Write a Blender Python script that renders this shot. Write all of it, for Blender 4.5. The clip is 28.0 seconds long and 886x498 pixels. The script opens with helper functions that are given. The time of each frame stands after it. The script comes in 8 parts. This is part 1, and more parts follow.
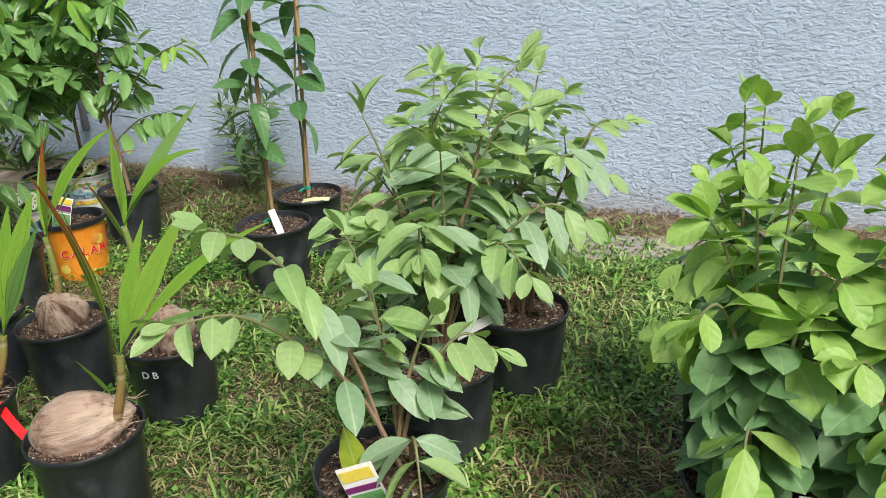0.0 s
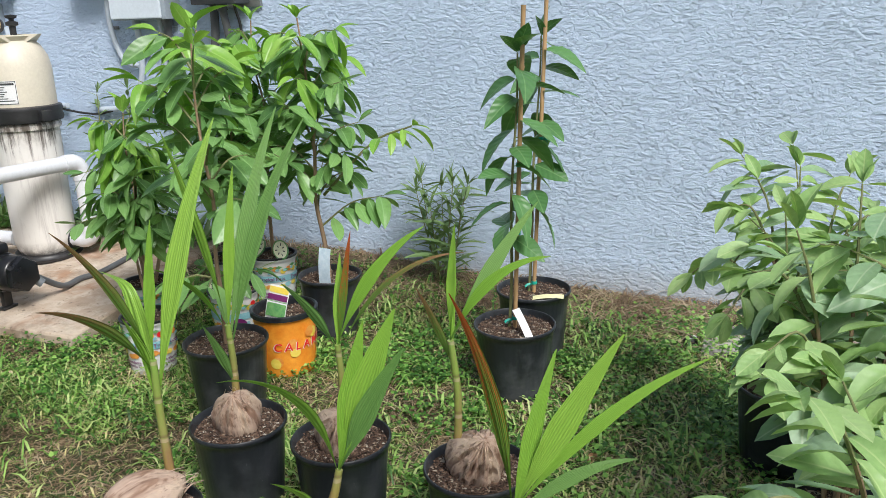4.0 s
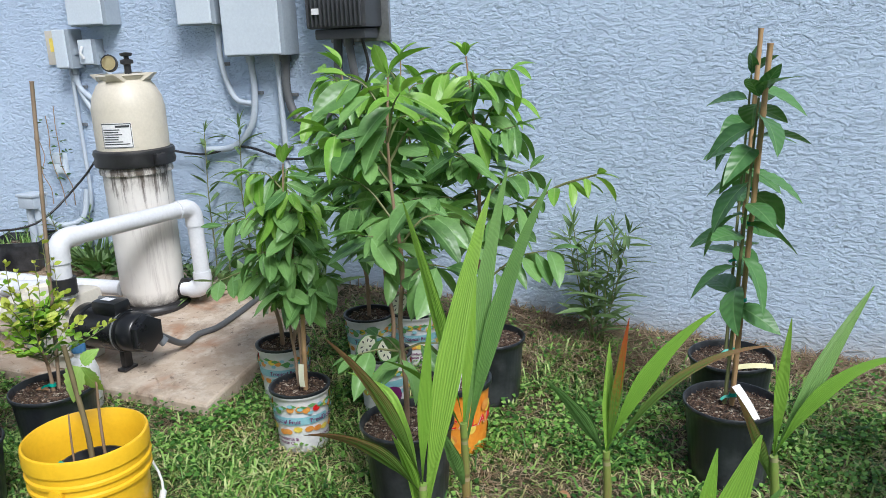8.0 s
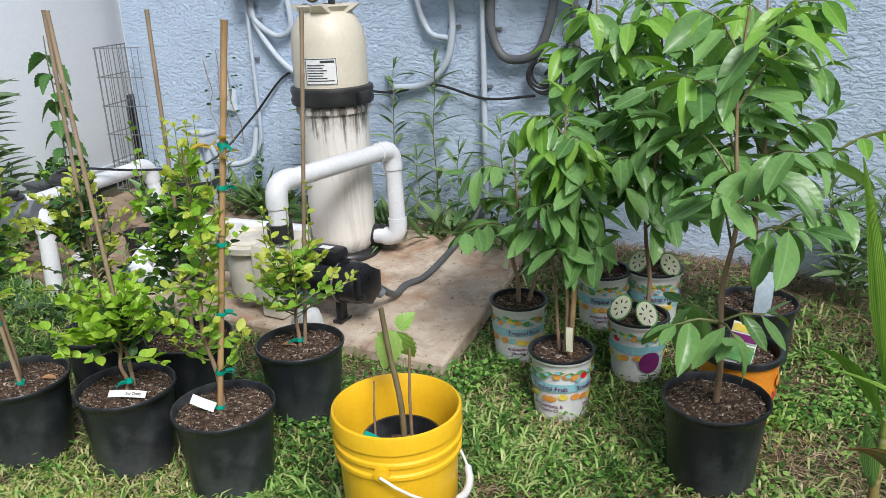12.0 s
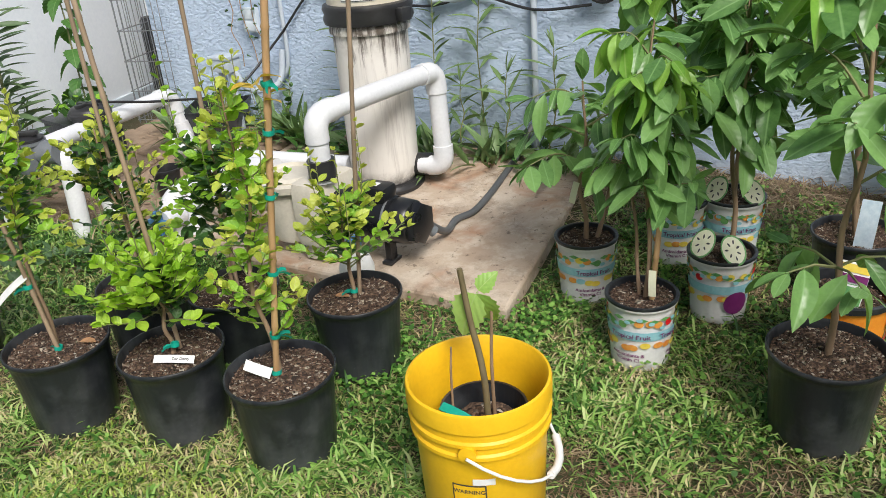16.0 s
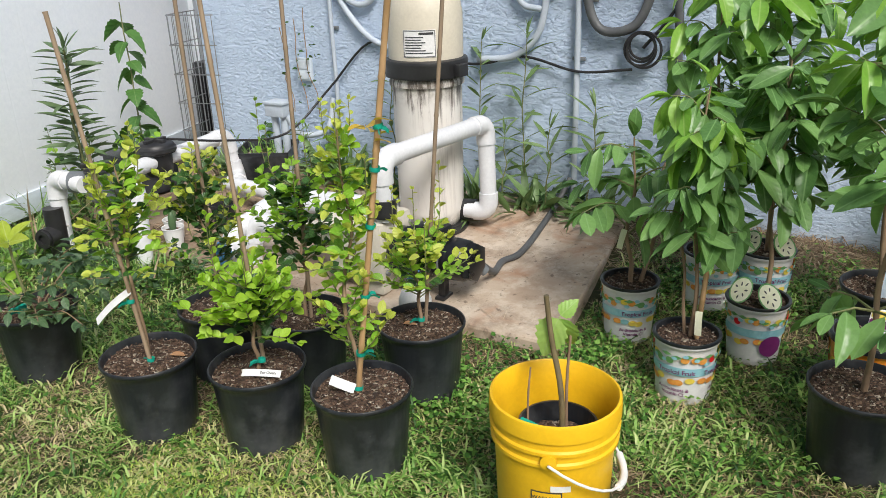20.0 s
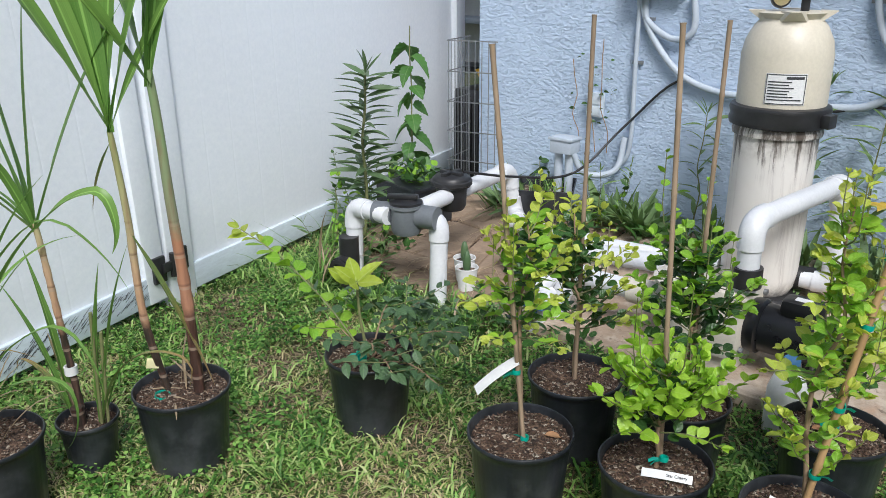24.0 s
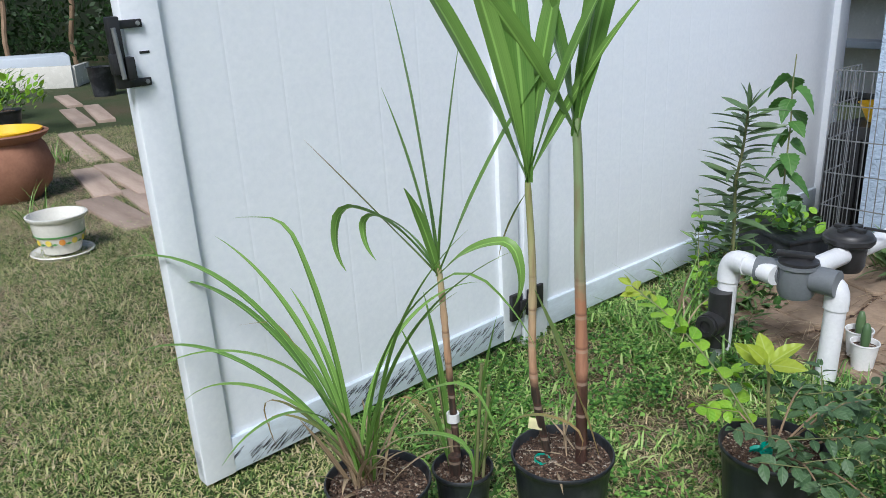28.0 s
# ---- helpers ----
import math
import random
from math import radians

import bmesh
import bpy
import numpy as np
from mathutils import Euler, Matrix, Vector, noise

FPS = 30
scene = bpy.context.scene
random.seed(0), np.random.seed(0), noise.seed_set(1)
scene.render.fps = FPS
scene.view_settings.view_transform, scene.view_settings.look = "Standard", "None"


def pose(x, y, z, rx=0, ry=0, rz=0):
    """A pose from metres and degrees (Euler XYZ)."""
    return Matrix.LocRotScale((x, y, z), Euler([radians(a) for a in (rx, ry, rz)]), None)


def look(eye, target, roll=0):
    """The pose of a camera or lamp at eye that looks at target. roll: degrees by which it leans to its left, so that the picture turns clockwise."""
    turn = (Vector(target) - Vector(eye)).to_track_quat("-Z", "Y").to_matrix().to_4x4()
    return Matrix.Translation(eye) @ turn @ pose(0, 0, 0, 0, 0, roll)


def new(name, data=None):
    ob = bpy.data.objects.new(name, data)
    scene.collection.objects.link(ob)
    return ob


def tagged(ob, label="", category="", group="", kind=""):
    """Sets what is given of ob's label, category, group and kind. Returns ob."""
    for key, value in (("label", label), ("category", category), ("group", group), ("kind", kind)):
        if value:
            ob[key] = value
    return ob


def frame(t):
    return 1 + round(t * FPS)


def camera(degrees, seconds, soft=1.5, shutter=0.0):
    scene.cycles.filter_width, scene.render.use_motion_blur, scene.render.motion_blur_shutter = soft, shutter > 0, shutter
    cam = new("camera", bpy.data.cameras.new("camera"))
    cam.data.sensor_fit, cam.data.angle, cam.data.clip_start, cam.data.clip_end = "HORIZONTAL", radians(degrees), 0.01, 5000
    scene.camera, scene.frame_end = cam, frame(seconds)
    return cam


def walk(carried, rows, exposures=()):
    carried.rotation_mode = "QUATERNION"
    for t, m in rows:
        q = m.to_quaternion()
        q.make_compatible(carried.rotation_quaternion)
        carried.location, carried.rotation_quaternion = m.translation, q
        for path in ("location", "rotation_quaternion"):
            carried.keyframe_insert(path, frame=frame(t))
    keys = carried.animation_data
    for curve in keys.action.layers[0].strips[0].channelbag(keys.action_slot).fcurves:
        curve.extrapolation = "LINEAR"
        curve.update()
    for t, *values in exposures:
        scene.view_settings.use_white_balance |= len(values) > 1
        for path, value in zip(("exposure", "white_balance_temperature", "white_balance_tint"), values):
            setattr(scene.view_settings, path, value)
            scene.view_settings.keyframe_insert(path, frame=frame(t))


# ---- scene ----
cam = camera(58.2, 28.0, soft=0.5)
PATH = [
    (0, (4.259, -3.311, 1.184), (3.611, -1.568, 0.448), -2.8),
    (0.5, (4.168, -3.429, 1.187), (3.526, -1.66, 0.51), -1.8),
    (1, (4.09, -3.408, 1.195), (3.429, -1.645, 0.521), -1.7),
    (1.5, (3.954, -3.297, 1.202), (3.129, -1.597, 0.548), -2.7),
    (2, (3.874, -3.264, 1.216), (2.739, -1.757, 0.552), -2.7),
    (2.5, (3.773, -3.263, 1.185), (2.547, -1.861, 0.458), -0.5),
    (3, (3.678, -3.278, 1.199), (2.499, -1.857, 0.43), 0.5),
    (3.5, (3.547, -3.287, 1.209), (2.536, -1.705, 0.521), -0.9),
    (4, (3.476, -3.312, 1.227), (2.733, -1.544, 0.658), -1.7),
    (4.5, (3.467, -3.244, 1.255), (2.847, -1.419, 0.72), -2.3),
    (6.5, (3.228, -3.051, 1.273), (2.848, -1.152, 0.774), -5.1),
    (7, (3.136, -3.129, 1.3), (2.632, -1.259, 0.801), -3.7),
    (7.5, (2.971, -3.216, 1.3), (2.278, -1.407, 0.801), -2.8),
    (8, (2.863, -3.224, 1.291), (2.067, -1.463, 0.774), -2.3),
    (8.5, (2.784, -3.158, 1.311), (1.947, -1.424, 0.769), -4.3),
    (9, (2.715, -3.074, 1.303), (1.879, -1.345, 0.747), -6.6),
    (9.5, (2.692, -3.029, 1.306), (1.852, -1.312, 0.719), -8.4),
    (10, (2.636, -3.069, 1.329), (1.838, -1.332, 0.738), -6.6),
    (10.5, (2.533, -3.201, 1.343), (1.871, -1.401, 0.778), -4.9),
    (11, (2.431, -3.336, 1.341), (1.844, -1.513, 0.766), -4.1),
    (11.5, (2.331, -3.353, 1.311), (1.566, -1.603, 0.715), -2.6),
    (12, (2.165, -3.294, 1.291), (1.254, -1.639, 0.635), -2.2),
    (12.5, (2.013, -3.2, 1.304), (1.112, -1.57, 0.575), -2.9),
    (14.5, (1.919, -3.206, 1.304), (1.055, -1.611, 0.461), -2.9),
    (15, (1.932, -3.174, 1.301), (1.04, -1.599, 0.451), -3.1),
    (15.5, (1.941, -3.15, 1.295), (1.026, -1.591, 0.439), -4.1),
    (16, (1.936, -3.135, 1.293), (1.012, -1.583, 0.433), -4.7),
    (16.5, (1.933, -3.126, 1.299), (1.012, -1.576, 0.433), -4.9),
    (17, (1.933, -3.124, 1.296), (1.021, -1.568, 0.43), -4.8),
    (17.5, (1.931, -3.135, 1.297), (1.03, -1.574, 0.43), -4.1),
    (18, (1.932, -3.16, 1.302), (1.043, -1.594, 0.432), -3.4),
    (18.5, (1.928, -3.196, 1.304), (1.064, -1.618, 0.432), -3.8),
    (19, (1.933, -3.234, 1.314), (1.1, -1.629, 0.459), -4.2),
    (19.5, (1.904, -3.31, 1.327), (1.057, -1.682, 0.531), -2.7),
    (20, (1.857, -3.412, 1.336), (0.924, -1.804, 0.598), -2.0),
    (20.5, (1.823, -3.495, 1.349), (0.757, -1.949, 0.662), -1.3),
    (21, (1.793, -3.521, 1.352), (0.614, -2.046, 0.692), -1.3),
    (21.5, (1.689, -3.455, 1.343), (0.492, -2.015, 0.641), -2.3),
    (23.5, (1.212, -3.402, 1.352), (0.079, -1.918, 0.638), -1.9),
    (24, (1.09, -3.529, 1.355), (-0.14, -2.105, 0.677), -0.5),
    (24.5, (1.014, -3.546, 1.356), (-0.254, -2.176, 0.639), -0.4),
    (25, (0.902, -3.479, 1.352), (-0.348, -2.121, 0.584), -1.6),
    (25.5, (0.821, -3.411, 1.354), (-0.418, -2.058, 0.558), -2.6),
    (26, (0.767, -3.417, 1.373), (-0.604, -2.203, 0.569), -2.2),
    (26.5, (0.713, -3.443, 1.377), (-0.879, -2.52, 0.595), -2.1),
    (27, (0.683, -3.446, 1.385), (-0.993, -2.665, 0.623), -1.9),
    (27.5, (0.686, -3.489, 1.402), (-1.017, -2.711, 0.7), -1.7),
    (28, (0.69, -3.621, 1.413), (-0.984, -2.728, 0.781), -2.2),
]
walk(cam, [(t, look(e, g, r)) for t, e, g, r in PATH], ((0.0, 0.24, 6650, 10), (1.0, 0.26, 6600, 10), (2.0, 0.13, 6450, 10), (3.0, 0.17, 6400, 10), (4.0, 0.24, 6300, 10), (6.5, 0.18, 5950, 10), (8.0, 0.11, 5950, 10), (11.0, 0.1, 5950, 10), (12.0, 0.06, 6200, 10), (14.5, 0.15, 6550, 10), (18.0, 0.15, 6550, 10), (20.0, 0.11, 6550, 10), (22.0, 0.05, 6250, 10), (25.0, -0.02, 6050, 10), (28.0, -0.03, 5900, 10)))

# ---- world and light ----
world = bpy.data.worlds.new("overcast_sky")
scene.world = world
world.use_nodes = True
wn = world.node_tree
sky = wn.nodes.new("ShaderNodeTexSky")
sky.sky_type = "NISHITA"
sky.sun_disc = False
sky.sun_elevation = radians(48)
sky.sun_rotation = radians(132)
sky.air_density, sky.dust_density, sky.ozone_density = 1.0, 4.0, 1.0
wn.links.new(sky.outputs[0], wn.nodes["Background"].inputs[0])
wn.nodes["Background"].inputs[1].default_value = 0.087
sun_data = bpy.data.lights.new("sun", "SUN")
sun_data.energy, sun_data.angle, sun_data.color = 3.2, radians(20), (1.0, 0.98, 0.95)
sun = new("sun", sun_data)
sun.matrix_world = look((6.0, -5.5, 9.0), (0, 0, 0))


# ---- materials ----
def material(name):
    m = bpy.data.materials.new(name)
    m.use_nodes = True
    return m, m.node_tree, m.node_tree.nodes["Principled BSDF"]


def node(nt, kind, **values):
    n = nt.nodes.new("ShaderNode" + kind)
    for key, value in values.items():
        n.inputs[key.replace("_", " ")].default_value = value
    return n


def mixed(nt, fac, a, b, blend="MIX"):
    n = nt.nodes.new("ShaderNodeMix")
    n.data_type, n.blend_type = "RGBA", blend
    for socket, value in ((n.inputs[0], fac), (n.inputs[6], a), (n.inputs[7], b)):
        if isinstance(value, (int, float)):
            socket.default_value = value
        elif isinstance(value, tuple):
            socket.default_value = (*value[:3], 1)
        else:
            nt.links.new(value, socket)
    return n.outputs[2]


def calc(nt, op, a, b=None, c=None):
    n = nt.nodes.new("ShaderNodeMath")
    n.operation = op
    for i, value in enumerate((a, b, c)):
        if value is None:
            continue
        if isinstance(value, (int, float)):
            n.inputs[i].default_value = value
        else:
            nt.links.new(value, n.inputs[i])
    return n.outputs[0]


def ramp(nt, fac, stops):
    n = nt.nodes.new("ShaderNodeValToRGB")
    while len(n.color_ramp.elements) < len(stops):
        n.color_ramp.elements.new(0.5)
    for e, (p, c) in zip(n.color_ramp.elements, stops):
        e.position, e.color = p, ((*c, 1) if isinstance(c, tuple) else (c, c, c, 1))
    nt.links.new(fac, n.inputs[0])
    return n.outputs[0]


def grain(nt, coord, scale, detail=4.0, rough=0.6, distort=0.0):
    n = node(nt, "TexNoise", Scale=scale, Detail=detail, Roughness=rough, Distortion=distort)
    nt.links.new(coord, n.inputs["Vector"])
    return n.outputs["Fac"]


def bumped(nt, bsdf, height, strength, distance=0.002):
    n = node(nt, "Bump", Strength=strength, Distance=distance)
    nt.links.new(height, n.inputs["Height"])
    nt.links.new(n.outputs[0], bsdf.inputs["Normal"])


def coords(nt, kind="Object"):
    return nt.nodes.new("ShaderNodeTexCoord").outputs[kind]


def stretched(nt, coord, sx, sy, sz):
    n = nt.nodes.new("ShaderNodeMapping")
    n.inputs["Scale"].default_value = (sx, sy, sz)
    nt.links.new(coord, n.inputs["Vector"])
    return n.outputs[0]


def surface(name, c1, c2, scale=8, rough=0.5, bump=0.15, fine=150, metal=0.0, vary=0.0, spec=0.5, dist=0.002, stretch=None):
    """Two colours in large patches, grain in colour, gloss and relief."""
    m, nt, b = material(name)
    co = coords(nt)
    if stretch:
        co = stretched(nt, co, *stretch)
    big, small = grain(nt, co, scale), grain(nt, co, fine, 3)
    col = mixed(nt, ramp(nt, big, ((0.35, 0.0), (0.65, 1.0))), c1, c2)
    col = mixed(nt, 0.35, col, mixed(nt, small, tuple(0.7 * c for c in c1), tuple(min(1, 1.25 * c) for c in c2)))
    if vary:
        info = nt.nodes.new("ShaderNodeObjectInfo")
        hsv = node(nt, "HueSaturation")
        nt.links.new(calc(nt, "MULTIPLY_ADD", info.outputs["Random"], vary, 1 - vary / 2), hsv.inputs["Value"])
        nt.links.new(col, hsv.inputs["Color"])
        col = hsv.outputs[0]
    nt.links.new(col, b.inputs["Base Color"])
    nt.links.new(calc(nt, "MULTIPLY_ADD", big, 0.25, rough - 0.12), b.inputs["Roughness"])
    b.inputs["Metallic"].default_value = metal
    b.inputs["Specular IOR Level"].default_value = spec
    if bump:
        bumped(nt, b, small, bump, dist)
    return m


def leaf_material(name, dark, light, midrib, rough=0.42, glow=0.25, veins=34.0, relief=0.5, tip=None, islands=False):
    """A leaf one unit long on its own y axis, the midrib at x = 0."""
    m, nt, b = material(name)
    co = coords(nt, "Object" if islands else "UV")
    xyz = nt.nodes.new("ShaderNodeSeparateXYZ")
    nt.links.new(co, xyz.inputs[0])
    side = calc(nt, "ABSOLUTE", xyz.outputs[0])
    rnd = nt.nodes.new("ShaderNodeNewGeometry").outputs["Random Per Island"]
    if not islands:
        rnd = calc(nt, "FRACT", calc(nt, "ADD", rnd, nt.nodes.new("ShaderNodeObjectInfo").outputs["Random"]))
    col = mixed(nt, rnd, dark, light)
    col = mixed(nt, 0.4, col, mixed(nt, grain(nt, co, 9 if not islands else 30), tuple(0.6 * c for c in dark), tuple(min(1, 1.3 * c) for c in light)))
    if tip:
        col = mixed(nt, ramp(nt, calc(nt, "MULTIPLY_ADD", grain(nt, co, 5), 0.5, calc(nt, "SUBTRACT", xyz.outputs[1], 0.25)), ((0.55, 0.0), (0.8, 1.0))), col, tip)
    if veins:
        chevron = calc(nt, "SINE", calc(nt, "MULTIPLY", calc(nt, "SUBTRACT", xyz.outputs[1], calc(nt, "MULTIPLY", side, 0.9)), veins))
        vein = calc(nt, "POWER", calc(nt, "MULTIPLY_ADD", chevron, 0.5, 0.5), 6.0)
        rib = ramp(nt, side, ((0.006, 1.0), (0.02, 0.0)))
        col = mixed(nt, calc(nt, "MULTIPLY", rib, 0.7), col, midrib)
        col = mixed(nt, calc(nt, "MULTIPLY", vein, 0.07), col, midrib)
        bumped(nt, b, calc(nt, "SUBTRACT", calc(nt, "MULTIPLY", chevron, -0.6), rib), relief * 0.35, 0.005)
    nt.links.new(col, b.inputs["Base Color"])
    b.inputs["Roughness"].default_value = rough
    b.inputs["Specular IOR Level"].default_value = 0.45
    if glow:
        thin = nt.nodes.new("ShaderNodeBsdfTranslucent")
        nt.links.new(mixed(nt, 1.0, col, (1.0, 1.0, 0.45), "MULTIPLY"), thin.inputs[0])
        mixer = nt.nodes.new("ShaderNodeMixShader")
        mixer.inputs[0].default_value = glow
        nt.links.new(b.outputs[0], mixer.inputs[1])
        nt.links.new(thin.outputs[0], mixer.inputs[2])
        nt.links.new(mixer.outputs[0], nt.nodes["Material Output"].inputs[0])
    return m


def stucco_material():
    m, nt, b = material("painted_stucco")
    co = coords(nt)
    warp = grain(nt, co, 9, 2)
    flat = stretched(nt, co, 1.0, 1.0, 1.9)
    v = nt.nodes.new("ShaderNodeVectorMath")
    v.operation = "MULTIPLY_ADD"
    nt.links.new(warp, v.inputs[0])
    v.inputs[1].default_value = (0.05, 0.05, 0.05)
    nt.links.new(flat, v.inputs[2])
    splat = grain(nt, v.outputs[0], 33, 7, 0.6, 0.35)
    plateau = ramp(nt, splat, ((0.42, 0.0), (0.47, 0.55), (0.6, 0.8), (0.64, 1.0)))
    plateau = calc(nt, "MULTIPLY", plateau, ramp(nt, grain(nt, co, 3.2, 3), ((0.3, 0.45), (0.65, 1.0))))
    height = calc(nt, "ADD", plateau, calc(nt, "MULTIPLY", grain(nt, co, 140, 3), 0.4))
    col = mixed(nt, grain(nt, co, 1.3, 3), (0.52, 0.64, 0.81), (0.58, 0.695, 0.86))
    col = mixed(nt, calc(nt, "MULTIPLY", grain(nt, co, 45, 4), 0.35), col, (0.48, 0.59, 0.75))
    xyz = nt.nodes.new("ShaderNodeSeparateXYZ")
    nt.links.new(co, xyz.inputs[0])
    low = ramp(nt, calc(nt, "ADD", xyz.outputs[2], calc(nt, "MULTIPLY", grain(nt, co, 12), 0.12)), ((0.12, 1.0), (0.24, 0.0)))
    col = mixed(nt, calc(nt, "MULTIPLY", low, 0.5), col, (0.42, 0.4, 0.36))
    nt.links.new(col, b.inputs["Base Color"])
    b.inputs["Roughness"].default_value = 0.62
    b.inputs["Specular IOR Level"].default_value = 0.35
    bumped(nt, b, height, 1.0, 0.007)
    return m


def ground_material():
    m, nt, b = material("lawn_soil")
    co = coords(nt)
    patch = grain(nt, co, 1.1, 5, 0.65)
    fine = grain(nt, co, 60, 5, 0.7)
    green = mixed(nt, fine, (0.014, 0.024, 0.007), (0.065, 0.095, 0.026))
    straw = mixed(nt, fine, (0.035, 0.022, 0.013), (0.16, 0.11, 0.065))
    col = mixed(nt, ramp(nt, patch, ((0.45, 0.0), (0.7, 0.8))), green, straw)
    nt.links.new(col, b.inputs["Base Color"])
    b.inputs["Roughness"].default_value = 0.95
    bumped(nt, b, fine, 0.8, 0.012)
    return m


def grass_material(name, stops):
    m, nt, b = material(name)
    rnd = nt.nodes.new("ShaderNodeNewGeometry").outputs["Random Per Island"]
    co = coords(nt)
    tone = calc(nt, "MULTIPLY_ADD", grain(nt, co, 2.6, 6, 0.75), 2.2, -0.85)
    pick = calc(nt, "MULTIPLY_ADD", rnd, 0.78, calc(nt, "MULTIPLY", tone, 0.5))
    col = ramp(nt, pick, stops)
    nt.links.new(col, b.inputs["Base Color"])
    b.inputs["Roughness"].default_value = 0.55
    thin = nt.nodes.new("ShaderNodeBsdfTranslucent")
    nt.links.new(col, thin.inputs[0])
    mixer = nt.nodes.new("ShaderNodeMixShader")
    mixer.inputs[0].default_value = 0.25
    nt.links.new(b.outputs[0], mixer.inputs[1])
    nt.links.new(thin.outputs[0], mixer.inputs[2])
    nt.links.new(mixer.outputs[0], nt.nodes["Material Output"].inputs[0])
    return m


def concrete_material():
    m, nt, b = material("weathered_concrete")
    co = coords(nt)
    big, mid, fine = grain(nt, co, 2.2, 5), grain(nt, co, 11, 5), grain(nt, co, 160, 4)
    col = mixed(nt, ramp(nt, big, ((0.35, 0.0), (0.65, 1.0))), (0.38, 0.28, 0.2), (0.56, 0.46, 0.36))
    col = mixed(nt, ramp(nt, mid, ((0.48, 0.0), (0.68, 0.8))), col, (0.68, 0.6, 0.5))
    rust = ramp(nt, grain(nt, co, 3.4, 4, 0.6, 0.8), ((0.56, 0.0), (0.68, 1.0)))
    col = mixed(nt, calc(nt, "MULTIPLY", rust, 0.6), col, (0.36, 0.15, 0.06))
    dirt = ramp(nt, grain(nt, co, 5.0, 6, 0.75), ((0.5, 0.0), (0.68, 1.0)))
    col = mixed(nt, calc(nt, "MULTIPLY", dirt, 0.6), col, (0.12, 0.085, 0.06))
    spots = ramp(nt, grain(nt, co, 38, 3, 0.6), ((0.62, 0.0), (0.7, 0.7)))
    col = mixed(nt, spots, col, (0.1, 0.07, 0.05))
    col = mixed(nt, calc(nt, "MULTIPLY", fine, 0.3), col, (0.25, 0.2, 0.15))
    nt.links.new(col, b.inputs["Base Color"])
    b.inputs["Roughness"].default_value = 0.85
    bumped(nt, b, calc(nt, "ADD", mid, fine), 0.35, 0.004)
    return m


def tank_material():
    """Cream shell of the filter's lower half with black water streaks under its band."""
    m, nt, b = material("streaked_tank")
    co = coords(nt)
    xyz = nt.nodes.new("ShaderNodeSeparateXYZ")
    nt.links.new(co, xyz.inputs[0])
    run = grain(nt, stretched(nt, co, 1, 1, 0.07), 30, 6, 0.72, 0.9)
    wide = grain(nt, stretched(nt, co, 1, 1, 0.12), 7, 3, 0.6)
    near_band = ramp(nt, xyz.outputs[2], ((0.25, 0.0), (0.5, 0.45), (0.7, 1.0)))
    foot = ramp(nt, xyz.outputs[2], ((0.02, 1.0), (0.1, 0.0)))
    drip = ramp(nt, calc(nt, "ADD", calc(nt, "MULTIPLY", near_band, 0.3), calc(nt, "ADD", calc(nt, "MULTIPLY", run, 0.7), calc(nt, "MULTIPLY", wide, 0.5))), ((0.845, 0.0), (0.93, 1.0)))
    grey = ramp(nt, calc(nt, "ADD", calc(nt, "MULTIPLY", run, 0.6), calc(nt, "MULTIPLY", wide, 0.6)), ((0.64, 0.0), (0.78, 0.6)))
    col = mixed(nt, grain(nt, co, 7), (0.7, 0.67, 0.62), (0.82, 0.8, 0.76))
    col = mixed(nt, grey, col, (0.33, 0.29, 0.28))
    soiled = ramp(nt, xyz.outputs[2], ((0.56, 0.0), (0.7, 1.0)))
    col = mixed(nt, calc(nt, "MULTIPLY", soiled, ramp(nt, calc(nt, "MULTIPLY_ADD", grain(nt, co, 30, 5, 0.7), 0.6, calc(nt, "MULTIPLY", wide, 0.4)), ((0.42, 0.0), (0.62, 0.9)))), col, (0.1, 0.065, 0.04))
    col = mixed(nt, calc(nt, "MULTIPLY", drip, 0.85), col, (0.05, 0.034, 0.022))
    col = mixed(nt, calc(nt, "MULTIPLY", foot, ramp(nt, grain(nt, co, 20, 5), ((0.35, 0.0), (0.55, 1.0)))), col, (0.06, 0.045, 0.035))
    nt.links.new(col, b.inputs["Base Color"])
    b.inputs["Roughness"].default_value = 0.45
    bumped(nt, b, grain(nt, co, 160), 0.1)
    return m


def husk_material():
    m, nt, b = material("coconut_husk")
    co = coords(nt)
    fib = grain(nt, stretched(nt, co, 0.09, 1, 1), 70, 4, 0.7)
    big = grain(nt, co, 11, 4)
    col = mixed(nt, ramp(nt, big, ((0.3, 0.0), (0.7, 1.0))), (0.33, 0.225, 0.165), (0.52, 0.39, 0.3))
    col = mixed(nt, ramp(nt, grain(nt, stretched(nt, co, 0.25, 1, 1), 18, 3), ((0.5, 0.0), (0.68, 0.6))), col, (0.62, 0.5, 0.37))
    col = mixed(nt, ramp(nt, grain(nt, stretched(nt, co, 0.12, 1, 1), 26, 3), ((0.34, 0.75), (0.42, 0.0))), col, (0.19, 0.1, 0.06))
    col = mixed(nt, ramp(nt, fib, ((0.36, 0.8), (0.47, 0.0))), col, (0.16, 0.09, 0.055))
    col = mixed(nt, ramp(nt, grain(nt, co, 7, 3), ((0.55, 0.0), (0.75, 0.5))), col, (0.24, 0.18, 0.17))
    nt.links.new(col, b.inputs["Base Color"])
    b.inputs["Roughness"].default_value = 0.7
    bumped(nt, b, fib, 0.9, 0.008)
    return m


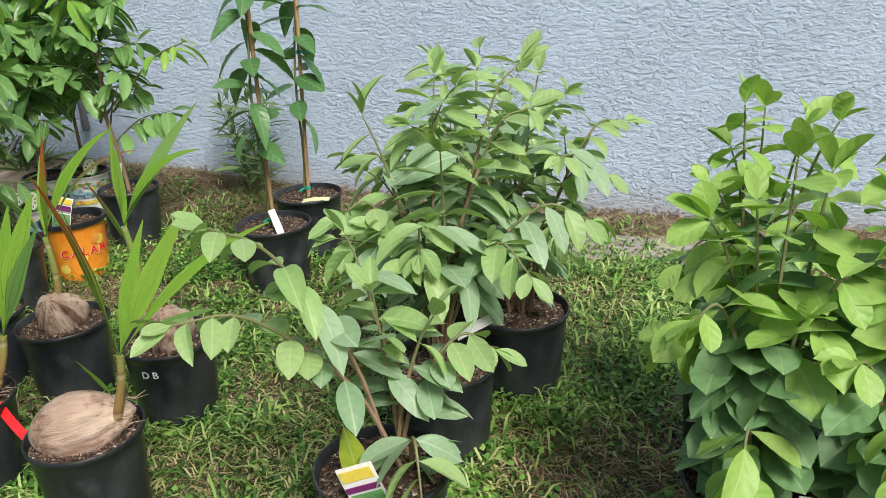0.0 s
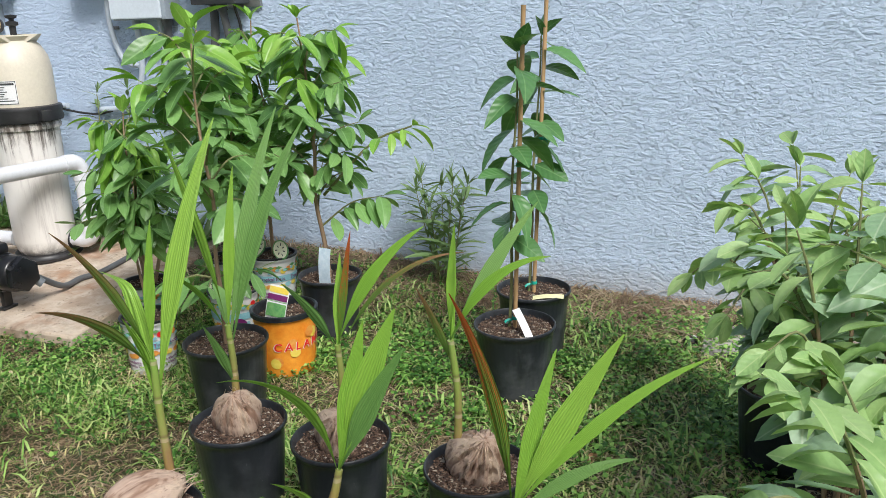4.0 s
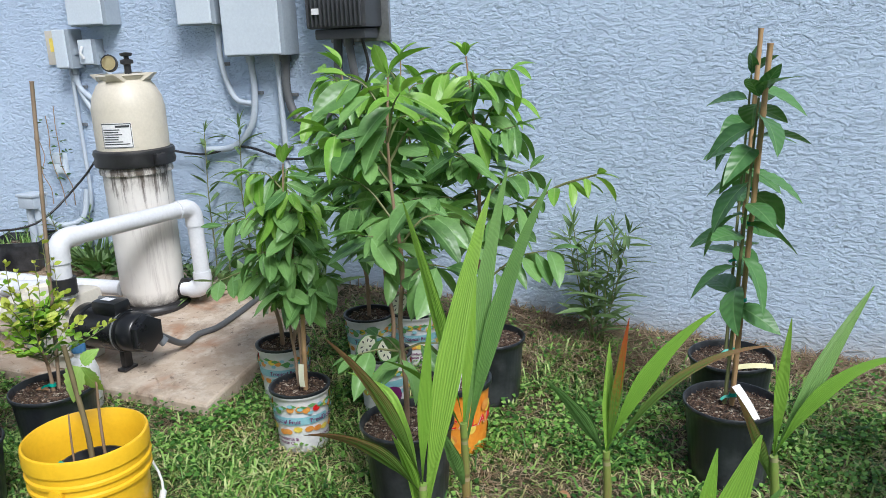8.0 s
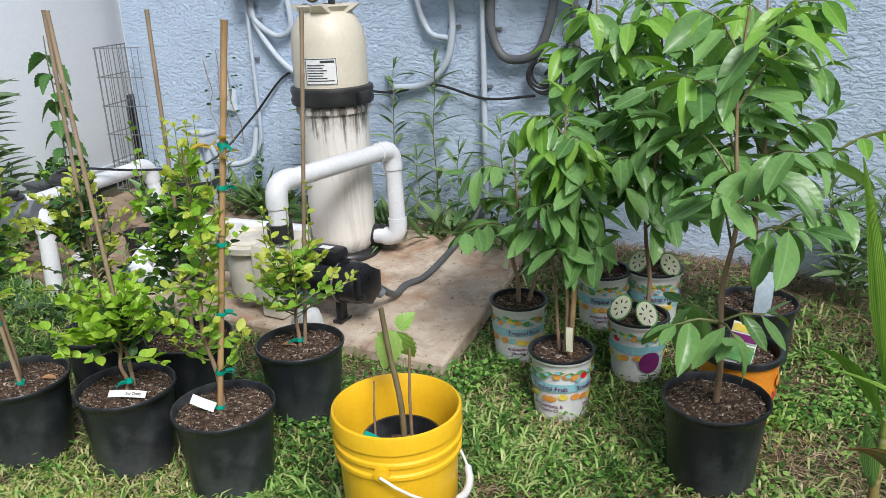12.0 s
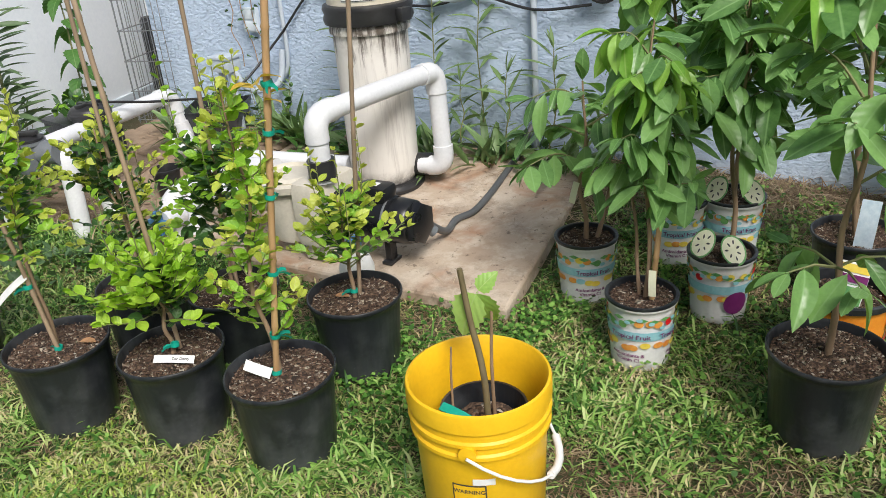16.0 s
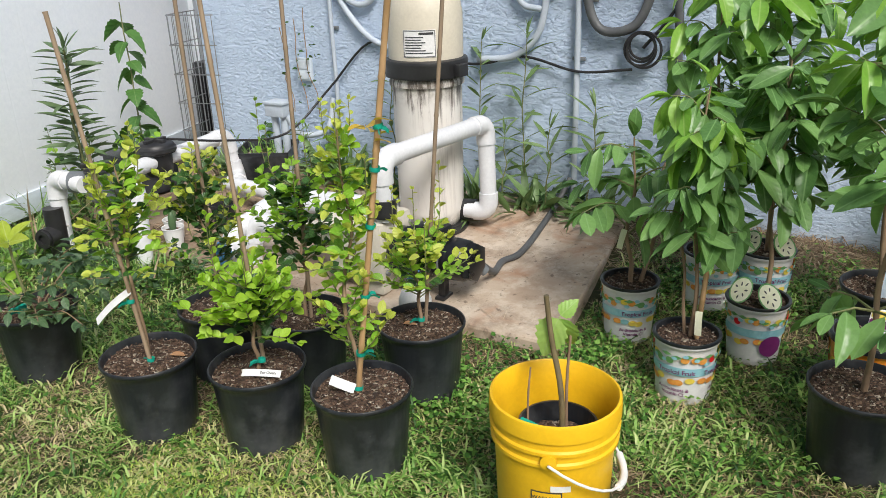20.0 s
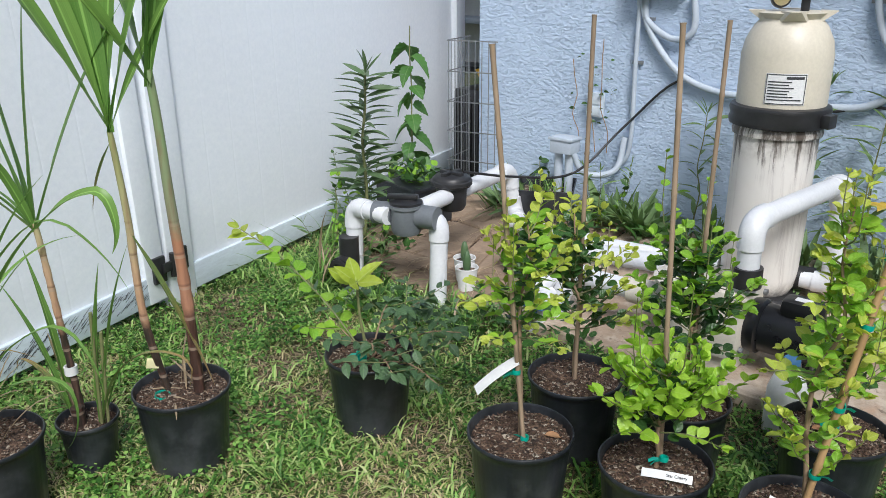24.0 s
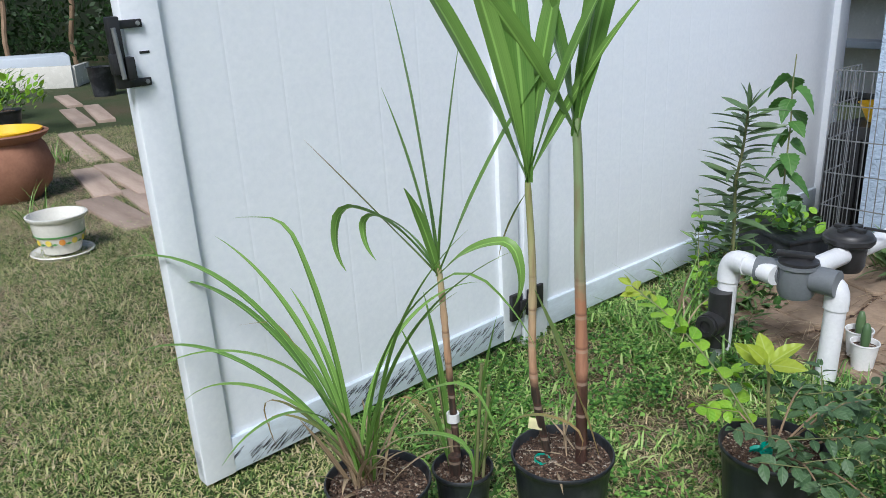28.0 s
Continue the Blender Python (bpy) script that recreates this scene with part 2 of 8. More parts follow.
def soil_material():
    m, nt, b = material("potting_mix")
    co = coords(nt)
    v = node(nt, "TexVoronoi", Scale=95.0, Randomness=1.0)
    nt.links.new(co, v.inputs["Vector"])
    xyz = nt.nodes.new("ShaderNodeSeparateColor")
    nt.links.new(v.outputs["Color"], xyz.inputs[0])
    col = ramp(nt, xyz.outputs[0], ((0.0, (0.025, 0.015, 0.01)), (0.45, (0.085, 0.05, 0.032)), (0.8, (0.18, 0.115, 0.075)), (0.97, (0.42, 0.36, 0.28))))
    nt.links.new(col, b.inputs["Base Color"])
    b.inputs["Roughness"].default_value = 0.9
    bumped(nt, b, calc(nt, "SUBTRACT", 1.0, v.outputs["Distance"]), 0.9, 0.01)
    return m


def chip_material(name, stops):
    m, nt, b = material(name)
    col = ramp(nt, nt.nodes.new("ShaderNodeNewGeometry").outputs["Random Per Island"], stops)
    col = mixed(nt, 0.35, col, mixed(nt, grain(nt, coords(nt), 120), (0.01, 0.007, 0.005), (0.14, 0.09, 0.06)))
    nt.links.new(col, b.inputs["Base Color"])
    b.inputs["Roughness"].default_value = 0.85
    return m


def cane_material(name, stops, rings=0.09, jointed=0.72):
    """Bands of colour up a stalk, on its own z axis."""
    m, nt, b = material(name)
    co = coords(nt)
    xyz = nt.nodes.new("ShaderNodeSeparateXYZ")
    nt.links.new(co, xyz.inputs[0])
    h = calc(nt, "MULTIPLY_ADD", grain(nt, co, 18), 0.12, calc(nt, "SUBTRACT", xyz.outputs[2], 0.06))
    col = ramp(nt, h, stops)
    col = mixed(nt, ramp(nt, grain(nt, stretched(nt, co, 1, 1, 0.1), 90), ((0.45, 0.0), (0.7, 0.5))), col, (0.2, 0.1, 0.07))
    ring = calc(nt, "FRACT", calc(nt, "DIVIDE", xyz.outputs[2], rings))
    low = ramp(nt, xyz.outputs[2], ((jointed - 0.04, 1.0), (jointed + 0.04, 0.0)))
    col = mixed(nt, calc(nt, "MULTIPLY", low, ramp(nt, ring, ((0.0, 0.55), (0.08, 0.5), (0.11, 0.0)))), col, (0.42, 0.32, 0.24))
    col = mixed(nt, calc(nt, "MULTIPLY", low, ramp(nt, ring, ((0.11, 0.0), (0.14, 0.6), (0.22, 0.0)))), col, (0.1, 0.04, 0.03))
    nt.links.new(col, b.inputs["Base Color"])
    b.inputs["Roughness"].default_value = 0.5
    return m


def pot_material():
    """Black nursery plastic, fluted, with dust and splash marks; the grey patches also paint in sheen."""
    m, nt, b = material("black_nursery_plastic")
    co = coords(nt)
    xyz = nt.nodes.new("ShaderNodeSeparateXYZ")
    nt.links.new(co, xyz.inputs[0])
    turn = calc(nt, "ARCTAN2", xyz.outputs[1], xyz.outputs[0])
    flute = calc(nt, "SINE", calc(nt, "MULTIPLY", turn, 44.0))
    info = nt.nodes.new("ShaderNodeObjectInfo").outputs["Random"]
    streak = grain(nt, stretched(nt, co, 1, 1, 0.15), 30, 5, 0.7)
    speck = ramp(nt, grain(nt, co, 190, 3, 0.6), ((0.66, 0.0), (0.74, 1.0)))
    dusty_sheen = ramp(nt, grain(nt, co, 7, 4, 0.65), ((0.45, 0.0), (0.7, 1.0)))
    col = mixed(nt, streak, (0.005, 0.006, 0.008), (0.024, 0.028, 0.034))
    # grey patches: dust, strengthened to stand in for the plastic's pale sheen
    col = mixed(nt, calc(nt, "MULTIPLY", dusty_sheen, calc(nt, "MULTIPLY_ADD", info, 0.25, 0.16)), col, (0.16, 0.17, 0.18))
    col = mixed(nt, calc(nt, "MULTIPLY", speck, calc(nt, "MULTIPLY", dusty_sheen, 0.35)), col, (0.3, 0.31, 0.32))
    nt.links.new(col, b.inputs["Base Color"])
    nt.links.new(calc(nt, "MULTIPLY_ADD", streak, 0.3, 0.2), b.inputs["Roughness"])
    bumped(nt, b, calc(nt, "ADD", calc(nt, "MULTIPLY", flute, 0.07), streak), 0.35, 0.003)
    return m


STUCCO, GROUND, CONCRETE, TANK, HUSK, SOIL = stucco_material(), ground_material(), concrete_material(), tank_material(), husk_material(), soil_material()
GRASS = grass_material("lawn_grass", ((0.0, (0.016, 0.045, 0.008)), (0.25, (0.07, 0.135, 0.024)), (0.48, (0.25, 0.36, 0.085)), (0.62, (0.5, 0.54, 0.22)), (0.8, (0.6, 0.53, 0.26)), (1.0, (0.72, 0.58, 0.4))))
WEED = grass_material("lawn_weed", ((0.0, (0.018, 0.07, 0.01)), (0.4, (0.075, 0.21, 0.03)), (0.75, (0.24, 0.47, 0.09)), (1.0, (0.4, 0.6, 0.16))))
LONG_GRASS = grass_material("long_green_grass", ((0.0, (0.016, 0.06, 0.008)), (0.3, (0.075, 0.2, 0.03)), (0.55, (0.27, 0.47, 0.1)), (0.8, (0.45, 0.6, 0.2)), (1.0, (0.6, 0.64, 0.32))))
# lighter yellow-green ramp, with the open lawn's sunlight in its colour
SUNLIT_GRASS = grass_material("sunlit_yellow_green_grass", ((0.0, (0.2, 0.32, 0.04)), (0.4, (0.42, 0.56, 0.1)), (0.75, (0.6, 0.66, 0.22)), (1.0, (0.74, 0.68, 0.38))))
DRY_GRASS = grass_material("dry_lawn_grass", ((0.0, (0.025, 0.07, 0.014)), (0.3, (0.13, 0.23, 0.055)), (0.55, (0.36, 0.4, 0.16)), (0.8, (0.55, 0.5, 0.28)), (1.0, (0.7, 0.6, 0.42))))
PALE_STRAW = grass_material("pale_dry_straw", ((0.0, (0.24, 0.16, 0.1)), (0.5, (0.52, 0.4, 0.27)), (1.0, (0.74, 0.64, 0.48))))
STRAW = grass_material("dry_straw", ((0.0, (0.1, 0.06, 0.035)), (0.45, (0.27, 0.185, 0.11)), (0.8, (0.46, 0.36, 0.23)), (1.0, (0.64, 0.55, 0.4))))
CHIPS = chip_material("bark_chips", ((0.0, (0.014, 0.008, 0.006)), (0.55, (0.075, 0.04, 0.026)), (0.84, (0.17, 0.1, 0.065)), (0.95, (0.4, 0.34, 0.26)), (1.0, (0.6, 0.56, 0.48))))
BLACK_POT = pot_material()
BLACK_GLOSS = surface("glossy_black_paint", (0.006, 0.0065, 0.008), (0.014, 0.015, 0.017), 8, 0.3, 0.05, 120)
YELLOW = surface("yellow_bucket_plastic", (0.83, 0.47, 0.012), (0.87, 0.52, 0.02), 6, 0.38, 0.04, 90)
WHITE_CAN = surface("white_printed_plastic", (0.68, 0.69, 0.7), (0.76, 0.76, 0.76), 9, 0.4, 0.04, 90)
ORANGE_CAN = surface("orange_printed_plastic", (0.75, 0.2, 0.015), (0.85, 0.36, 0.04), 26, 0.4, 0.04, 90)
PVC = surface("white_pvc_pipe", (0.64, 0.66, 0.69), (0.74, 0.75, 0.77), 7, 0.35, 0.03, 80)
VINYL = surface("white_vinyl", (0.85, 0.9, 0.97), (0.88, 0.93, 0.98), 1.5, 0.36, 0.03, 60)
VINYL_DIRTY = surface("dirty_vinyl", (0.55, 0.62, 0.68), (0.66, 0.74, 0.82), 12, 0.5, 0.05, 60, stretch=(1, 1, 3))
BLACK_IRON = surface("black_hardware", (0.012, 0.012, 0.013), (0.03, 0.03, 0.032), 14, 0.4, 0.2, 140)
GREY_PVC = surface("grey_valve_plastic", (0.12, 0.135, 0.15), (0.17, 0.185, 0.2), 10, 0.4, 0.05, 120)
CREAM = surface("cream_tank_plastic", (0.58, 0.53, 0.43), (0.66, 0.61, 0.5), 6, 0.42, 0.04, 90)
PUMP_CREAM = surface("cream_pump_plastic", (0.55, 0.51, 0.43), (0.66, 0.62, 0.53), 12, 0.5, 0.05, 90)
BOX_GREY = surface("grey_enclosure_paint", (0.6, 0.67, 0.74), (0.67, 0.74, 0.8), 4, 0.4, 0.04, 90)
# darker copy of the grey above: shade put into the colour of box sides and alley
BOX_DARK = surface("shaded_grey_paint", (0.28, 0.33, 0.38), (0.35, 0.4, 0.45), 5, 0.45, 0.04, 90)
CONDUIT = surface("grey_conduit", (0.42, 0.48, 0.55), (0.5, 0.56, 0.63), 8, 0.5, 0.05, 90)
CONDUIT_DARK = surface("dark_grey_conduit", (0.07, 0.075, 0.08), (0.12, 0.125, 0.13), 8, 0.5, 0.05, 90)
CHARCOAL = surface("charcoal_casing", (0.04, 0.043, 0.047), (0.06, 0.063, 0.068), 8, 0.5, 0.1, 120)
BAMBOO = surface("bamboo_stake", (0.33, 0.2, 0.09), (0.48, 0.31, 0.16), 14, 0.5, 0.1, 120, vary=0.35, stretch=(1, 1, 0.2))
GREY_CANE = surface("weathered_stake", (0.24, 0.17, 0.11), (0.4, 0.3, 0.21), 14, 0.6, 0.1, 120, vary=0.3, stretch=(1, 1, 0.2))
CUT_BARK = surface("dark_cutting_bark", (0.09, 0.07, 0.035), (0.2, 0.16, 0.08), 30, 0.7, 0.4, 130, stretch=(1, 1, 0.3))
BARK = surface("young_bark", (0.19, 0.125, 0.075), (0.36, 0.25, 0.16), 22, 0.75, 0.4, 130, stretch=(1, 1, 0.3))
TWIG = surface("green_twig", (0.12, 0.15, 0.05), (0.22, 0.22, 0.1), 18, 0.6, 0.1, 130)
TAPE = surface("teal_tie_tape", (0.0, 0.28, 0.2), (0.01, 0.36, 0.27), 20, 0.4, 0.05, 120)
WHITE_TAG = surface("white_plastic_tag", (0.74, 0.75, 0.75), (0.8, 0.8, 0.8), 20, 0.4, 0.02, 120)
PALE_TAG = surface("pale_yellow_tag", (0.75, 0.7, 0.38), (0.8, 0.76, 0.46), 20, 0.4, 0.02, 120)
RED_TAG = surface("red_ribbon", (0.7, 0.012, 0.015), (0.8, 0.025, 0.03), 20, 0.35, 0.05, 120)
TERRACOTTA = surface("terracotta", (0.24, 0.11, 0.065), (0.38, 0.19, 0.12), 6, 0.85, 0.4, 50)
GLAZE = surface("white_glaze", (0.7, 0.69, 0.62), (0.76, 0.75, 0.69), 9, 0.25, 0.03, 60)
FLAGSTONE = surface("brown_flagstone", (0.2, 0.14, 0.095), (0.36, 0.27, 0.19), 5, 0.9, 0.6, 60, vary=0.2, dist=0.004)
CEMENT = surface("grey_cement", (0.3, 0.27, 0.25), (0.44, 0.41, 0.38), 9, 0.92, 0.4, 70)
INK = surface("dark_print", (0.03, 0.03, 0.035), (0.06, 0.06, 0.065), 20, 0.5, 0.0, 90)
SCUFF = surface("black_scuff", (0.025, 0.025, 0.03), (0.07, 0.07, 0.08), 60, 0.7, 0.0, 90)
PURPLE = surface("purple_print", (0.14, 0.015, 0.11), (0.2, 0.03, 0.16), 20, 0.4, 0.0, 90)
PALE_BLUE = surface("pale_blue_print", (0.42, 0.55, 0.66), (0.62, 0.72, 0.8), 60, 0.4, 0.0, 90)
CYAN = surface("cyan_print", (0.2, 0.5, 0.58), (0.34, 0.6, 0.66), 40, 0.4, 0.0, 90)
FRUIT = surface("orange_fruit_print", (0.72, 0.2, 0.03), (0.8, 0.42, 0.1), 60, 0.4, 0.0, 90)
FROND_PRINT = surface("green_leaf_print", (0.05, 0.24, 0.08), (0.2, 0.42, 0.14), 60, 0.4, 0.0, 90)
LEMON = surface("yellow_print", (0.8, 0.58, 0.04), (0.85, 0.68, 0.15), 30, 0.4, 0.0, 90)
PALE = surface("pale_fruit_flesh", (0.7, 0.72, 0.5), (0.78, 0.78, 0.62), 30, 0.4, 0.0, 90)
WIRE = surface("galvanised_wire", (0.25, 0.26, 0.27), (0.35, 0.36, 0.37), 30, 0.45, 0.0, 90, metal=0.7)
BLUE = surface("blue_valve_handle", (0.05, 0.16, 0.34), (0.08, 0.22, 0.42), 20, 0.4, 0.0, 90)
BRASS = surface("gauge_face", (0.5, 0.42, 0.2), (0.6, 0.52, 0.3), 20, 0.3, 0.0, 90)


# ---- mesh tools ----
class Geo:
    """Vertices and faces of one part."""

    def __init__(self):
        self.v, self.f = [], []

    def add(self, v, f, m=None):
        k = len(self.v)
        self.v += [tuple(m @ Vector(p)) for p in v] if m else [tuple(p) for p in v]
        self.f += [tuple(i + k for i in q) for q in f]
        return self

    def lathe(self, prof, seg=32, m=None, closed=False, caps=True):
        v = [(r * math.cos(2 * math.pi * j / seg), r * math.sin(2 * math.pi * j / seg), z) for r, z in prof for j in range(seg)]
        n = len(prof)
        f = [(i * seg + j, i * seg + (j + 1) % seg, (i + 1) % n * seg + (j + 1) % seg, (i + 1) % n * seg + j) for i in range(n if closed else n - 1) for j in range(seg)]
        if not closed and caps:
            if prof[0][0] > 1e-5:
                f.append(tuple(range(seg))[::-1])
            if prof[-1][0] > 1e-5:
                f.append(tuple(range((n - 1) * seg, n * seg)))
        return self.add(v, f, m)

    def tube(self, pts, rad, seg=8, m=None, caps=True):
        pts = [Vector(p) for p in pts]
        n = len(pts)
        rad = [rad] * n if isinstance(rad, (int, float)) else rad
        v, ref = [], None
        for i, p in enumerate(pts):
            d = (pts[min(i + 1, n - 1)] - pts[max(i - 1, 0)]).normalized()
            if ref is None:
                ref = Vector((1, 0, 0)) if abs(d.x) < 0.8 else Vector((0, 1, 0))
            a = (ref - d * ref.dot(d)).normalized()
            ref, b = a, d.cross(a)
            v += [p + (a * math.cos(2 * math.pi * j / seg) + b * math.sin(2 * math.pi * j / seg)) * rad[i] for j in range(seg)]
        f = [(i * seg + j, i * seg + (j + 1) % seg, (i + 1) * seg + (j + 1) % seg, (i + 1) * seg + j) for i in range(n - 1) for j in range(seg)]
        if caps:
            f += [tuple(range(seg))[::-1], tuple(range((n - 1) * seg, n * seg))]
        return self.add(v, f, m)

    def box(self, x0, y0, z0, x1, y1, z1, bevel=0.0, m=None):
        bm = bmesh.new()
        bmesh.ops.create_cube(bm, size=1)
        for p in bm.verts:
            p.co = Vector(((x0 + x1) / 2 + p.co.x * (x1 - x0), (y0 + y1) / 2 + p.co.y * (y1 - y0), (z0 + z1) / 2 + p.co.z * (z1 - z0)))
        if bevel:
            bmesh.ops.bevel(bm, geom=bm.edges[:], offset=bevel, segments=2, affect="EDGES", profile=0.6)
        bm.verts.index_update()
        self.add([p.co[:] for p in bm.verts], [[p.index for p in q.verts] for q in bm.faces], m)
        bm.free()
        return self

    def mesh(self, name, mat, smooth=True):
        me = bpy.data.meshes.new(name)
        me.from_pydata(self.v, [], self.f)
        me.materials.append(mat)
        me.polygons.foreach_set("use_smooth", [smooth] * len(me.polygons))
        if smooth:
            me.set_sharp_from_angle(angle=radians(48))
        return me


def part(name, geo, mat=None, parent=None, label="", smooth=True, at=None):
    """Links one mesh object under a thing; geo is a Geo or a mesh that is shared."""
    me = geo.mesh(name, mat, smooth) if isinstance(geo, Geo) else geo
    ob = new(name, me)
    if parent:
        ob.parent = parent
    if at is not None:
        ob.matrix_basis = at
    return tagged(ob, label)


def thing(name, m, label, category, group="", kind=""):
    ob = new(name)
    ob.empty_display_size = 0.05
    ob.matrix_basis = m
    return tagged(ob, label, category, group, kind)


def smooth_path(pts, steps=6):
    """A rounded curve through the points."""
    p = [Vector(q) for q in pts]
    p = [2 * p[0] - p[1], *p, 2 * p[-1] - p[-2]]
    out = []
    for i in range(1, len(p) - 2):
        for s in range(steps):
            t = s / steps
            a, b, c, d = p[i - 1], p[i], p[i + 1], p[i + 2]
            out.append(0.5 * (2 * b + (c - a) * t + (2 * a - 5 * b + 4 * c - d) * t * t + (3 * b - a - 3 * c + d) * t ** 3))
    return out + [p[-2]]


def elbowed(pts, bend=0.05, steps=5):
    """A pipe's line with short round bends at its corners."""
    p = [Vector(q) for q in pts]
    out = [p[0]]
    for i in range(1, len(p) - 1):
        a, b = (p[i - 1] - p[i]).normalized() * bend, (p[i + 1] - p[i]).normalized() * bend
        for s in range(steps + 1):
            t = s / steps
            out.append((p[i] + a) * (1 - t) ** 2 + p[i] * 2 * t * (1 - t) + (p[i] + b) * t * t)
    return out + [p[-1]]


def aim(base, way, up=(0, 0, 1), scale=1.0, spin=0.0):
    """A pose whose y axis runs along way and whose z axis is nearest to up."""
    y = Vector(way).normalized()
    u = Vector(up)
    z = u - y * u.dot(y)
    if z.length < 1e-3:
        z = Vector((1, 0, 0)) - y * y.x
    z.normalize()
    x = y.cross(z)
    m = Matrix((x, y, z)).transposed()
    if spin:
        m = m @ Matrix.Rotation(spin, 3, "Y")
    s = scale if isinstance(scale, tuple) else (scale, scale, scale)
    m = m @ Matrix.Diagonal(s)
    return Matrix.Translation(base) @ m.to_4x4()


def leaf_mesh(name, mat, width, fold=0.25, droop=0.25, rows=7, point=1.0, stalk=0.06, ripple=0.0, teeth=0.0, belly=0.45):
    """A leaf one unit long on y: folded on its midrib and bowed."""
    g = Geo()
    cols = 4
    for i in range(rows + 1):
        t = i / rows
        s = math.sin(math.pi * t ** (math.log(0.5) / math.log(belly)))
        w = width / 2 * max(0.0, s) ** (0.75 if t < belly else point * 0.85)
        if i == 0:
            w = width * 0.03
        if teeth and 0 < i < rows:
            w *= 1 + (teeth if i % 2 else -teeth)
        for j in range(cols + 1):
            k = (j / cols - 0.5) * 2
            z = abs(k) * w * fold - droop * (stalk + t) ** 2 + ripple * w * math.cos(i * math.pi) * abs(k)
            g.v.append((k * w, stalk + t * (1 - stalk), z))
    for i in range(rows):
        for j in range(cols):
            a = i * (cols + 1) + j
            g.f.append((a, a + 1, a + cols + 2, a + cols + 1))
    if stalk:
        g.tube([(0, 0, 0), (0, stalk * 0.6, -droop * stalk * stalk * 0.4), (0, stalk * 1.3, -droop * stalk * stalk * 1.2)], stalk * 0.14, 4)
    me = g.mesh(name, mat)
    layer = me.uv_layers.new(name="UVMap")
    layer.data.foreach_set("uv", [q for lp in me.loops for q in g.v[lp.vertex_index][:2]])
    return me


def text_mesh(words, size, mat, spread=1.0):
    c = bpy.data.curves.new("lettering", "FONT")
    c.offset = size * 0.018
    c.body, c.size, c.align_x, c.align_y, c.space_character = words, size, "CENTER", "CENTER", spread
    ob = new("lettering", c)
    dg = bpy.context.evaluated_depsgraph_get()
    me = bpy.data.meshes.new_from_object(ob.evaluated_get(dg))
    bpy.data.objects.remove(ob)
    me.materials.clear()
    me.materials.append(mat)
    return me


def wrap(me, r0, r1, h, turn, z, lift=0.0015):
    """Bends a flat mesh in x and y round a tapered can of radius r0 below and r1 above."""
    for p in me.vertices:
        zz = z + p.co.y
        r = r0 + (r1 - r0) * zz / h + lift
        a = turn + p.co.x / r
        p.co = (r * math.cos(a), r * math.sin(a), zz)
    return me


def flat_patch(name, mat, w, h, shape="box", n=12):
    """A flat patch in x and y, with columns so that it can be bent round a can."""
    g = Geo()
    for i in range(n + 1):
        u = i / n * 2 - 1
        half = h / 2 * (math.sqrt(max(0.0, 1 - u * u)) if shape == "disc" else (1 - abs(u)) if shape == "leaf" else 1)
        g.v += [(u * w / 2, -half, 0), (u * w / 2, half, 0)]
    g.f = [(2 * i, 2 * i + 2, 2 * i + 3, 2 * i + 1) for i in range(n)]
    return g.mesh(name, mat, False)


def print_bars(name, mat, bars, n=8):
    """Flat bars (x0, y0, x1, y1) with columns, to be bent round a can."""
    g = Geo()
    for x0, y0, x1, y1 in bars:
        v = [(x0 + (x1 - x0) * i / n, y, 0) for i in range(n + 1) for y in (y0, y1)]
        g.add(v, [(2 * i, 2 * i + 2, 2 * i + 3, 2 * i + 1) for i in range(n)])
    return g.mesh(name, mat, False)


def polar(az, el):
    return Vector((math.cos(az) * math.cos(el), math.sin(az) * math.cos(el), math.sin(el)))


def smoothstep(a, b, x):
    t = min(1.0, max(0.0, (x - a) / (b - a)))
    return t * t * (3 - 2 * t)


def ground_z(x, y):
    """The lawn rises a little towards the house wall."""
    rise = 0.13 - 0.11 * smoothstep(0.9, 3.2, x)
    return rise * smoothstep(-1.1, -0.05, y) * smoothstep(-1.9, -1.5, x) + 0.012 * noise.noise((x * 1.3, y * 1.3, 0.0))


# ---- ground, house, slab, fence ----
def build_ground():
    def axis(a, b, step, far):
        out = list(np.arange(a, b + 1e-6, step))
        s, x = step, b
        while x < far:
            s *= 1.5
            x += s
            out.append(x)
        s, x = step, a
        while x > -far:
            s *= 1.5
            x -= s
            out.insert(0, x)
        return out

    xs, ys = axis(-9, 6.5, 0.1, 400), axis(-5.5, 1.2, 0.1, 400)
    g = Geo()
    g.v = [(x, y, ground_z(x, y) if abs(x) < 12 and abs(y) < 8 else 0.0) for y in ys for x in xs]
    n = len(xs)
    g.f = [(j * n + i, j * n + i + 1, (j + 1) * n + i + 1, (j + 1) * n + i) for j in range(len(ys) - 1) for i in range(n - 1)]
    tagged(part("ground", g, GROUND), "patchy lawn soil with moss and dry straw", "ground", kind="structure")


build_ground()
HOUSE_X = -1.68
house = thing("wall_house", Matrix(), "pale blue painted stucco house wall", "wall", kind="structure")
part("wall_north", Geo().box(HOUSE_X, 0, -0.2, 9.0, 0.22, 3.0), STUCCO, house, smooth=False)
part("wall_east", Geo().box(8.78, 0.222, -0.2, 9.0, 7.0, 3.0), STUCCO, house, smooth=False)
part("wall_back", Geo().box(HOUSE_X, 7.002, -0.2, 9.0, 7.2, 3.0), STUCCO, house, smooth=False)
part("roof", Geo().box(HOUSE_X, 0.0, 3.002, 9.0, 7.2, 3.14, 0.01), BOX_GREY, house, "plain flat roof")
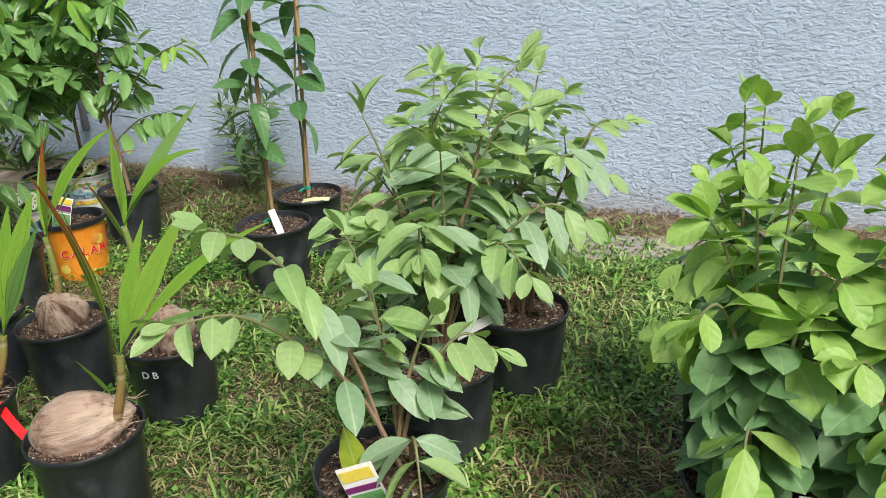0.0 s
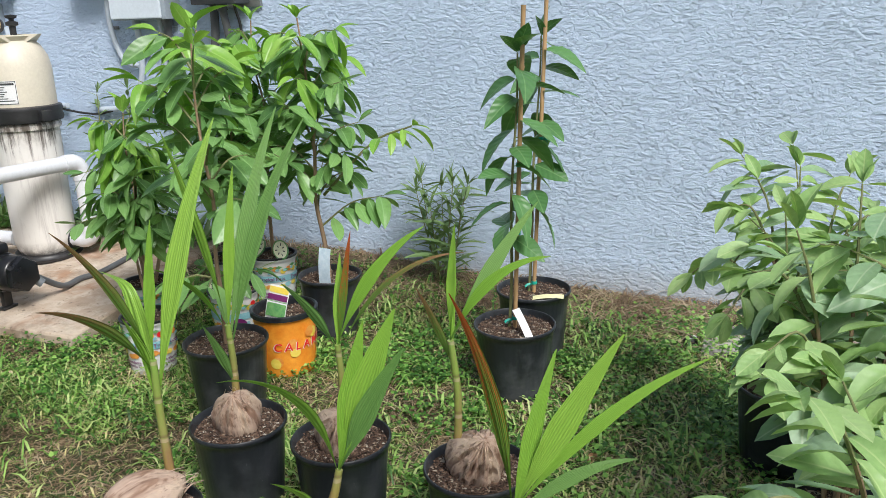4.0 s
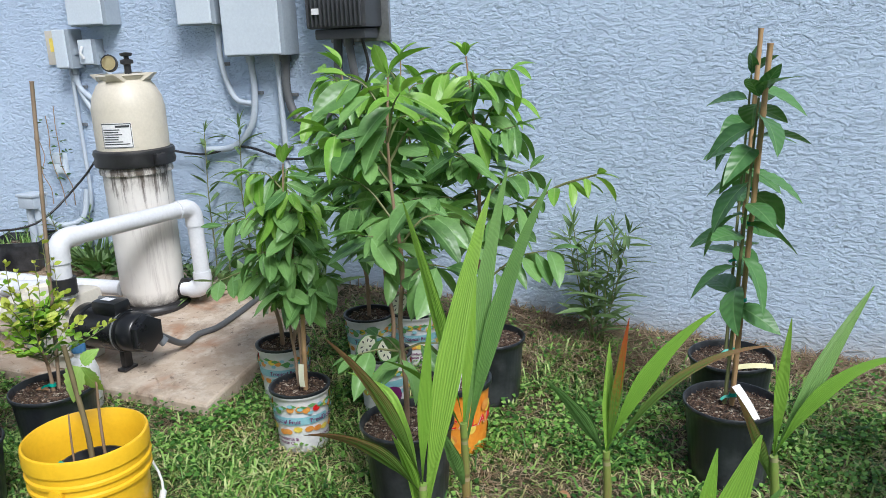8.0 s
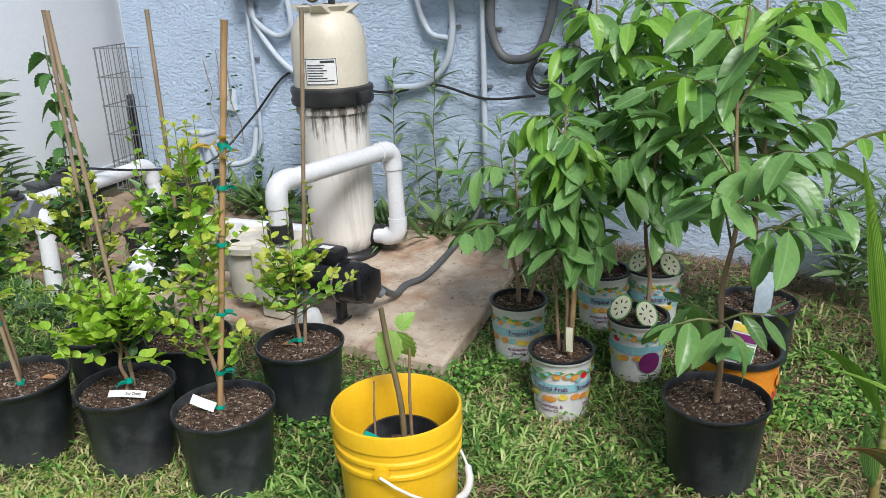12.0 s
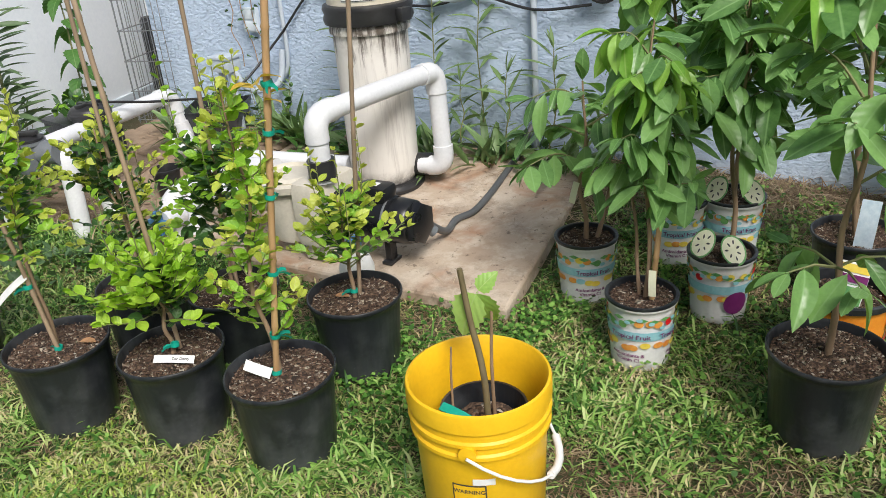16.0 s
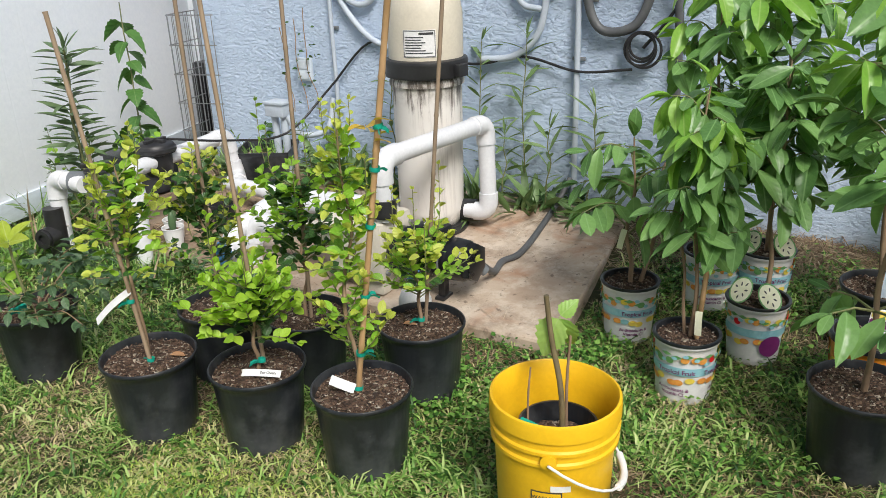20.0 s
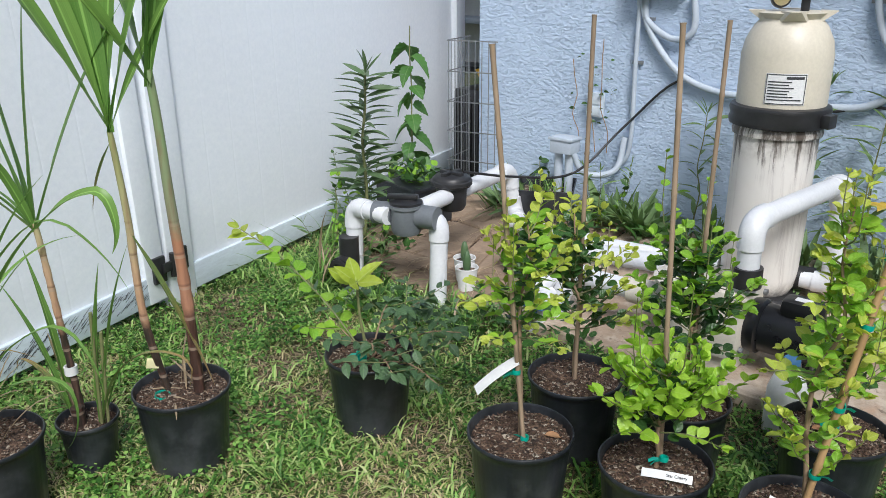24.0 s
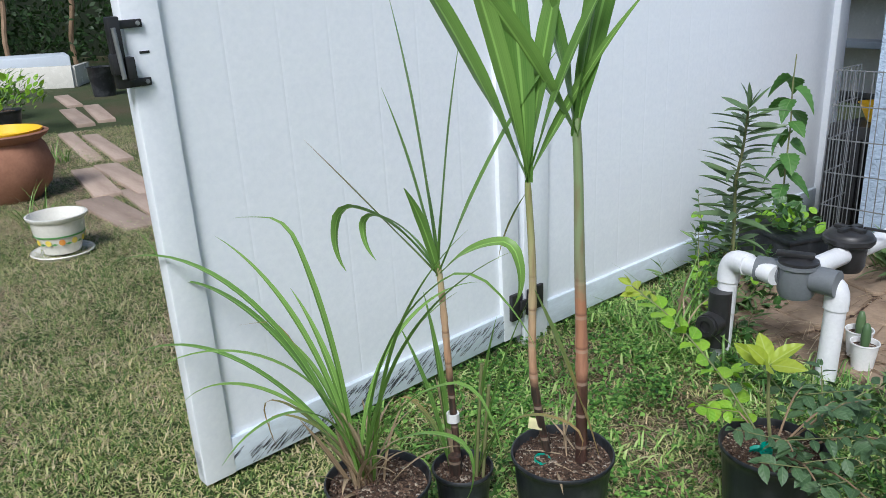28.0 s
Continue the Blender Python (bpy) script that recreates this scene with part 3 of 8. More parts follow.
part("wall_west", Geo().box(HOUSE_X, 0.222, -0.2, HOUSE_X + 0.22, 7.0, 3.0), STUCCO, house, smooth=False)


def slab_z(y):
    return 0.05 + 0.08 * (y + 1.2)


def build_slab():
    g = Geo()
    b, top, edge = 0.012, [], [(-0.62, -1.2), (0.995, -1.2), (0.9, -0.06), (-0.62, -0.06)]
    for k, dz in ((0.0, -0.25), (0.0, -b), (b * 0.4, -b * 0.3), (b, 0.0)):
        top += [(x + (k if x < 0 else -k), y + (k if y < -0.5 else -k), slab_z(y) + dz) for x, y in edge]
    g.v = top
    for r in range(3):
        g.f += [(r * 4 + i, r * 4 + (i + 1) % 4, r * 4 + 4 + (i + 1) % 4, r * 4 + 4 + i) for i in range(4)]
    g.f.append((12, 13, 14, 15))
    tagged(part("equipment_slab", g, CONCRETE, smooth=False), "weathered tan concrete equipment slab with rust stains", "concrete slab", kind="structure")


build_slab()


def build_flagstones():
    """Broken brown paving between the slab and the fence."""
    bed = thing("flagstone_paving", Matrix(), "broken brown flagstones bedded in soil beside the fence", "paving", kind="structure")
    part("bedding", Geo().add([(x, y, z) for z in (-0.2, 1) for x, y in ((-1.7, -1.18), (-0.63, -1.18), (-0.63, -0.06), (-1.7, -0.06))][:4] + [(x, y, slab_z(y) - 0.012) for x, y in ((-1.7, -1.18), (-0.63, -1.18), (-0.63, -0.06), (-1.7, -0.06))],
                              [(3, 2, 1, 0), (4, 5, 6, 7), (0, 1, 5, 4), (1, 2, 6, 5), (2, 3, 7, 6), (3, 0, 4, 7)]), SOIL, bed, smooth=False)
    rng = random.Random(77)
    nx, ny = 4, 5
    grid = {(i, j): Vector((-1.71 + 1.08 * i / nx + (rng.uniform(-0.05, 0.05) if 0 < i < nx else 0), -1.2 + 1.13 * j / ny + (rng.uniform(-0.045, 0.045) if 0 < j < ny else 0), 0)) for i in range(nx + 1) for j in range(ny + 1)}
    for i in range(nx):
        for j in range(ny):
            c = [grid[i, j], grid[i + 1, j], grid[i + 1, j + 1], grid[i, j + 1]]
            mid = sum(c, Vector()) / 4
            ring = []
            for k in range(4):
                a, b = c[k], c[(k + 1) % 4]
                for t in (0.08, 0.5, 0.92):
                    p = a.lerp(b, t)
                    ring.append(p + (mid - p).normalized() * rng.uniform(0.002, 0.007))
            n, tip, lift = len(ring), rng.uniform(-0.02, 0.02), rng.uniform(-0.006, 0.008)
            g = Geo()
            for dz, k in ((-0.05, 0.0), (-0.008, 0.0), (0.0, 0.05)):
                g.v += [tuple((p.lerp(mid, k)) - mid + Vector((0, 0, slab_z(p.y) + dz + lift + tip * (p.x - mid.x)))) for p in ring]
            g.f = [(r * n + q, r * n + (q + 1) % n, (r + 1) * n + (q + 1) % n, (r + 1) * n + q) for r in range(2) for q in range(n)] + [tuple(range(2 * n, 3 * n))]
            part("flagstone", g, FLAGSTONE, bed, smooth=False, at=Matrix.Translation((mid.x, mid.y, 0)))


build_flagstones()

FENCE = Matrix(((-0.2306, -0.973, 0, -1.45), (0.973, -0.2306, 0, -3.31), (0, 0, 1, 0), (0, 0, 0, 1)))


def board_mesh(w, z0, z1):
    """A tongue-and-groove board with two shallow grooves' worth of shadow at its sides."""
    g = Geo()
    sec = [(0.0, -0.0034), (0.003, -0.0037), (0.008, -0.004), (w - 0.008, -0.004), (w - 0.003, -0.0037), (w, -0.0034), (w, 0.02), (0.0, 0.02)]
    n = len(sec)
    g.v = [(x, y + 0.012, z) for z in (z0, z1) for x, y in sec]
    g.f = [(i, (i + 1) % n, n + (i + 1) % n, n + i) for i in range(n)] + [tuple(range(n))[::-1], tuple(range(n, 2 * n))]
    return g.mesh("board", VINYL, False)


def scuffs(parent, s0, s1, z0, z1, count, seed):
    rng = random.Random(seed)
    g = Geo()
    for k in range(count):
        s, z = s0 + (s1 - s0) * k / count + rng.uniform(-0.01, 0.01), rng.uniform(z0, z1)
        l, t = rng.uniform(0.02, 0.06), rng.uniform(0.002, 0.005)
        a = Vector((math.cos(0.6), 0, math.sin(0.6))) * l
        g.add([(s, -0.0095, z), (s + a.x, -0.0095, z + a.z), (s + a.x, -0.0095, z + a.z + t * 0.2), (s, -0.0095, z + t)], [(0, 1, 2, 3)])
    part("scuffing", g, SCUFF, parent, "black scuff marks", smooth=False)


def fence_section(name, s0, s1, z0, z1, label, stiles=True, sag=0.0):
    fence = thing(name, FENCE @ Matrix.Translation((0.6, 0, 0)) @ Matrix.Rotation(-sag, 4, "Y") @ Matrix.Translation((-0.6, 0, 0)), label, "fence", kind="structure")
    part("bottom_rail", Geo().box(s0, -0.008, z0, s1, 0.04, z0 + 0.115, 0.006), VINYL_DIRTY, fence, "scuffed white bottom rail")
    part("top_rail", Geo().box(s0, -0.008, z1 - 0.12, s1, 0.04, z1, 0.006), VINYL, fence)
    a, b = s0, s1
    if stiles:
        a, b = s0 + 0.1, s1 - 0.1
        for s in (s0, b):
            part("stile", Geo().box(s, -0.011, z0 - 0.002, s + 0.1, 0.043, z1 + 0.002, 0.008), VINYL, fence)
    n = max(1, round((b - a) / 0.166))
    me = board_mesh((b - a) / n, z0 + 0.1, z1 - 0.1)
    for k in range(n):
        part("board", me, parent=fence, at=Matrix.Translation((a + k * (b - a) / n, 0, 0)))
    return fence


gate = fence_section("fence_gate", 0.0, 1.375, 0.04, 1.78, "open white vinyl tongue-and-groove gate leaf", sag=0.027)
scuffs(gate, 0.02, 0.1, 0.05, 0.1, 14, 1)
scuffs(gate, 0.14, 0.5, 0.045, 0.085, 70, 2)
scuffs(gate, 0.45, 0.8, 0.05, 0.13, 90, 5)
scuffs(gate, 0.8, 1.26, 0.06, 0.13, 90, 6)
latch = part("latch", Geo().box(-0.042, -0.03, 1.215, -0.012, -0.004, 1.385, 0.005).box(-0.05, -0.04, 1.25, -0.02, -0.012, 1.3, 0.006).box(-0.02, -0.045, 1.235, 0.004, -0.014, 1.29, 0.006), BLACK_IRON, gate, "black metal gate latch")
for z, n in ((1.365, 1), (1.225, 2)):
    part("latch_arm", Geo().box(-0.04, -0.022, z - 0.01, 0.045, -0.0125, z + 0.01, 0.003), BLACK_IRON, latch)
    part("screw", Geo().lathe([(0.0, 0), (0.006, 0), (0.005, 0.003), (0.0, 0.003)], 10, pose(0.034, -0.0222, z, 90, 0, 0)), WIRE, latch)
part("latch_bolt", Geo().tube([(-0.03, -0.045, 1.24), (-0.036, -0.045, 1.36)], 0.006, 8), WIRE, latch, "worn bare-metal bolt")
part("keyhole", Geo().box(0.03, -0.0125, 1.292, 0.055, -0.0112, 1.298, 0.0), BLACK_IRON, gate)
fence_section("fence_panel", 1.53, 4.02, 0.04, 1.78, "white vinyl privacy fence panel", stiles=False)
post = thing("fence_post", FENCE, "square white vinyl fence post", "fence post", kind="structure")
part("post_body", Geo().box(1.387, -0.014, -0.05, 1.528, 0.1, 1.83, 0.006), VINYL, post)
part("post_cap", Geo().box(1.38, -0.03, 1.83, 1.54, 0.115, 1.86, 0.008), VINYL, post)
end_post = thing("fence_post", FENCE, "square white vinyl fence end post by the house", "fence post", kind="structure")
part("post_body", Geo().box(4.02, -0.03, -0.05, 4.15, 0.1, 1.83, 0.01), VINYL, end_post)
hinge = thing("gate_hinge", FENCE, "black adjustable gate hinge on white vinyl", "hinge")
part("hinge_plate", Geo().box(1.3, -0.03, 0.14, 1.362, -0.0115, 0.25, 0.006), BLACK_IRON, hinge)
part("hinge_plate", Geo().box(1.43, -0.03, 0.155, 1.485, -0.0145, 0.255, 0.006), BLACK_IRON, hinge)
part("hinge_barrel", Geo().tube([(1.393, -0.035, 0.15), (1.397, -0.035, 0.25)], 0.014, 12).box(1.34, -0.042, 0.18, 1.45, -0.03, 0.22, 0.004), BLACK_IRON, hinge)


# ---- pool equipment on the slab ----
def build_filter():
    tz = slab_z(-0.5)
    f = thing("pool_filter", pose(0.118, -0.5, tz) @ Matrix.Diagonal((0.91, 0.91, 0.98, 1)), "tall cream cartridge pool filter streaked with black stains", "pool filter")
    part("lower_shell", Geo().lathe([(0.115, 0.0), (0.13, 0.02), (0.148, 0.055), (0.157, 0.1), (0.16, 0.3), (0.163, 0.7), (0.166, 0.712)], 40), TANK, f, "lower shell with dark water streaks")
    part("upper_shell", Geo().lathe([(0.172, 0.745), (0.172, 0.95), (0.162, 1.0), (0.135, 1.05), (0.11, 1.075), (0.13, 1.095), (0.11, 1.1), (0.0, 1.102)], 40), CREAM, f, "smooth cream dome")
    for a in (0.3, 1.9, 3.5, 5.1):
        m = Matrix.Rotation(a, 4, "Z")
        part("lifting_lug", Geo().add([(0.1, -0.05, 1.06), (0.16, -0.02, 1.1), (0.16, 0.02, 1.1), (0.1, 0.05, 1.06), (0.1, -0.05, 1.103), (0.16, -0.02, 1.103), (0.16, 0.02, 1.103), (0.1, 0.05, 1.103)],
                 [(0, 1, 2, 3), (4, 7, 6, 5), (0, 4, 5, 1), (1, 5, 6, 2), (2, 6, 7, 3)], m), CREAM, f, smooth=False)
    part("clamp_band", Geo().lathe([(0.166, 0.69), (0.19, 0.694), (0.195, 0.71), (0.188, 0.73), (0.195, 0.75), (0.19, 0.765), (0.172, 0.77)], 40), BLACK_IRON, f, "black clamp band")
    part("lower_flange", Geo().lathe([(0.16, 0.655), (0.174, 0.657), (0.176, 0.672), (0.17, 0.689), (0.16, 0.689)], 40, closed=True), TANK, f)
    part("clamp_knob", Geo().box(0.185, -0.03, 0.7, 0.225, 0.03, 0.75, 0.006, Matrix.Rotation(-0.2, 4, "Z")), BLACK_IRON, f)
    part("base_ring", Geo().lathe([(0.13, -0.004), (0.178, -0.002), (0.18, 0.012), (0.165, 0.022), (0.163, 0.03), (0.13, 0.03)], 40, closed=True), BLACK_IRON, f)
    gauge = part("pressure_gauge", Geo().lathe([(0.0, 0), (0.036, 0), (0.038, 0.008), (0.038, 0.03), (0.033, 0.034), (0.033, 0.03)], 24, pose(-0.045, -0.03, 1.145, 80, 0, 30)), BLACK_IRON, f)
    part("dial", Geo().lathe([(0.0, 0.0305), (0.032, 0.0305)], 24, pose(-0.045, -0.03, 1.145, 80, 0, 30)), BRASS, gauge, "yellowed gauge dial")
    part("air_valve", Geo().lathe([(0.016, 1.1), (0.016, 1.14), (0.03, 1.145), (0.03, 1.16), (0.012, 1.165), (0.012, 1.175), (0.026, 1.178), (0.03, 1.19), (0.0, 1.195)], 16, pose(0.05, -0.02, 0)), BLACK_IRON, f)
    lab = flat_patch("label", WHITE_TAG, 0.15, 0.11)
    wrap(lab, 0.172, 0.172, 1, -1.2, 0.84)
    label = part("label", lab, parent=f, label="white printed instruction label")
    rng = random.Random(4)
    bars = [(-0.065, 0.024 - k * 0.0105, -0.065 + rng.uniform(0.07, 0.13), 0.028 - k * 0.0105) for k in range(7)]
    bars += [(-0.073, 0.05, 0.073, 0.053), (-0.073, -0.053, 0.073, -0.05), (0.0, 0.036, 0.065, 0.045), (-0.073, -0.053, -0.07, 0.053), (0.07, -0.053, 0.073, 0.053)]
    part("fine_print", wrap(print_bars("fine_print", INK, bars), 0.172, 0.172, 1, -1.2, 0.84, 0.003), parent=label)
    part("port_collar", Geo().tube([(0.13, 0.05, 0.085), (0.215, 0.072, 0.085)], 0.048, 16), BLACK_IRON, f)
    return f


build_filter()
PR = 0.036


def pipe_run(name, pts, label, r=PR, bend=0.06, mat=None, collars=()):
    """A pipe with thicker sockets at its bends."""
    p = thing(name, Matrix(), label, "pipe")
    part("pipe", Geo().tube(elbowed(pts, bend), r, 16), mat or PVC, p)
    for i in range(1, len(pts) - 1):
        a, b, c = Vector(pts[i - 1]), Vector(pts[i]), Vector(pts[i + 1])
        u, w = (a - b).normalized(), (c - b).normalized()
        part("elbow", Geo().tube(elbowed([b + u * min(0.09, (a - b).length * 0.6), b, b + w * min(0.09, (c - b).length * 0.6)], bend), r * 1.15, 16), mat or PVC, p)
    for a, b, rr in collars:
        part("collar", Geo().tube([a, b], rr, 16), BLACK_IRON, p, "black threaded collar")
    return p


ZT = slab_z(-0.5)
pipe_run("filter_pipe", [(0.285, -1.12, 0.36), (0.283, -1.12, 0.59), (0.36, -0.44, 0.585), (0.38, -0.45, ZT + 0.085), (0.27, -0.46, ZT + 0.085)], "white plumbing pipe bridging pump and filter",
         collars=[((0.285, -1.12, 0.375), (0.284, -1.12, 0.44), 0.048)])


def build_pump():
    z0 = slab_z(-1.06)
    p = thing("pool_pump", pose(0, -1.06, z0), "black and cream pool pump with strainer pot", "pool pump")
    z = 0.165
    ax = lambda x: (x, 0.0, z)
    part("motor", Geo().lathe([(0.0, 0.0), (0.07, 0.0), (0.082, 0.012), (0.082, 0.2), (0.075, 0.205), (0.075, 0.225), (0.0, 0.225)], 32, pose(0.335, 0, z, 0, 90, 0) @ Matrix.Diagonal((1, 1, 0.89, 1))), BLACK_GLOSS, p, "black motor body")
    part("motor_cap", Geo().lathe([(0.0, 0.222), (0.078, 0.222), (0.08, 0.23), (0.076, 0.29), (0.066, 0.3), (0.0, 0.3)], 32, pose(0.335, 0, z, 0, 90, 0) @ Matrix.Diagonal((1, 1, 0.89, 1))), BLACK_GLOSS, p)
    part("end_cover", Geo().lathe([(0.0, 0.3), (0.074, 0.3), (0.078, 0.306), (0.074, 0.335), (0.05, 0.342), (0.0, 0.342)], 6, pose(0.335, 0, z, 0, 90, 0) @ Matrix.Diagonal((1, 1, 0.89, 1))), BLACK_GLOSS, p)
    part("trim_ring", Geo().lathe([(0.083, 0.195), (0.084, 0.2), (0.083, 0.205), (0.081, 0.2)], 32, pose(0.335, 0, z, 0, 90, 0) @ Matrix.Diagonal((1, 1, 0.89, 1)), closed=True), WIRE, p)
    part("capacitor_cover", Geo().box(0.39, -0.05, z + 0.066, 0.52, 0.04, z + 0.128, 0.025), BLACK_GLOSS, p)
    part("sticker", Geo().box(0.43, -0.03, z + 0.1282, 0.48, 0.0, z + 0.129), WHITE_TAG, p, "white rating sticker")
    part("seal_plate", Geo().lathe([(0.0, 0.0), (0.088, 0.0), (0.092, 0.012), (0.092, 0.04), (0.08, 0.05), (0.0, 0.05)], 32, pose(0.295, 0, z, 0, 90, 0)), BLACK_GLOSS, p)
    part("volute", Geo().box(0.17, -0.12, 0.06, 0.3, 0.11, 0.3, 0.03), PUMP_CREAM, p, "cream volute housing")
    for y in (-0.09, 0.085):
        for zz in (0.1, 0.25):
            part("bolt", Geo().lathe([(0.0, 0), (0.011, 0), (0.011, 0.012), (0.0, 0.014)], 10, pose(0.3, y, zz, 0, 90, 0)), WIRE, p)
    part("strainer_pot", Geo().lathe([(0.09, 0.05), (0.1, 0.08), (0.105, 0.24), (0.13, 0.25), (0.135, 0.275), (0.12, 0.28)], 32, pose(0.09, 0, 0)), PUMP_CREAM, p, "cream strainer pot")
    part("strainer_lid", Geo().lathe([(0.0, 0.268), (0.105, 0.268), (0.112, 0.285), (0.095, 0.295), (0.09, 0.28), (0.0, 0.278)], 32, pose(0.09, 0, 0)), PUMP_CREAM, p, "clouded strainer lid")
    part("motor_foot", Geo().box(0.47, -0.035, 0.0, 0.51, 0.035, 0.012, 0.003).box(0.478, -0.02, 0.012, 0.502, 0.02, z - 0.055, 0.003), BLACK_IRON, p)
    part("pump_base", Geo().box(0.18, -0.09, 0.0, 0.28, 0.09, 0.07, 0.01), PUMP_CREAM, p)
    part("suction_port", Geo().tube([(0.0, 0.0, 0.17), (-0.14, 0.0, 0.17)], 0.048, 16), PUMP_CREAM, p)


build_pump()
bt = thing("bottle", pose(0.5, -1.28, ground_z(0.5, -1.28)), "white plastic jug with a blue cap", "bottle")
part("bottle_body", Geo().lathe([(0.0, 0.0), (0.05, 0.0), (0.058, 0.01), (0.058, 0.15), (0.045, 0.19), (0.02, 0.205), (0.02, 0.225)], 24), WHITE_TAG, bt)
part("cap", Geo().lathe([(0.0, 0.255), (0.022, 0.255), (0.025, 0.25), (0.025, 0.225), (0.02, 0.224)], 20), BLUE, bt, "blue screw cap")
# suction and return lines running back to the valves
pipe_run("suction_pipe", [(-0.12, -1.06, slab_z(-1.06) + 0.17), (-0.42, -1.06, slab_z(-1.06) + 0.17), (-0.42, -1.12, -0.05)], "white suction pipe beside the pump")
pipe_run("return_pipe", [(-0.02, -0.56, ZT + 0.09), (-0.62, -0.66, ZT + 0.1), (-0.99, -0.62, ZT + 0.1)], "white return pipe across the slab")
pipe_run("lower_pipe", [(-0.1, -0.92, 0.3), (-0.45, -0.9, 0.26), (-0.47, -1.16, 0.2), (-0.47, -1.17, -0.05)], "white drain pipe dropping into the grass")
# three-way valve group
pipe_run("actuator_pipe", [(-1.075, -0.93, 0.4), (-1.14, -0.45, 0.4), (-1.12, -0.42, slab_z(-0.42) + 0.06), (-0.93, -0.6, slab_z(-0.5) + 0.06)], "white pipe from the valve to the wall side")
pipe_run("downpipe", [(-1.06, -1.37, 0.4), (-1.28, -1.35, 0.4), (-1.27, -1.38, -0.03)], "white pipe from the valve down to the soil")
pipe_run("downpipe", [(-1.0, -1.28, 0.39), (-0.905, -1.24, 0.39), (-0.9, -1.265, -0.05)], "white pipe dropping beside the slab")
pipe_run("joining_pipe", [(-1.03, -1.28, 0.4), (-1.07, -1.0, 0.4)], "short white pipe joining the valves")


def build_valve():
    v = thing("diverter_valve", pose(-1.02, -1.31, 0.4), "grey three-way pool diverter valve", "valve")
    part("valve_body", Geo().lathe([(0.0, -0.075), (0.055, -0.075), (0.064, -0.055), (0.064, 0.03), (0.072, 0.035), (0.072, 0.048), (0.0, 0.05)], 12), GREY_PVC, v)
    part("valve_port", Geo().tube([(-0.13, -0.05, 0.0), (-0.05, -0.02, 0.0)], 0.047, 16), GREY_PVC, v)
    part("valve_port", Geo().tube([(0.05, 0.02, 0), (0.13, 0.04, 0)], 0.047, 16), GREY_PVC, v)
    part("valve_cover", Geo().lathe([(0.067, 0.049), (0.067, 0.058), (0.03, 0.068), (0.0, 0.068)], 24), BLACK_IRON, v)
    part("valve_handle", Geo().box(-0.075, -0.018, 0.068, 0.05, 0.018, 0.086, 0.006, Matrix.Rotation(0.6, 4, "Z")), BLACK_IRON, v, "black lever handle")
    a = thing("check_valve", pose(-1.085, -0.95, 0.42), "black valve actuator on a white pipe", "valve")
    part("housing", Geo().lathe([(0.0, -0.09), (0.055, -0.09), (0.065, -0.07), (0.068, 0.01), (0.085, 0.015), (0.085, 0.05), (0.07, 0.065), (0.0, 0.07)], 24), BLACK_IRON, a)
    part("cover_rib", Geo().box(-0.06, -0.012, 0.06, 0.06, 0.012, 0.08, 0.004).box(-0.012, -0.06, 0.06, 0.012, 0.06, 0.08, 0.004), BLACK_IRON, a)
    part("grip_ring", Geo().lathe([(0.086, 0.02), (0.092, 0.025), (0.092, 0.04), (0.086, 0.045)], 24, closed=True), BLACK_IRON, a)
    d = thing("drain_valve", pose(-1.27, -1.4, 0.16), "black check valve low on a white pipe", "valve")
    part("housing", Geo().tube([(0, 0, -0.1), (0, 0, 0.12)], 0.042, 16).tube([(0, -0.02, 0.0), (0.014, -0.075, 0.0)], 0.046, 16), BLACK_IRON, d)
    part("face_ring", Geo().lathe([(0.024, 0), (0.043, 0.0), (0.043, 0.012), (0.024, 0.012)], 8, pose(0.014, -0.075, 0, 90, 0, 10), closed=True), BLACK_IRON, d)


build_valve()
blue = thing("ball_valve", pose(-0.44, -1.2, 0.15), "blue ball valve handle on white pipe", "valve")
part("valve_body", Geo().tube([(0, 0.06, 0), (0, -0.03, 0)], 0.042, 16), PVC, blue)
part("handle", Geo().box(-0.05, -0.06, -0.014, 0.05, -0.035, 0.014, 0.006).box(-0.014, -0.06, -0.05, 0.014, -0.035, 0.05, 0.006), BLUE, blue, "blue cross handle")

# junction box on two risers
jb = thing("junction_box", pose(-0.99, -0.19, -0.04), "grey junction box on two conduit risers", "junction box")
part("box_body", Geo().box(-0.06, -0.045, 0.5, 0.06, 0.045, 0.57, 0.006), CONDUIT, jb)
part("box_cover", Geo().box(-0.067, -0.052, 0.565, 0.067, 0.052, 0.58, 0.004), CONDUIT, jb)
for x in (-0.032, 0.03):
    part("riser", Geo().tube([(x, 0, 0.05), (x, 0, 0.51)], 0.021, 12), CONDUIT, jb)
part("loop", Geo().tube(smooth_path([(0.05, 0.0, 0.5), (0.1, 0.04, 0.4), (0.22, 0.12, 0.42), (0.24, 0.165, 0.58)]), 0.016, 8), CONDUIT, jb)

# flexible conduit on the slab
hose = thing("flexible_conduit", Matrix(), "dark grey flexible conduit curving over the slab", "conduit")
hp = [(0.61, -1.0, 0.2), (0.6, -0.86, 0.108), (0.58, -0.74, 0.102), (0.612, -0.66, 0.106), (0.61, -0.52, 0.118), (0.59, -0.34, 0.132), (0.575, -0.16, 0.16), (0.6, -0.05, 0.26)]
part("hose", Geo().tube(smooth_path(hp, 8), 0.0135, 10), CONDUIT_DARK, hose)
part("connector", Geo().tube([(0.59, -1.01, 0.205), (0.625, -0.98, 0.16)], 0.02, 12), GREY_PVC, hose)


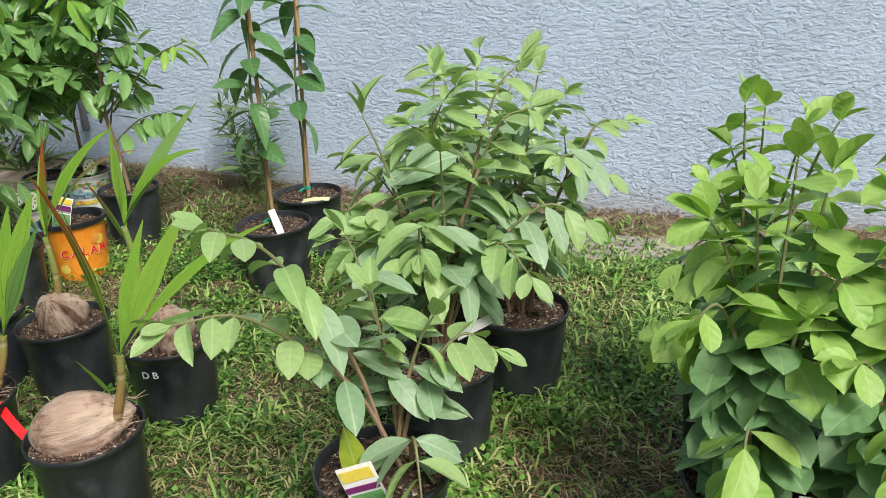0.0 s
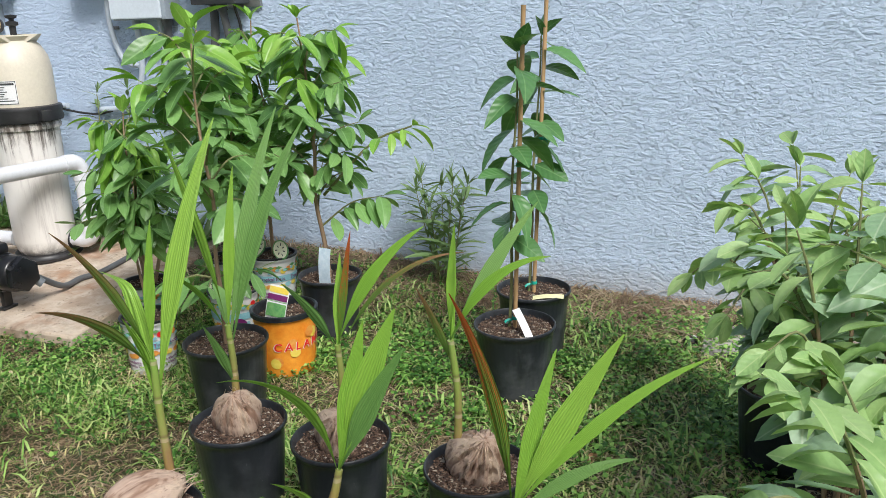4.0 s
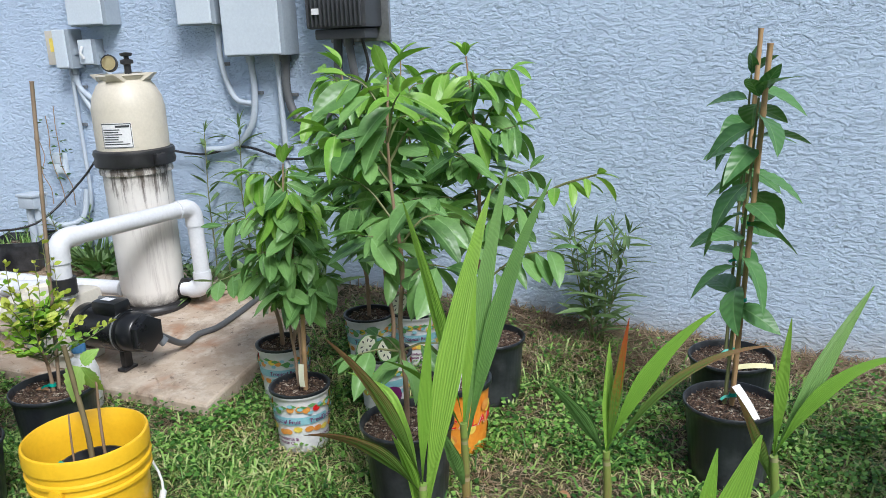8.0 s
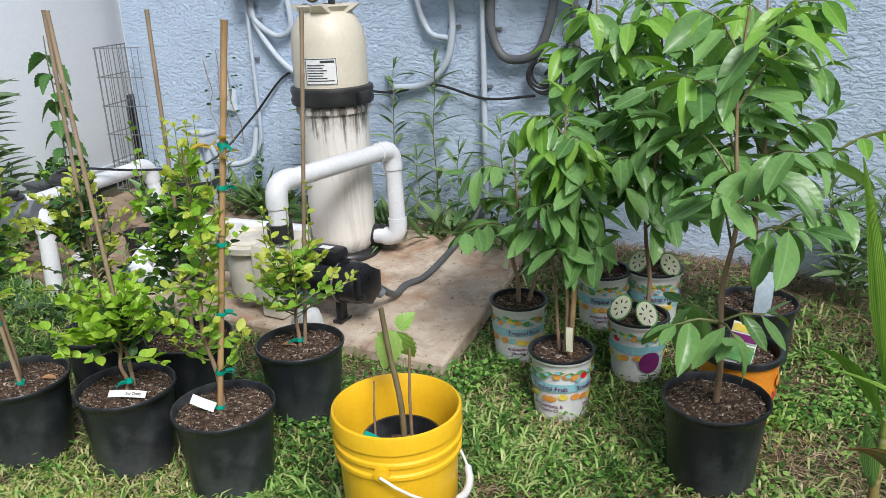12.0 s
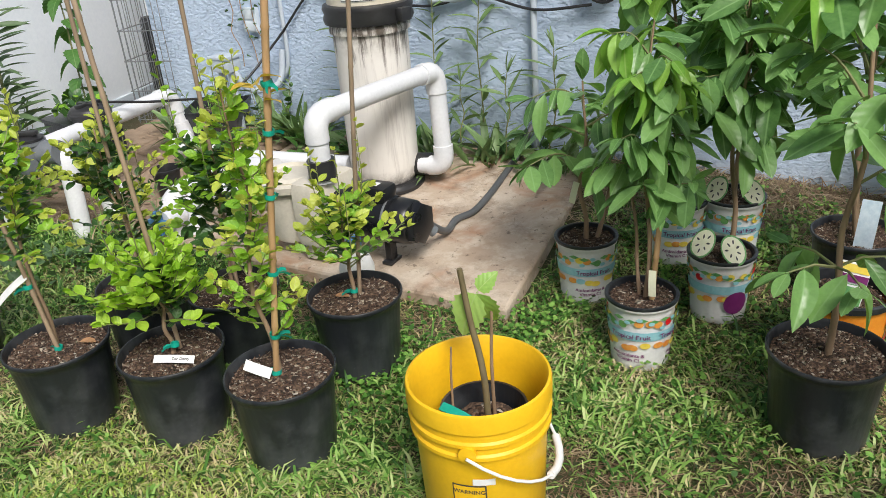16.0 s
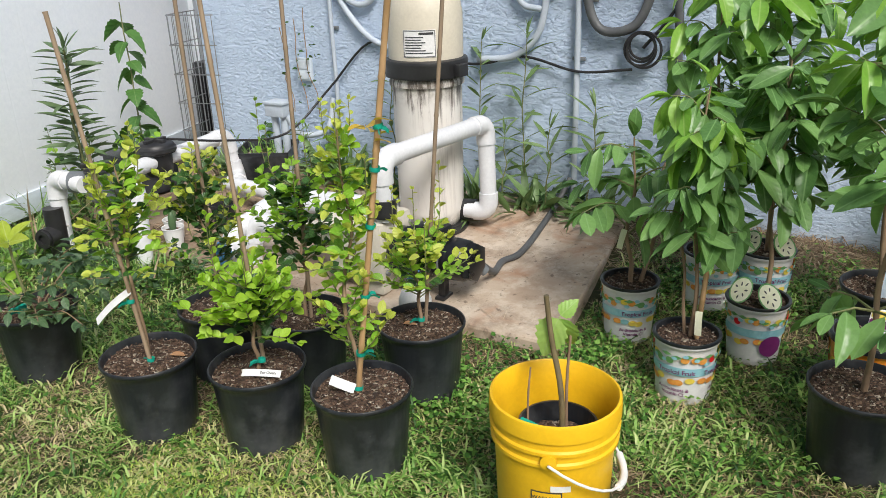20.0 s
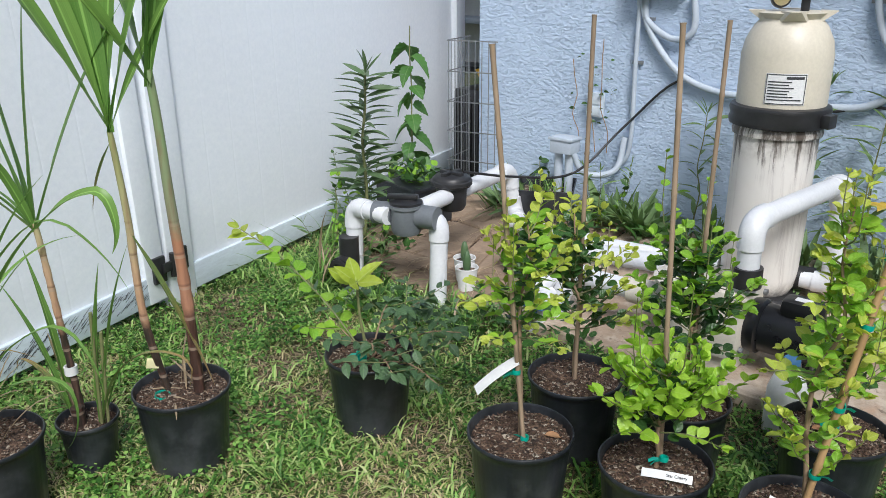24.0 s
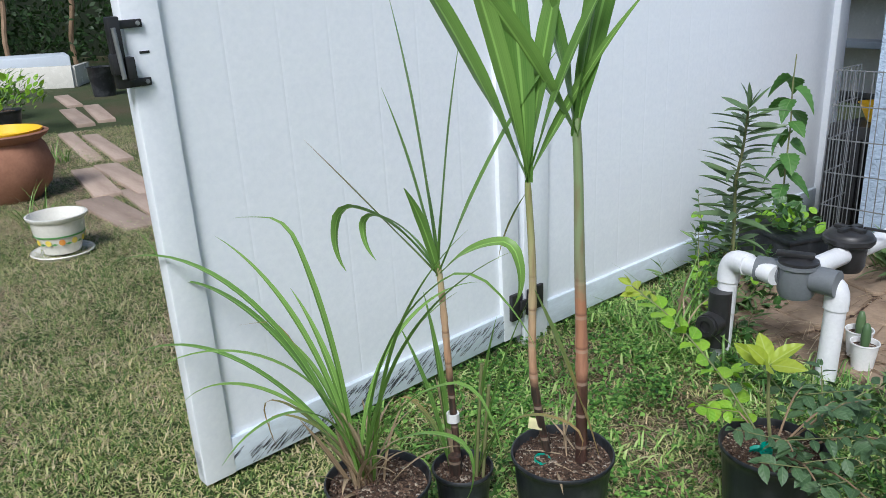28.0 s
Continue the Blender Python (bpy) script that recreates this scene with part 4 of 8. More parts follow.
# ---- boxes on the wall ----
def enclosure(name, x0, x1, z0, z1, depth, label, door=0.012, side=None):
    e = thing(name, pose(0, 0, 0), label, "electrical box")
    # body takes the darker grey, so its sides look shaded beside the cover
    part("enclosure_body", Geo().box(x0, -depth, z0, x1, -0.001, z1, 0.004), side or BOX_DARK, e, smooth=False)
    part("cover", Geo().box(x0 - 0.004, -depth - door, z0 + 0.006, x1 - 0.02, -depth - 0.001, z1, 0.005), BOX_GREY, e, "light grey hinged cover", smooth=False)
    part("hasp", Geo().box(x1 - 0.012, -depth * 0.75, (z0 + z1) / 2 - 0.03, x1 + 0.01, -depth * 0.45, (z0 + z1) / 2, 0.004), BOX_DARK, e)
    return e


enclosure("breaker_box", 0.385, 0.715, 1.235, 1.85, 0.115, "large grey electrical breaker box on stucco wall")
enclosure("disconnect_box", 0.115, 0.33, 1.385, 1.75, 0.1, "grey electrical disconnect box on the wall")
enclosure("disconnect_box", -0.6, -0.35, 1.41, 1.78, 0.1, "grey electrical disconnect box with a lever")
enclosure("timer_box", -0.74, -0.64, 1.2, 1.4, 0.09, "narrow grey timer box on the wall")
sw = enclosure("switch_box", -0.6, -0.495, 1.215, 1.345, 0.06, "small grey pull-out switch box")
part("switch_lever", Geo().tube([(-0.565, -0.08, 1.31), (-0.568, -0.095, 1.28), (-0.565, -0.08, 1.25)], 0.008, 8), WHITE_TAG, sw)
plate = thing("warning_plate", Matrix(), "beige plate with a yellow warning label", "label plate")
part("plate", Geo().box(-0.9, -0.012, 1.22, -0.75, -0.001, 1.4, 0.003), PUMP_CREAM, plate)
part("label", Geo().box(-0.87, -0.0145, 1.29, -0.79, -0.0125, 1.36), LEMON, plate, "yellow warning label")
plug = thing("outlet_box", Matrix(), "small white outdoor outlet box", "outlet")
part("cover", Geo().box(-0.975, -0.03, 0.62, -0.885, -0.001, 0.74, 0.005), BOX_GREY, plug)
part("flap", Geo().box(-0.965, -0.036, 0.63, -0.895, -0.0305, 0.675, 0.002).box(-0.965, -0.036, 0.685, -0.895, -0.0305, 0.73, 0.002), BOX_GREY, plug)


def build_inverter():
    e = thing("inverter", Matrix(), "charcoal finned inverter box hung on the wall", "inverter")
    part("casing", Geo().box(0.87, -0.17, 1.34, 1.17, -0.02, 1.85, 0.015), CHARCOAL, e)
    part("wall_bracket", Geo().box(0.9, -0.02, 1.28, 1.2, -0.001, 1.8, 0.003), WIRE, e)
    for k in range(13):
        part("fin", Geo().box(0.885 + k * 0.0215, -0.184, 1.35, 0.893 + k * 0.0215, -0.1705, 1.47, 0.002), CHARCOAL, e)
    part("bottom_tray", Geo().box(0.9, -0.15, 1.295, 1.15, -0.03, 1.338, 0.008), CHARCOAL, e)
    part("badge", Geo().box(0.915, -0.1885, 1.4, 0.95, -0.185, 1.425), WHITE_TAG, e, "small pale maker's badge")
    part("display_panel", Geo().box(0.93, -0.176, 1.53, 1.11, -0.1705, 1.8, 0.004), BLACK_IRON, e, "black display panel")
    leds = Geo()
    for k in range(5):
        leds.box(0.99 + 0.015 * (k % 3), -0.179, 1.55 + 0.018 * (k // 3) + 0.01 * (k % 2), 0.996 + 0.015 * (k % 3), -0.1765, 1.556 + 0.018 * (k // 3) + 0.01 * (k % 2))
    part("indicator", leds, FROND_PRINT, e)


build_inverter()


def conduit(pts, r, label, mat=None, name="conduit"):
    c = thing(name, Matrix(), label, "conduit" if name == "conduit" else "cable")
    part("tube" if name == "conduit" else "cord", Geo().tube(smooth_path(pts, 6), r, 10), mat or CONDUIT, c)
    if name == "conduit":
        q = Vector(pts[1])
        part("strap", Geo().box(q.x - r - 0.016, -0.012, q.z - 0.008, q.x + r + 0.016, -0.001, q.z + 0.008, 0.002), WIRE, c)
        part("coupling", Geo().tube([Vector(pts[0]), Vector(pts[0]) - (Vector(pts[0]) - q).normalized() * 0.035], r * 1.35, 10), mat or CONDUIT, c)
    return c


conduit([(0.61, -0.03, 1.24), (0.61, -0.03, 0.8), (0.61, -0.03, 0.15)], 0.014, "straight grey conduit down the stucco wall")
conduit([(0.66, -0.04, 1.24), (0.655, -0.04, 1.05), (0.72, -0.04, 0.93), (0.86, -0.04, 0.95), (0.93, -0.04, 1.1), (0.95, -0.04, 1.3)], 0.02, "dark grey conduit looping up to the inverter", CONDUIT_DARK)
conduit([(1.03, -0.09, 1.3), (1.04, -0.06, 1.1), (1.05, -0.03, 0.8), (1.05, -0.02, 0.3)], 0.018, "dark conduit below the inverter", CONDUIT_DARK)
conduit([(1.1, -0.09, 1.3), (1.105, -0.06, 1.15), (1.0, -0.04, 0.98), (0.9, -0.03, 0.86)], 0.007, "thin black cable below the inverter", BLACK_IRON, "cable")
conduit([(0.29, -0.04, 1.39), (0.28, -0.03, 1.2), (0.34, -0.03, 1.04), (0.44, -0.03, 1.01)], 0.014, "grey conduit curving between wall boxes")
conduit([(0.46, -0.04, 1.24), (0.46, -0.03, 1.06), (0.42, -0.03, 0.9), (0.3, -0.03, 0.8), (0.12, -0.03, 0.78)], 0.016, "grey conduit curving behind the filter")
conduit([(-0.7, -0.03, 1.2), (-0.68, -0.03, 1.1), (-0.55, -0.03, 1.02), (-0.45, -0.03, 1.06), (-0.46, -0.03, 1.22)], 0.015, "grey looped conduit under the small boxes")
conduit([(-0.7, -0.03, 1.2), (-0.66, -0.03, 1.05), (-0.5, -0.03, 0.87), (-0.3, -0.03, 0.8), (-0.1, -0.03, 0.8)], 0.015, "grey conduit sloping down the wall")
conduit([(-0.72, -0.03, 1.2), (-0.72, -0.03, 0.9), (-0.72, -0.03, 0.5), (-0.78, -0.03, 0.38)], 0.011, "thin grey conduit down the stucco wall")
conduit([(-1.06, -0.9, 0.49), (-0.98, -0.6, 0.42), (-0.86, -0.3, 0.4), (-0.74, -0.06, 0.6), (-0.51, -0.015, 0.83), (-0.3, -0.015, 0.8), (0.1, -0.05, 0.76), (0.35, -0.02, 0.8), (0.62, -0.045, 0.75), (0.86, -0.04, 0.77)], 0.006, "thin black cable strung along the wall", BLACK_IRON, "cable")
coil = thing("cable_coil", Matrix(), "coil of black cable hung on the wall", "cable")
rng = random.Random(8)
cg = Geo()
for k in range(4):
    cx, cz, r = 0.9 + rng.uniform(-0.01, 0.01), 0.86 + rng.uniform(-0.01, 0.01), 0.055 + 0.006 * k
    cg.tube([(cx + r * math.cos(a), -0.03 - 0.008 * k, cz + r * math.sin(a)) for a in np.linspace(0, 6.283, 25)], 0.006, 6)
part("cord", cg, BLACK_IRON, coil)

pot_small = Geo().lathe([(0.0, 0.0), (0.045, 0.0), (0.048, 0.004), (0.06, 0.115), (0.066, 0.117), (0.066, 0.128), (0.06, 0.13), (0.057, 0.115), (0.044, 0.008), (0.0, 0.008)], 28).mesh("pot", BLACK_IRON)
# crate and bins in the gap between fence and house
crate = thing("wire_crate", Matrix.Translation((-1.655, -0.1, 0.11)) @ Matrix.Rotation(radians(14), 4, "Z"), "grey wire dog-crate panels leaning at the house corner", "wire crate")
for turned in (Matrix(), pose(-0.15, 0.16, 0, 0, 0, 90)):
    for k in range(8):
        part("wire", Geo().tube([(-0.14 + k * 0.04, 0, 0), (-0.14 + k * 0.04, 0, 0.85)], 0.0024, 5), WIRE, crate, at=turned)
    for k in range(6):
        part("cross_wire", Geo().tube([(-0.15, 0.003, 0.02 + k * 0.165), (0.15, 0.003, 0.02 + k * 0.165)], 0.0034, 5), WIRE, crate, at=turned)
sp = thing("small_pot", pose(-0.79, -0.87, slab_z(-0.87)), "small empty black plastic pot on the slab", "plant pot")
part("pot", pot_small, parent=sp)
bin_ = thing("storage_bin", pose(-1.98, 0.5, 0), "black slatted plastic bin in the side alley", "bin")
part("bin_body", Geo().box(-0.14, -0.2, 0, 0.14, 0.2, 0.62, 0.02), BLACK_IRON, bin_)
for k in range(9):
    part("slat", Geo().box(-0.13 + k * 0.03, -0.213, 0.03, -0.114 + k * 0.03, -0.2, 0.55, 0.003), BLACK_IRON, bin_)
bowl = thing("bowl", pose(-1.95, 0.5, 0.622), "yellow plastic bowl on the black bin", "bowl")
part("bowl_shell", Geo().lathe([(0.07, 0), (0.12, 0.1), (0.125, 0.1), (0.118, 0.096), (0.06, 0.008), (0.0, 0.008)], 28), YELLOW, bowl)
shelf = thing("shelf_unit", pose(-2.5, 1.15, 0), "dark shelf with pale boxes deep in the alley", "shelf")
for k, z in enumerate((0.62, 0.95, 1.25, 1.6)):
    part("shelf_board", Geo().box(-0.5, -0.2, z, 0.6, 0.2, z + (0.1 if k == 2 else 0.04), 0.005), BLACK_IRON if k != 1 else BOX_DARK, shelf)
for x in (-0.48, 0.56):
    part("upright", Geo().box(x, -0.02, 0.0, x + 0.03, 0.02, 1.9, 0.003), BOX_DARK, shelf)
part("pale_board", Geo().box(-0.45, 0.0, 0.66, 0.55, 0.03, 1.24, 0.004), GLAZE, shelf)
part("brown_board", Geo().box(-0.45, 0.0, 1.36, 0.55, 0.03, 1.85, 0.004), surface("dark_brown_board", (0.03, 0.012, 0.012), (0.06, 0.025, 0.022), 5, 0.6, 0.2), shelf)
# added wall to close the alley; its dark grey paints in the alley's shade
alley = thing("wall_back", Matrix(), "added closing wall of the side alley, its shade painted as dark grey", "wall", kind="structure")
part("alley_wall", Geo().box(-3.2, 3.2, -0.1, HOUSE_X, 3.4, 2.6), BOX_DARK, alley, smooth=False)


# ---- leaves, pots and plant tools ----
import collections

ANNONA = leaf_material("glossy_dark_leaf", (0.045, 0.145, 0.035), (0.27, 0.49, 0.155), (0.28, 0.48, 0.19), 0.33, 0.3, 46, 0.2)
ANNONA_NEW = leaf_material("fresh_green_leaf", (0.16, 0.4, 0.045), (0.34, 0.58, 0.11), (0.38, 0.58, 0.17), 0.34, 0.36, 46, 0.2)
RIBBED = leaf_material("ribbed_dark_leaf", (0.055, 0.15, 0.05), (0.12, 0.28, 0.09), (0.18, 0.33, 0.13), 0.36, 0.22, 40, 0.55)
GUAVA = leaf_material("matte_guava_leaf", (0.2, 0.37, 0.19), (0.41, 0.57, 0.36), (0.52, 0.63, 0.44), 0.4, 0.33, 38, 0.35)
GUAVA_NEW = leaf_material("pale_guava_leaf", (0.26, 0.46, 0.15), (0.43, 0.6, 0.26), (0.5, 0.63, 0.3), 0.46, 0.32, 38, 0.35)
ROUND = leaf_material("broad_matte_leaf", (0.12, 0.27, 0.1), (0.27, 0.45, 0.21), (0.32, 0.48, 0.25), 0.46, 0.28, 30, 0.4)
ROUND_NEW = leaf_material("broad_bright_leaf", (0.24, 0.47, 0.08), (0.44, 0.65, 0.18), (0.46, 0.62, 0.24), 0.46, 0.33, 30, 0.4)
CHERRY = leaf_material("small_dark_leaf", (0.03, 0.085, 0.02), (0.06, 0.15, 0.035), (0.1, 0.2, 0.06), 0.35, 0.2, 24)
CHERRY_MID = leaf_material("small_green_leaf", (0.16, 0.4, 0.03), (0.38, 0.62, 0.06), (0.38, 0.58, 0.12), 0.38, 0.35, 24)
CHERRY_NEW = leaf_material("small_yellow_leaf", (0.4, 0.54, 0.05), (0.66, 0.7, 0.14), (0.62, 0.64, 0.25), 0.42, 0.36, 24)
CHERRY_BRIGHT = leaf_material("bright_green_leaf", (0.22, 0.48, 0.03), (0.48, 0.7, 0.07), (0.44, 0.64, 0.14), 0.4, 0.38, 24)
YELLOWED = leaf_material("yellowed_leaf", (0.55, 0.36, 0.04), (0.78, 0.56, 0.09), (0.75, 0.6, 0.2), 0.42, 0.35, 24)
DRY_LEAF = leaf_material("dry_brown_leaf", (0.3, 0.14, 0.06), (0.48, 0.27, 0.14), (0.4, 0.25, 0.14), 0.7, 0.1, 30)
GREYGREEN = leaf_material("grey_green_leaf", (0.05, 0.11, 0.05), (0.1, 0.18, 0.08), (0.15, 0.24, 0.12), 0.5, 0.22, 28)
LIME = leaf_material("lime_leaf", (0.34, 0.47, 0.04), (0.46, 0.55, 0.07), (0.5, 0.6, 0.2), 0.45, 0.35, 28)
NETTLE = leaf_material("toothed_leaf", (0.05, 0.15, 0.03), (0.09, 0.22, 0.05), (0.2, 0.32, 0.12), 0.5, 0.25, 30, 0.8)
SUCCULENT = leaf_material("narrow_succulent_leaf", (0.07, 0.14, 0.06), (0.13, 0.2, 0.09), (0.16, 0.24, 0.12), 0.45, 0.1, 0)
OLEANDER = leaf_material("narrow_weed_leaf", (0.11, 0.2, 0.07), (0.2, 0.31, 0.12), (0.28, 0.36, 0.16), 0.5, 0.2, 0)


def blade_material(name, c1, c2, tip=None, rough=0.4, stripes=0.0):
    """A long blade; u runs across it and v along it."""
    m, nt, b = material(name)
    co = coords(nt)
    info = nt.nodes.new("ShaderNodeObjectInfo").outputs["Random"]
    uv = nt.nodes.new("ShaderNodeUVMap")
    xyz = nt.nodes.new("ShaderNodeSeparateXYZ")
    nt.links.new(uv.outputs[0], xyz.inputs[0])
    along = grain(nt, stretched(nt, uv.outputs[0], 30, 1.2, 1), 1.0, 4, 0.7)
    col = mixed(nt, calc(nt, "MULTIPLY_ADD", info, 0.5, calc(nt, "MULTIPLY_ADD", along, 1.2, -0.35)), c1, c2)
    if stripes:
        wave = calc(nt, "SINE", calc(nt, "MULTIPLY", xyz.outputs[0], stripes))
        col = mixed(nt, calc(nt, "MULTIPLY_ADD", wave, 0.13, 0.13), col, tuple(0.45 * c for c in c1))
        bumped(nt, b, wave, 0.4, 0.003)
    else:
        rib = ramp(nt, calc(nt, "ABSOLUTE", calc(nt, "SUBTRACT", xyz.outputs[0], 0.5)), ((0.03, 1.0), (0.07, 0.0)))
        col = mixed(nt, calc(nt, "MULTIPLY", rib, 0.45), col, tuple(min(1, 1.9 * c + 0.03) for c in c2))
    if tip:
        mask = ramp(nt, calc(nt, "MULTIPLY_ADD", along, 1.3, calc(nt, "MULTIPLY", xyz.outputs[1], 0.35)), ((0.84, 0.0), (0.93, 1.0)))
        col = mixed(nt, mask, col, tip)
    nt.links.new(col, b.inputs["Base Color"])
    b.inputs["Roughness"].default_value = rough
    thin = nt.nodes.new("ShaderNodeBsdfTranslucent")
    nt.links.new(col, thin.inputs[0])
    mixer = nt.nodes.new("ShaderNodeMixShader")
    mixer.inputs[0].default_value = 0.3
    nt.links.new(b.outputs[0], mixer.inputs[1])
    nt.links.new(thin.outputs[0], mixer.inputs[2])
    nt.links.new(mixer.outputs[0], nt.nodes["Material Output"].inputs[0])
    return m


PALM = blade_material("palm_blade", (0.17, 0.38, 0.035), (0.36, 0.6, 0.09), stripes=62.0)
PALM_DEEP = blade_material("deep_palm_blade", (0.11, 0.26, 0.055), (0.26, 0.45, 0.13), stripes=62.0)
PALM_RED = blade_material("red_streaked_blade", (0.1, 0.22, 0.03), (0.2, 0.34, 0.05), (0.42, 0.07, 0.02), stripes=62.0)
PALM_BROWN = blade_material("brown_tipped_blade", (0.12, 0.24, 0.04), (0.2, 0.34, 0.06), (0.3, 0.15, 0.07), stripes=62.0)
CANE_LEAF = blade_material("cane_blade", (0.1, 0.23, 0.045), (0.26, 0.44, 0.1))
CANE_DRY = blade_material("drying_cane_blade", (0.12, 0.2, 0.05), (0.2, 0.28, 0.08), (0.42, 0.27, 0.12))
DRY_BLADE = blade_material("dry_blade", (0.32, 0.23, 0.14), (0.48, 0.38, 0.25))

LEAVES = {
    "annona": [leaf_mesh("leaf", ANNONA, 0.39, f, d, belly=0.5, point=0.75) for f, d in ((0.25, 0.2), (0.4, 0.35), (0.1, 0.1))],
    "annona_new": [leaf_mesh("leaf", ANNONA_NEW, 0.36, f, d, belly=0.5, point=0.8) for f, d in ((0.35, 0.3), (0.5, 0.45))],
    "ribbed": [leaf_mesh("leaf", RIBBED, 0.5, f, d, 12, ripple=0.03) for f, d in ((0.2, 0.35), (0.3, 0.6), (0.15, 0.2))],
    "guava": [leaf_mesh("leaf", GUAVA, 0.46, f, d, belly=0.5, point=0.62) for f, d in ((0.2, 0.12), (0.35, 0.35), (0.1, 0.5))],
    "guava_new": [leaf_mesh("leaf", GUAVA_NEW, 0.45, f, d, belly=0.5, point=0.62) for f, d in ((0.3, 0.1), (0.45, 0.35))],
    "round": [leaf_mesh("leaf", ROUND, 0.6, f, d, belly=0.54, point=0.55) for f, d in ((0.15, 0.2), (0.25, 0.35))],
    "round_new": [leaf_mesh("leaf", ROUND_NEW, 0.58, f, d, belly=0.54, point=0.55) for f, d in ((0.2, 0.15), (0.3, 0.3))],
    "cherry": [leaf_mesh("leaf", CHERRY, 0.66, f, 0.15, 5, point=0.75) for f in (0.12, 0.3)],
    "cherry_mid": [leaf_mesh("leaf", CHERRY_MID, 0.68, f, 0.15, 5, point=0.72) for f in (0.12, 0.28)],
    "cherry_new": [leaf_mesh("leaf", CHERRY_NEW, 0.62, f, 0.12, 5, point=0.72) for f in (0.15, 0.35)],
    "cherry_bright": [leaf_mesh("leaf", CHERRY_BRIGHT, 0.68, f, 0.15, 5, point=0.72) for f in (0.12, 0.28)],
    "yellowed": [leaf_mesh("leaf", YELLOWED, 0.57, f, 0.2, 5, point=0.75) for f in (0.15, 0.35)],
    "dry": [leaf_mesh("leaf", DRY_LEAF, 0.5, f, 0.25, 6) for f in (0.3, 0.6)],
    "grey": [leaf_mesh("leaf", GREYGREEN, 0.55, f, 0.2, 4) for f in (0.15, 0.35)],
    "lime": [leaf_mesh("leaf", LIME, 0.42, f, 0.15, 5) for f in (0.25, 0.4)],
    "nettle": [leaf_mesh("leaf", NETTLE, 0.66, f, 0.35, 12, teeth=0.09, belly=0.33) for f in (0.15, 0.3)],
    "succulent": [leaf_mesh("leaf", SUCCULENT, 0.17, 0.5, d, 6, stalk=0.02) for d in (0.05, 0.2)],
    "cutting": [leaf_mesh("leaf", ROUND_NEW, 0.8, f, 0.35, 12, teeth=0.1, belly=0.35) for f in (0.15, 0.3)],
    "narrow": [leaf_mesh("leaf", OLEANDER, 0.15, 0.3, d, 5, stalk=0.03) for d in (0.1, 0.3)],
}


SINGLE_LEAVES = collections.Counter()
CROWNS = collections.defaultdict(list)
CAP = {"cherry_bush": 180, "guava_bush": 240, "annona_tree": 240, "low_weed": 24, "leafy_weed": 24, "tall_weed": 30}
pick = random.Random(5)


def put_leaf(plant, kind, base, way, size, rng, up=(0, 0, 1), loose=None):
    """One leaf: a mesh of its own, or past the plant's share a leaf of its joined foliage."""
    if rng.random() < 0.04 and size > 0.06:
        size *= 0.6
    j = 0.9 if size < 0.06 else 0.75 if kind[:5] in ("guava", "round") else 0.5
    j = loose or j
    u = Vector(up) + Vector((rng.uniform(-j, j), rng.uniform(-j, j), rng.uniform(-0.2, 0.35)))
    s = (size * rng.uniform(0.9, 1.12), size, size * rng.uniform(0.6, 1.5))
    m = aim(base, way, u, s, rng.uniform(-0.35, 0.35))
    me = rng.choice(LEAVES[kind])
    if SINGLE_LEAVES[plant.name] < CAP.get(plant.name.split(".")[0], 140) and pick.random() < 0.6:
        SINGLE_LEAVES[plant.name] += 1
        ob = new("leaf", me)
        ob.parent = plant
        ob.matrix_basis = m
    else:
        CROWNS[plant.name, kind].append((me, m))


def join_foliage():
    """The rest of each plant's leaves, one mesh for each kind of leaf."""
    for (owner, kind), leaves in CROWNS.items():
        vs, fs, uvs, k = [], [], [], 0
        for me, m in leaves:
            co = np.array([p.co for p in me.vertices])
            vs.append(co @ np.array(m.to_3x3()).T + np.array(m.translation))
            fs += [tuple(i + k for i in f.vertices) for f in me.polygons]
            uvs += [co[lp.vertex_index][:2] for lp in me.loops]
            k += len(co)
        out = bpy.data.meshes.new("foliage")
        out.from_pydata(np.concatenate(vs).tolist(), [], fs)
        out.materials.append(leaves[0][0].materials[0])
        out.polygons.foreach_set("use_smooth", [True] * len(out.polygons))
        out.uv_layers.new(name="UVMap").data.foreach_set("uv", np.array(uvs).ravel())
        ob = tagged(new("foliage", out), kind="stuff")
        ob.parent = bpy.data.objects[owner]


